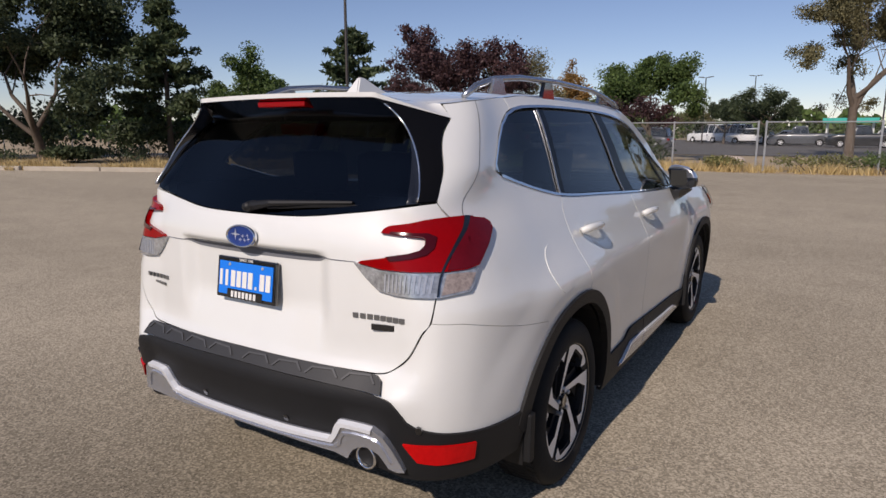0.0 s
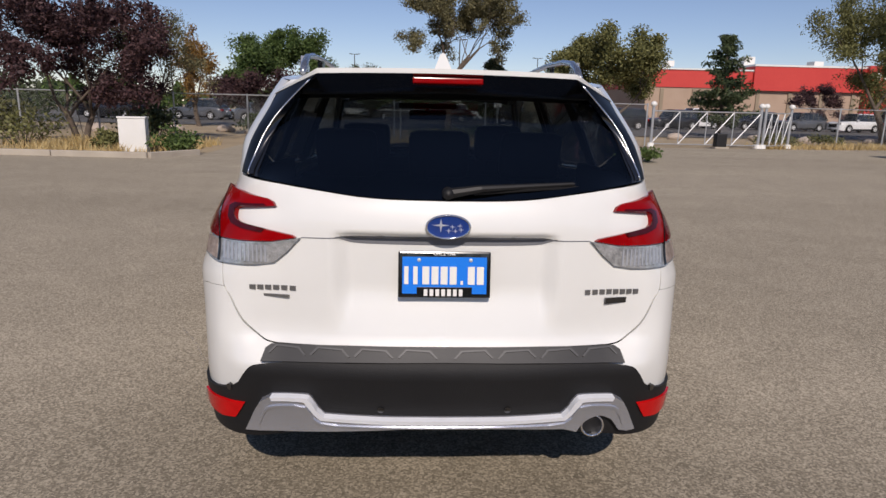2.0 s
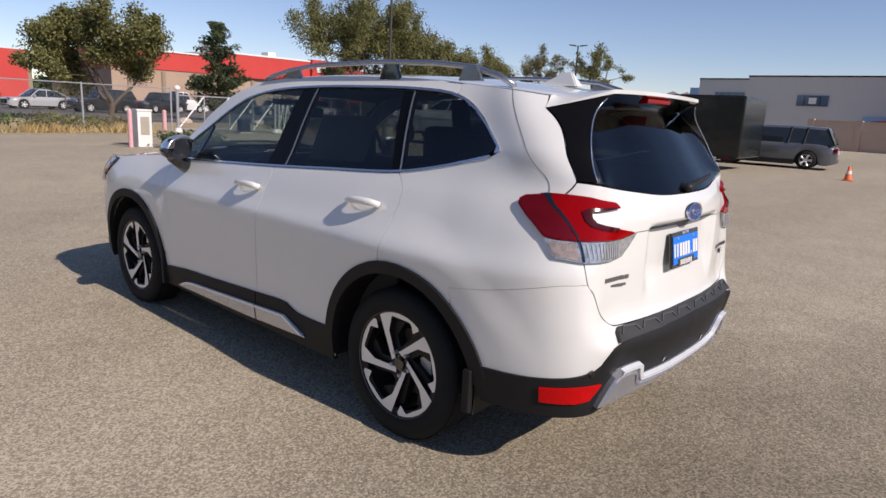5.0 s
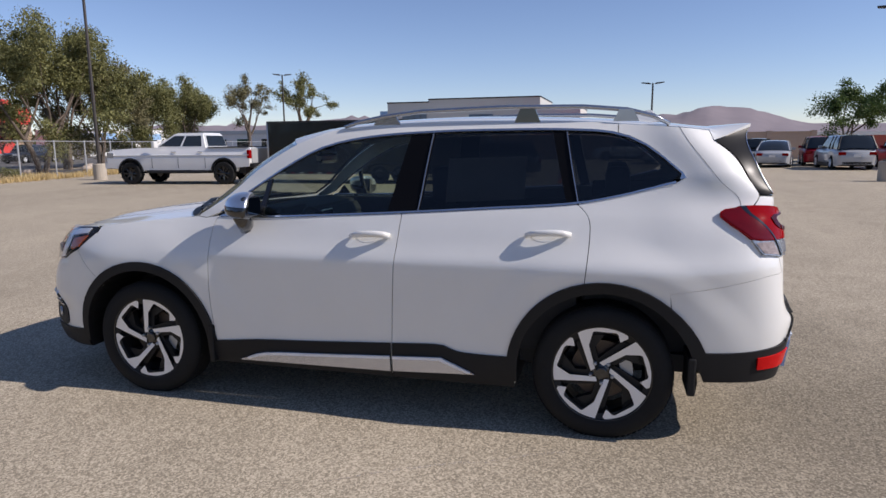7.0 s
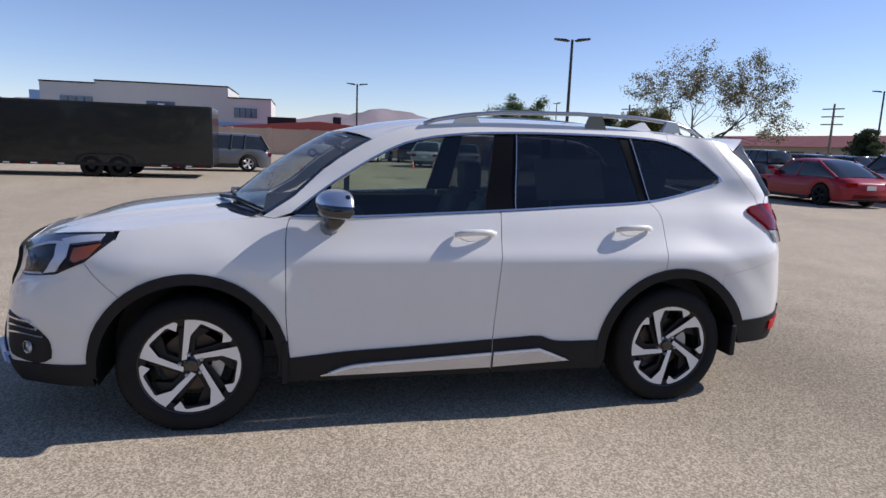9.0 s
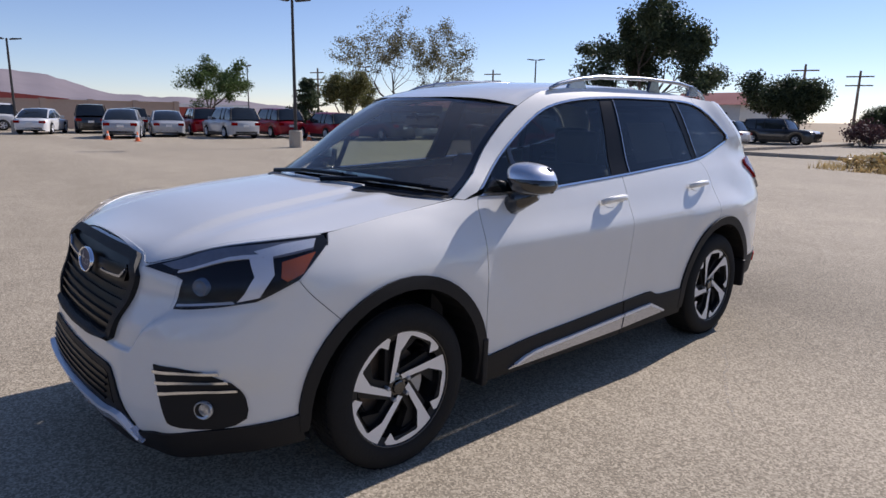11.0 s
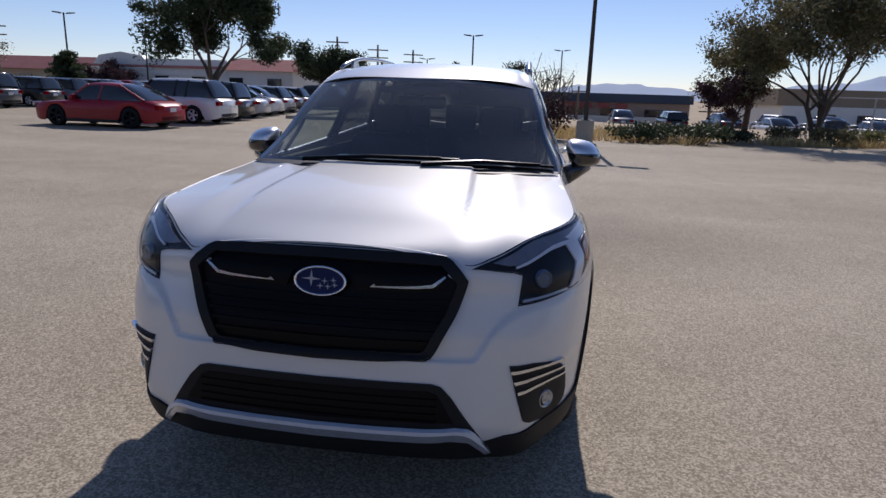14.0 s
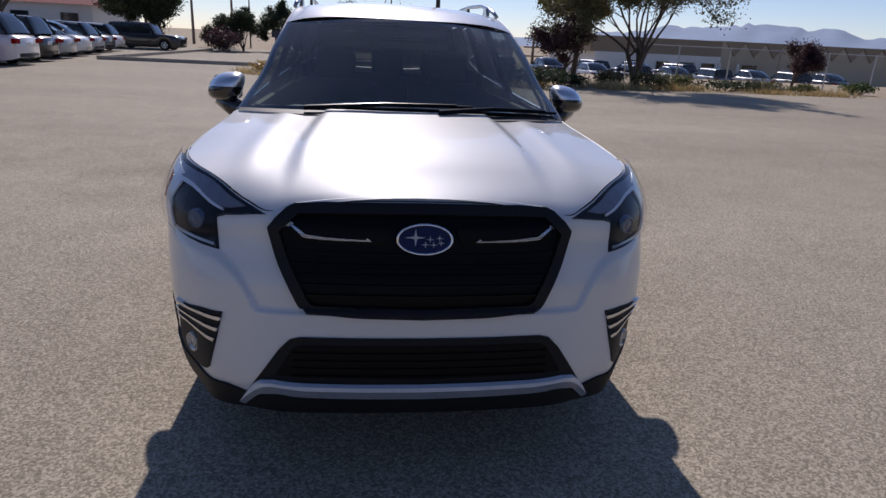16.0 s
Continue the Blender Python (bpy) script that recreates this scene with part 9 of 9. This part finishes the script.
part("camera_box", boxed(-0.20, 0.20, 0.55, 0.63, 1.425, 1.465, bevel=0.012), CABIN_DARK, car)
# price sheet inside the left rear window
p0, n0 = lift(*side(-0.78, 1.30))
sheet_bm = bmesh.new()
q = [lift(*side(y, z))[0] - lift(*side(y, z))[1] * 0.02 for y, z in ((-0.50, 1.17), (-0.50, 1.40), (-0.92, 1.41), (-0.92, 1.19))]
sheet_bm.faces.new([sheet_bm.verts.new((-v.x, v.y, v.z)) for v in q])
bmesh.ops.solidify(sheet_bm, geom=sheet_bm.faces[:], thickness=0.001)
part("price_sheet", sheet_bm, PAPER, car, "pale printed sheet inside the rear window")

# ---- the car's true breadth, length and height, taken over all its panels ----
WIDER = [(0.15, 0.030), (0.45, 0.036), (0.70, 0.028), (0.90, 0.040), (1.08, 0.050), (1.20, 0.045), (1.35, 0.080), (1.50, 0.115), (1.70, 0.120)]


def true_shape(p):
    x, y, z = p
    ax = abs(x)
    mid = ease(-2.10, -1.60, y) * ease(2.0, 1.55, y)
    end = 0.012 if y > 0 else 0.012 + 0.040 * ease(0.72, 0.45, ax) * ease(1.30, 1.15, z) + 0.080 * ease(1.16, 1.45, z)
    k = mid * spline(WIDER, z) + (1 - mid) * end - 0.040 * ease(-0.2, 0.6, y) * ease(1.08, 1.30, z)
    tail, front = ease(-1.60, -2.0, y), ease(1.75, 2.08, y)
    dy = -(0.020 + 0.030 * ease(0.50, 0.70, ax) * ease(1.30, 1.15, z) + 0.018 * ease(1.2, 1.4, z)) * tail
    dy -= front * (0.030 * ease(0.66, 0.82, z) + 0.018 * ease(0.45, 0.62, ax) + 0.060 * ease(0.66, 0.78, ax) * ease(0.60, 0.46, z) - 0.015 * ease(0.50, 0.35, z))
    dz = 0.020 * ease(0.85, 1.05, z) * ease(2.15, 1.70, y) + 0.021 * ease(0.40, 0.60, z) * ease(-1.75, -2.05, y)
    dz += front * (0.015 * ease(0.66, 0.52, ax) * ease(0.80, 0.66, z) + 0.026 * math.exp(-((ax - 0.48) / 0.10) ** 2 - ((z - 0.85) / 0.06) ** 2))
    return Vector((x * (1 + k) - 0.010 * ease(0.0, 0.5, y) * ease(1.02, 1.12, z), y + dy, z + dz))


def take_shape(ob):
    if ob.name.startswith("wheel") and ob.type == "EMPTY":
        ob.location.x += math.copysign(0.012, ob.location.x)
        return
    if ob.matrix_basis != Matrix.Identity(4):
        c = ob.matrix_basis @ (sum((Vector(v) for v in ob.bound_box), Vector()) / 8)
        ob.matrix_basis = Matrix.Translation(true_shape(c) - c) @ ob.matrix_basis
        return
    for v in ob.data.vertices:
        v.co = true_shape(v.co)
    ob.data.update()
    for child in ob.children:
        take_shape(child)


for ob in car.children:
    take_shape(ob)
